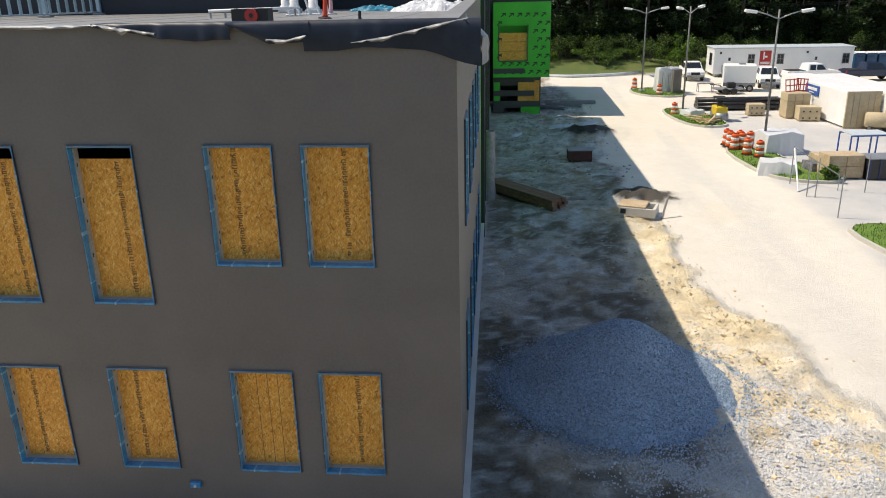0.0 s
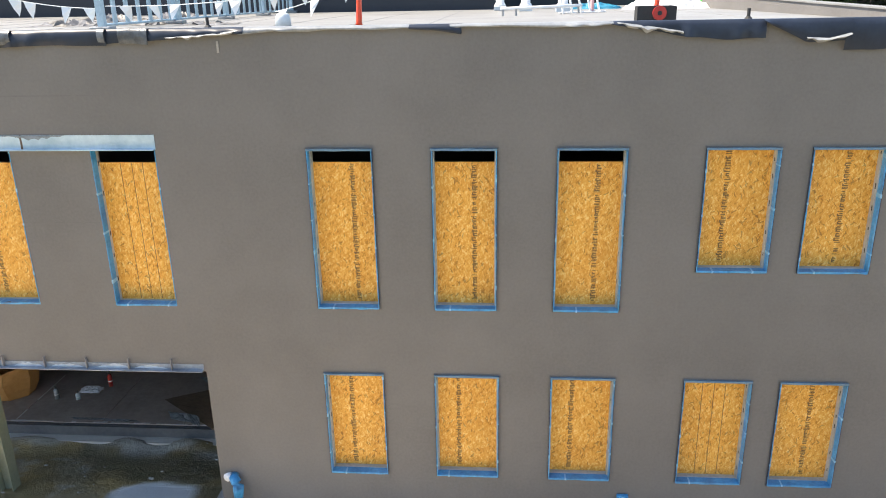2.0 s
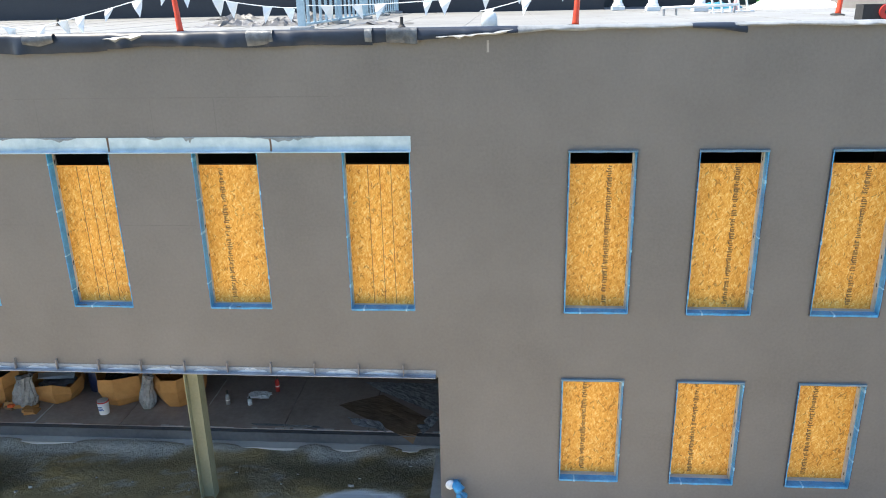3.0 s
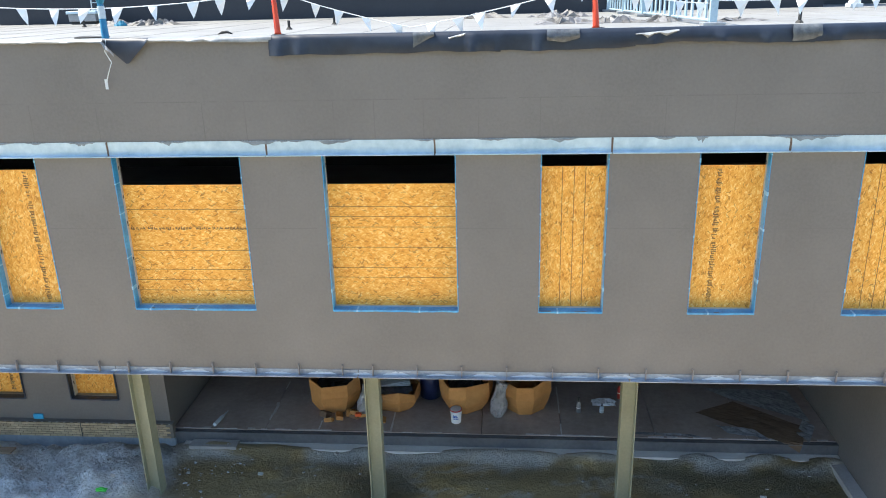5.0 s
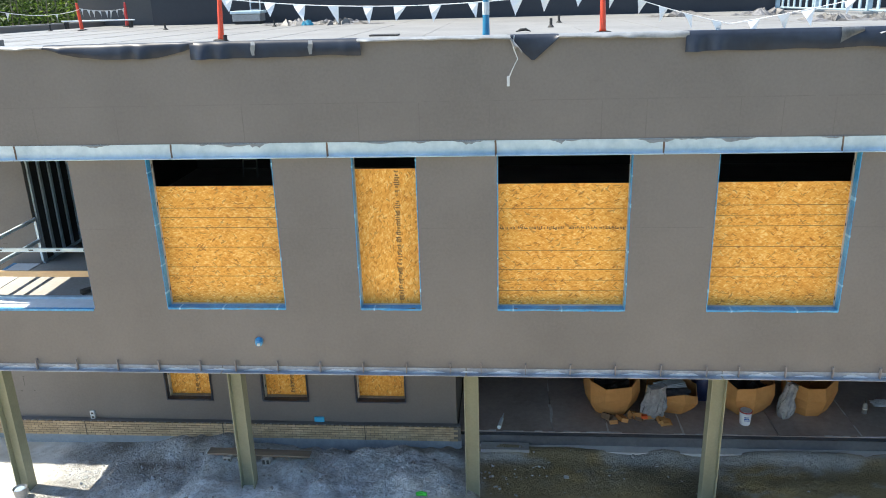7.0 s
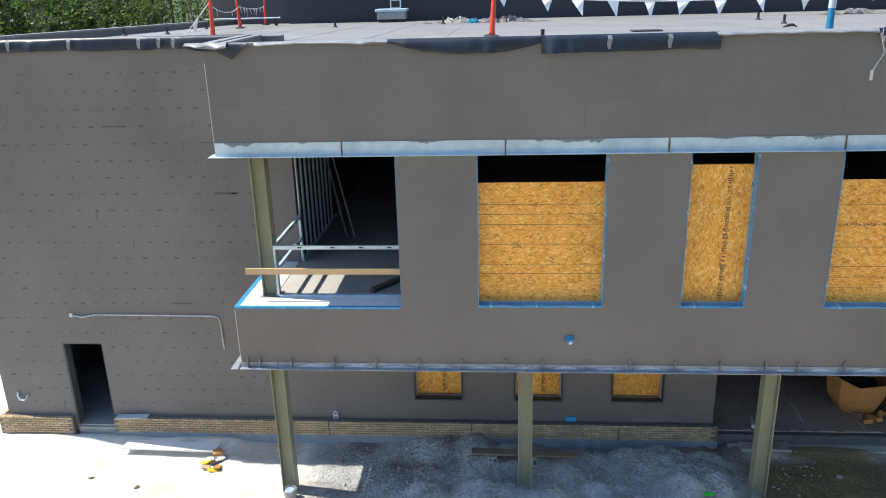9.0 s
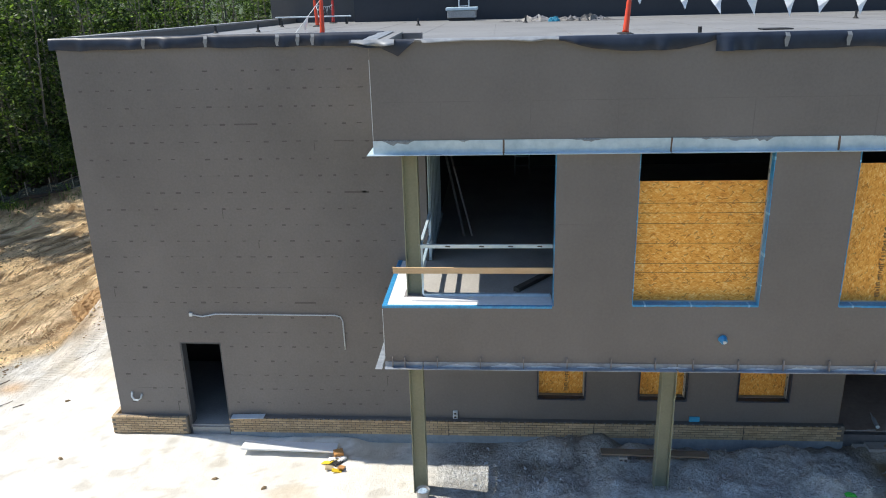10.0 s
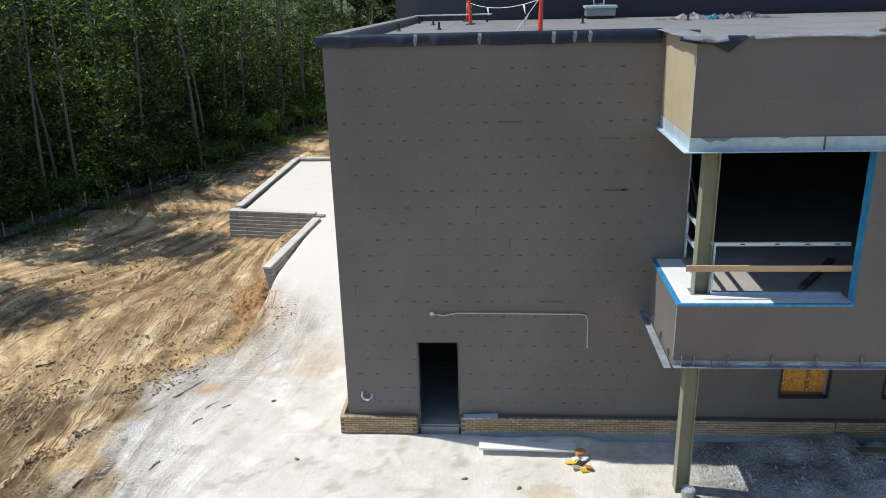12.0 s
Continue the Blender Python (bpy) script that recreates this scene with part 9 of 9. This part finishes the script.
flat = thing("flat_trailer", "low flat utility trailer with gear on it", "trailer", pose(28.9, 63.6, GROUND_Z, 0, 0, 3))
part("deck", rounded(2.6, 1.4, 0.14, 0.03, GREYMETAL, "deck"), GREYMETAL, flat, m=pose(0, 0, 0.42))
for x, y in ((-0.4, -0.72), (0.4, -0.72), (-0.4, 0.72), (0.4, 0.72)):
    part("wheel", Shape().tube([(x, y - 0.1, 0.3), (x, y + 0.1, 0.3)], 0.3, 16), BLACK, flat)
part("gear", rounded(0.8, 0.6, 0.5, 0.1, BLACK, "gear", 2), BLACK, flat, m=pose(0.3, 0, 0.562))
bench = thing("work_bench", "small grey steel work bench on the lot", "bench", pose(27.1, 64.9, GROUND_Z))
for x, y in ((-0.7, -0.3), (0.7, -0.3), (-0.7, 0.3), (0.7, 0.3)):
    part("leg", Shape().box(x - 0.03, x + 0.03, y - 0.03, y + 0.03, 0, 0.8), GREYMETAL, bench)
part("top", Shape().box(-0.75, 0.75, -0.35, 0.35, 0.801, 0.86), GREYMETAL, bench)
DARKPANEL = worn("brown_grey_panel", (0.10, 0.09, 0.08), (0.20, 0.18, 0.165), 1.0, 12.0, 0.7)
cab = thing("steel_cabinet", "narrow brown-grey cabinet before a white wrapped load", "cabinet", pose(23.95, 63.2, GROUND_Z + 0.15, 0, 0, 6))
part("case", rounded(0.8, 0.7, 2.25, 0.03, DARKPANEL, "case"), DARKPANEL, cab)
for x in (-0.19, 0.19):
    part("door", Shape().box(x - 0.17, x + 0.17, -0.368, -0.351, 0.15, 2.15), DARKPANEL, cab)
draped("wrapped_load", "tall load wrapped in white plastic", 23.3, 64.6, 2.0, 1.5, 2.35, 9, PLASTIC, 5)
strap = thing("bar_rack", "pale bars standing against the wrapped load", "rack", pose(22.7, 63.55, GROUND_Z + 0.15, 0, 0, 5))
for k in range(4):
    part("bar", Shape().box(0.28 * k, 0.28 * k + 0.05, -0.03, 0.03, 0, 1.9 - 0.12 * k), SEAL if k % 2 else GREYMETAL, strap)
cargo = thing("cargo_trailer", "enclosed white cargo trailer", "trailer", pose(30.5, 65.9, GROUND_Z, 0, 0, -12))
part("body", rounded(3.0, 2.2, 2.0, 0.09, WHITE, "body", 3), WHITE, cargo, m=pose(0, 0, 0.5))
part("vent", rounded(0.6, 0.5, 0.12, 0.03, GREYMETAL, "vent"), GREYMETAL, cargo, m=pose(0.2, 0, 2.502))
part("skirt", Shape().box(-1.47, 1.47, -1.115, -1.102, 0.5, 0.85), GREYMETAL, cargo)
for x in (0.2, 1.0):
    for y in (-1.1, 1.1):
        wh = part("wheel", Shape().tube([(x, y - 0.12, 0.34), (x, y + 0.12, 0.34)], 0.34, 18), BLACK, cargo)
        part("rim", Shape().tube([(x, y - 0.125, 0.34), (x, y + 0.125, 0.34)], 0.18, 12), GREYMETAL, wh)
part("tongue", Shape().tube([(-1.64, -0.6, 0.5), (-2.6, 0, 0.5), (-1.64, 0.6, 0.5)], 0.05, 6), BLACK, cargo)

office = thing("office_trailer", "long white site office trailer on piers", "trailer", pose(37.9, 77.9, GROUND_Z + 0.34, 0, 0, 0))
part("body", rounded(14.8, 3.4, 2.75, 0.06, WHITE, "body"), WHITE, office)
part("roof_edge", rounded(15.0, 3.6, 0.12, 0.03, SEAL, "roof_edge"), SEAL, office, m=pose(0, 0, 2.752))
rib = Shape().box(-0.02, 0.02, -1.712, -1.701, 0.05, 2.7).mesh("siding_rib", WHITE)
for k in range(36):
    part("siding_rib", rib, WHITE, office, m=pose(-7.3 + k * 0.415, 0, 0))
for x in (-3.4, -0.3, 6.6):
    w_ = part("window", Shape().box(x - 0.32, x + 0.32, -1.735, -1.713, 1.1, 2.1), GLASS, office)
    part("window_frame", Shape().box(x - 0.38, x + 0.38, -1.745, -1.736, 1.04, 1.1).box(x - 0.38, x + 0.38, -1.745, -1.736, 2.1, 2.16).box(x - 0.38, x - 0.32, -1.745, -1.736, 1.1, 2.1).box(x + 0.32, x + 0.38, -1.745, -1.736, 1.1, 2.1).box(x - 0.01, x + 0.01, -1.745, -1.736, 1.1, 2.1).box(x - 0.32, x + 0.32, -1.744, -1.736, 1.58, 1.62), GREYMETAL, w_)
for x in (-5.9, 3.3):
    d_ = part("door", Shape().box(x - 0.48, x + 0.48, -1.735, -1.713, 0.05, 2.15), WHITE, office)
    part("door_glass", Shape().box(x + 0.05, x + 0.3, -1.742, -1.736, 1.45, 1.8), GLASS, d_)
    part("wall_light", rounded(0.2, 0.12, 0.2, 0.03, BLACK, "wall_light"), BLACK, office, m=pose(x - 0.8, -1.76, 2.2))
    for k in range(3):
        part("step", Shape().box(x - 0.6, x + 0.6, -2.9 + k * 0.32, -2.6 + k * 0.32, -0.42 + k * 0.17, -0.38 + k * 0.17), GREYMETAL, office)
    for xx in (x - 0.6, x + 0.6):
        part("handrail", Shape().tube([(xx, -2.9, -0.45), (xx, -2.9, 0.5), (xx, -1.9, 1.0), (xx, -1.9, -0.45)], 0.025, 6), GREYMETAL, office)
sg = part("sign", Shape().box(-2.5, -1.3, -1.735, -1.713, 0.95, 2.5), RED, office, "red and white sign panel")
part("sign_shape", Shape().box(-2.15, -2.0, -1.742, -1.736, 1.55, 2.35).box(-1.98, -1.7, -1.742, -1.736, 1.75, 1.95), WHITE, sg)
part("sign_bar", Shape().box(-2.4, -1.4, -1.742, -1.736, 1.22, 1.3).box(-2.4, -1.4, -1.742, -1.736, 1.06, 1.14), WHITE, sg)
part("end_window", Shape().box(-7.425, -7.402, -0.9, 0.2, 0.9, 2.2), GLASS, office)
for k in range(9):
    for y in (-1.4, 1.4):
        part("pier", Shape().box(-7.0 + k * 1.74 - 0.2, -7.0 + k * 1.74 + 0.2, y - 0.2, y + 0.2, -0.7, -0.002), CONCRETE, office)
TOILETBLUE = worn("deep_teal_plastic", (0.005, 0.045, 0.12), (0.012, 0.085, 0.19), 2.0, 12.0, 0.4)
for i, x in enumerate((47.6, 48.9, 50.2)):
    t_ = thing("portable_toilet", "blue portable toilet with a white roof", "portable toilet", pose(x, 80.6, ground_at(x, 80.6), 0, 0, 3), "portable toilets beside the office")
    part("cabin", rounded(1.12, 1.15, 2.1, 0.05, TOILETBLUE, "cabin"), TOILETBLUE, t_)
    part("roof", Shape().tube([(-0.58, 0, 2.1), (0.58, 0, 2.1)], 0.5, 14), WHITE, t_, m=Matrix.Translation((0, 0, 1.47)) @ Matrix.Diagonal((1, 1.15, 0.3, 1)))
    part("door", Shape().box(-0.38, 0.38, -0.592, -0.577, 0.12, 1.95), TOILETBLUE, t_)
    part("vent", Shape().box(-0.3, 0.3, -0.596, -0.593, 1.7, 1.8), BLACK, t_)


upole = thing("utility_pole", "dark wooden utility pole before the far trees", "utility pole", pose(49.9, 91.0, ground_at(49.9, 91.0)))
part("pole", Shape().tube([(0, 0, -0.3), (0, 0, 8.2)], [0.17, 0.12], 10), BARK, upole, smooth=True)
part("crossarm", Shape().box(-1.0, 1.0, -0.06, 0.06, 7.0, 7.12), BARK, upole)
lines = thing("power_line", "slack power lines along the far trees", "cable")
for dz in (0.0, 0.22):
    part("cable", Shape().tube([(30 + 6 * k, 90.9, 5.3 + dz * (1 - 0.2 * k) + 0.07 * k + 0.004 * (k - 3) ** 2 + (0.0 if k < 3 else 0.03 * (k - 3))) for k in range(9)], 0.03, 5), BLACK, lines)


def pickup(x, y, rz, paint, label):
    """A four-door pickup: body by its side outline, cab glass, bed, lights and wheels."""
    t_ = thing("pickup", label, "pickup truck", pose(x, y, ground_at(x, y), 0, 0, rz), "vehicles parked by the office")
    out = [(-2.8, 0.55), (-2.8, 1.15), (-0.85, 1.18), (-0.7, 1.85), (0.75, 1.88), (1.35, 1.22), (2.65, 1.10), (2.8, 0.95), (2.8, 0.5)]
    bm = bmesh.new()
    vs = [bm.verts.new((px_, -0.95, pz_)) for px_, pz_ in out]
    f = bm.faces.new(vs)
    ext = bmesh.ops.extrude_face_region(bm, geom=[f])
    bmesh.ops.translate(bm, vec=(0, 1.9, 0), verts=[v for v in ext["geom"] if isinstance(v, bmesh.types.BMVert)])
    for v in bm.verts:
        if v.co.z > 1.5:
            v.co.y *= 0.82
    bmesh.ops.recalc_face_normals(bm, faces=bm.faces[:])
    bmesh.ops.bevel(bm, geom=bm.edges[:], offset=0.05, segments=2, affect="EDGES")
    me_ = bpy.data.meshes.new("body")
    bm.to_mesh(me_)
    bm.free()
    me_.materials.append(paint)
    part("body", me_, paint, t_)
    part("windscreen", Shape().poly((0.82, -0.68, 1.82), (0.82, 0.68, 1.82), (1.31, 0.80, 1.28), (1.31, -0.80, 1.28)), GLASS, t_, m=pose(0.03, 0, 0.015))
    for sgn in (-1, 1):
        y1, y2 = sgn * 0.962, sgn * 0.845
        for a, b in ((-0.62, 0.02), (0.1, 1.0)):
            part("side_window", Shape().poly((a, y1, 1.26), (b + 0.12 * (a > 0), y1, 1.26), (b - 0.28 * (a > 0), y2, 1.76), (a + 0.06, y2, 1.76)), GLASS, t_)
        part("headlight", rounded(0.06, 0.34, 0.16, 0.02, SEAL, "headlight"), SEAL, t_, m=pose(2.81, sgn * 0.72, 0.82))
        part("tail_light", rounded(0.05, 0.14, 0.3, 0.02, RED, "tail_light"), RED, t_, m=pose(-2.81, sgn * 0.84, 0.8))
        for wx in (-1.75, 1.85):
            wh = part("tyre", Shape().tube([(wx, sgn * 0.74, 0.39), (wx, sgn * 0.985, 0.39)], 0.39, 20), BLACK, t_)
            part("rim", Shape().tube([(wx, sgn * 0.75, 0.39), (wx, sgn * 0.995, 0.39)], 0.22, 14), GREYMETAL, wh)
    part("bed_well", Shape().box(-2.7, -0.95, -0.8, 0.8, 1.19, 1.215), BLACK, t_)
    part("grille", rounded(0.05, 0.95, 0.26, 0.02, BLACK, "grille"), BLACK, t_, m=pose(2.81, 0, 0.72))
    part("bumper", rounded(0.16, 1.85, 0.2, 0.04, GREYMETAL, "bumper"), GREYMETAL, t_, m=pose(2.82, 0, 0.48))
    return t_


NAVYPAINT = worn("dark_blue_paint", (0.012, 0.022, 0.05), (0.02, 0.035, 0.08), 2, 10, 0.3)
pickup(28.0, 75.4, -93, WHITE, "white pickup truck facing the road")
pickup(34.2, 69.2, -100, WHITE, "white pickup truck parked by the office")
pickup(39.6, 72.3, 8, WHITE, "white pickup truck parked by the office")
pickup(45.6, 72.6, 5, NAVYPAINT, "dark blue pickup truck parked by the office")
pickup(50.4, 71.6, 190, WHITE, "white pickup truck parked at the end of the lot")
guard_s = thing("silt_sock", "long pale erosion sock along the far verge", "erosion sock")
part("sock", Shape().tube([(12.5, 78.2, -0.3), (15.0, 77.2, -0.25), (17.5, 77.6, -0.25), (20.5, 78.4, -0.22), (23.2, 80.2, -0.2), (24.2, 77.0, -0.25)], 0.17, 10), SEAL, guard_s, smooth=True)
pole = thing("utility_pole", "dark timber utility pole before the trees", "utility pole", pose(56.0, 90.0, ground_at(56, 90)))
part("pole", Shape().tube([(0, 0, -0.3), (0, 0, 10.5)], [0.16, 0.11], 10), BARK, pole)
part("crossarm", Shape().box(-1.1, 1.1, -0.06, 0.06, 9.7, 9.85), BARK, pole)

for z in (7.0, 7.2):
    cable = thing("overhead_cable", "thin dark overhead cable before the far trees", "cable", group="overhead cables")
    part("wire", Shape().tube([(36.0, 92.5, z - 0.45), (46.0, 91.0, z - 0.42), (55.95, 89.95, z - 0.05), (80.0, 89.0, z + 0.6)], 0.03, 5), BLACK, cable)

# ---- brick ledge at the foot of the wing ----
ledge = thing("brick_ledge", "low ledge of tan facing brick at the wall's foot", "brick ledge", pose(0, 0, 0), kind="structure")
BT, BH, BL = 0.245, 0.0677, 0.203
runs = [(XW - 0.22, DOOR[0] - 0.02), (DOOR[1] + 0.02, -23.45)]
y_face = YW - 0.17
brick = rounded(BL - 0.014, 0.092, BH - 0.012, 0.004, BRICK, "brick", 1)
half = rounded(BL / 2 - 0.010, 0.092, BH - 0.010, 0.004, BRICK, "brick", 1)
rb = random.Random(19)
rest = Shape()
count = 0
backing = Shape()
for a, b in runs:
    backing.box(a + 0.012, b - 0.012, y_face + 0.014, YW - 0.003, GROUND_Z - 0.25 if a < -41 else BT - 6 * BH, BT - 0.012)
    for c in range(6 if a > -41 else 9):
        z = BT - (c + 1) * BH
        x = a + (c % 2) * BL / 2
        while x + BL <= b + 0.001:
            far_off = x > -34.2
            if not far_off and count < 298:
                part("brick", brick, BRICK, ledge, m=pose(x + BL / 2, y_face + 0.046 + rb.uniform(-0.003, 0.003), z))
                count += 1
            else:
                rest.box(x + 0.007, x + BL - 0.007, y_face + rb.uniform(-0.003, 0.003), y_face + 0.09, z, z + BH - 0.012)
            x += BL
flash = Shape().box(runs[1][0] + 0.01, runs[1][1] - 0.01, y_face + 0.03, YW - 0.005, BT + 0.001, BT + 0.012)
part("flashing_strip", flash, BARRIER, ledge, "dark coated flashing on the bricks")
tabs = Shape()
x = runs[1][0] + 0.1
while x < runs[1][1] - 0.1:
    tabs.box(x, x + 0.05, y_face - 0.003, y_face + 0.028, BT + 0.0, BT + 0.008)
    x += 0.2
part("weep_tab", tabs, CONCRETE, ledge, "pale weep tabs along the ledge's edge", kind="stuff")
for x in (-33.3, -29.6, -25.9):
    part("control_joint", Shape().box(x - 0.008, x + 0.008, y_face - 0.008, y_face + 0.01, BT - 6 * BH, BT), MARK, ledge)
part("block_course", Shape().box(runs[1][0], runs[1][1], y_face + 0.02, YW - 0.004, GROUND_Z - 0.3, BT - 6 * BH - 0.008), BLUEBLOCK, ledge, "blue-grey block course below the bricks")
part("backing", backing, MORTAR, ledge, "recessed grey mortar")
part("brick_run", rest, BRICK_RUN, ledge, "shaded tan bricks", kind="stuff")
toe = Shape()
for c in range(4):
    for i in range(3):
        toe.box(XW - 0.22 + i * BL, XW - 0.22 + (i + 1) * BL - 0.01, y_face - 0.004, y_face + 0.09, -0.36 - c * BH, -0.36 - c * BH + BH - 0.01)
part("brick_toe", toe, BRICK, ledge, "exposed lower courses at the corner", kind="stuff")
end_b = Shape()
for c in range(9):
    for i in range(1):
        end_b.box(XW - 0.222, XW - 0.13, y_face + 0.1, YW + 1.2, BT - (c + 1) * BH, BT - (c + 1) * BH + BH - 0.01)
part("end_course", end_b, BRICK, ledge, kind="stuff")
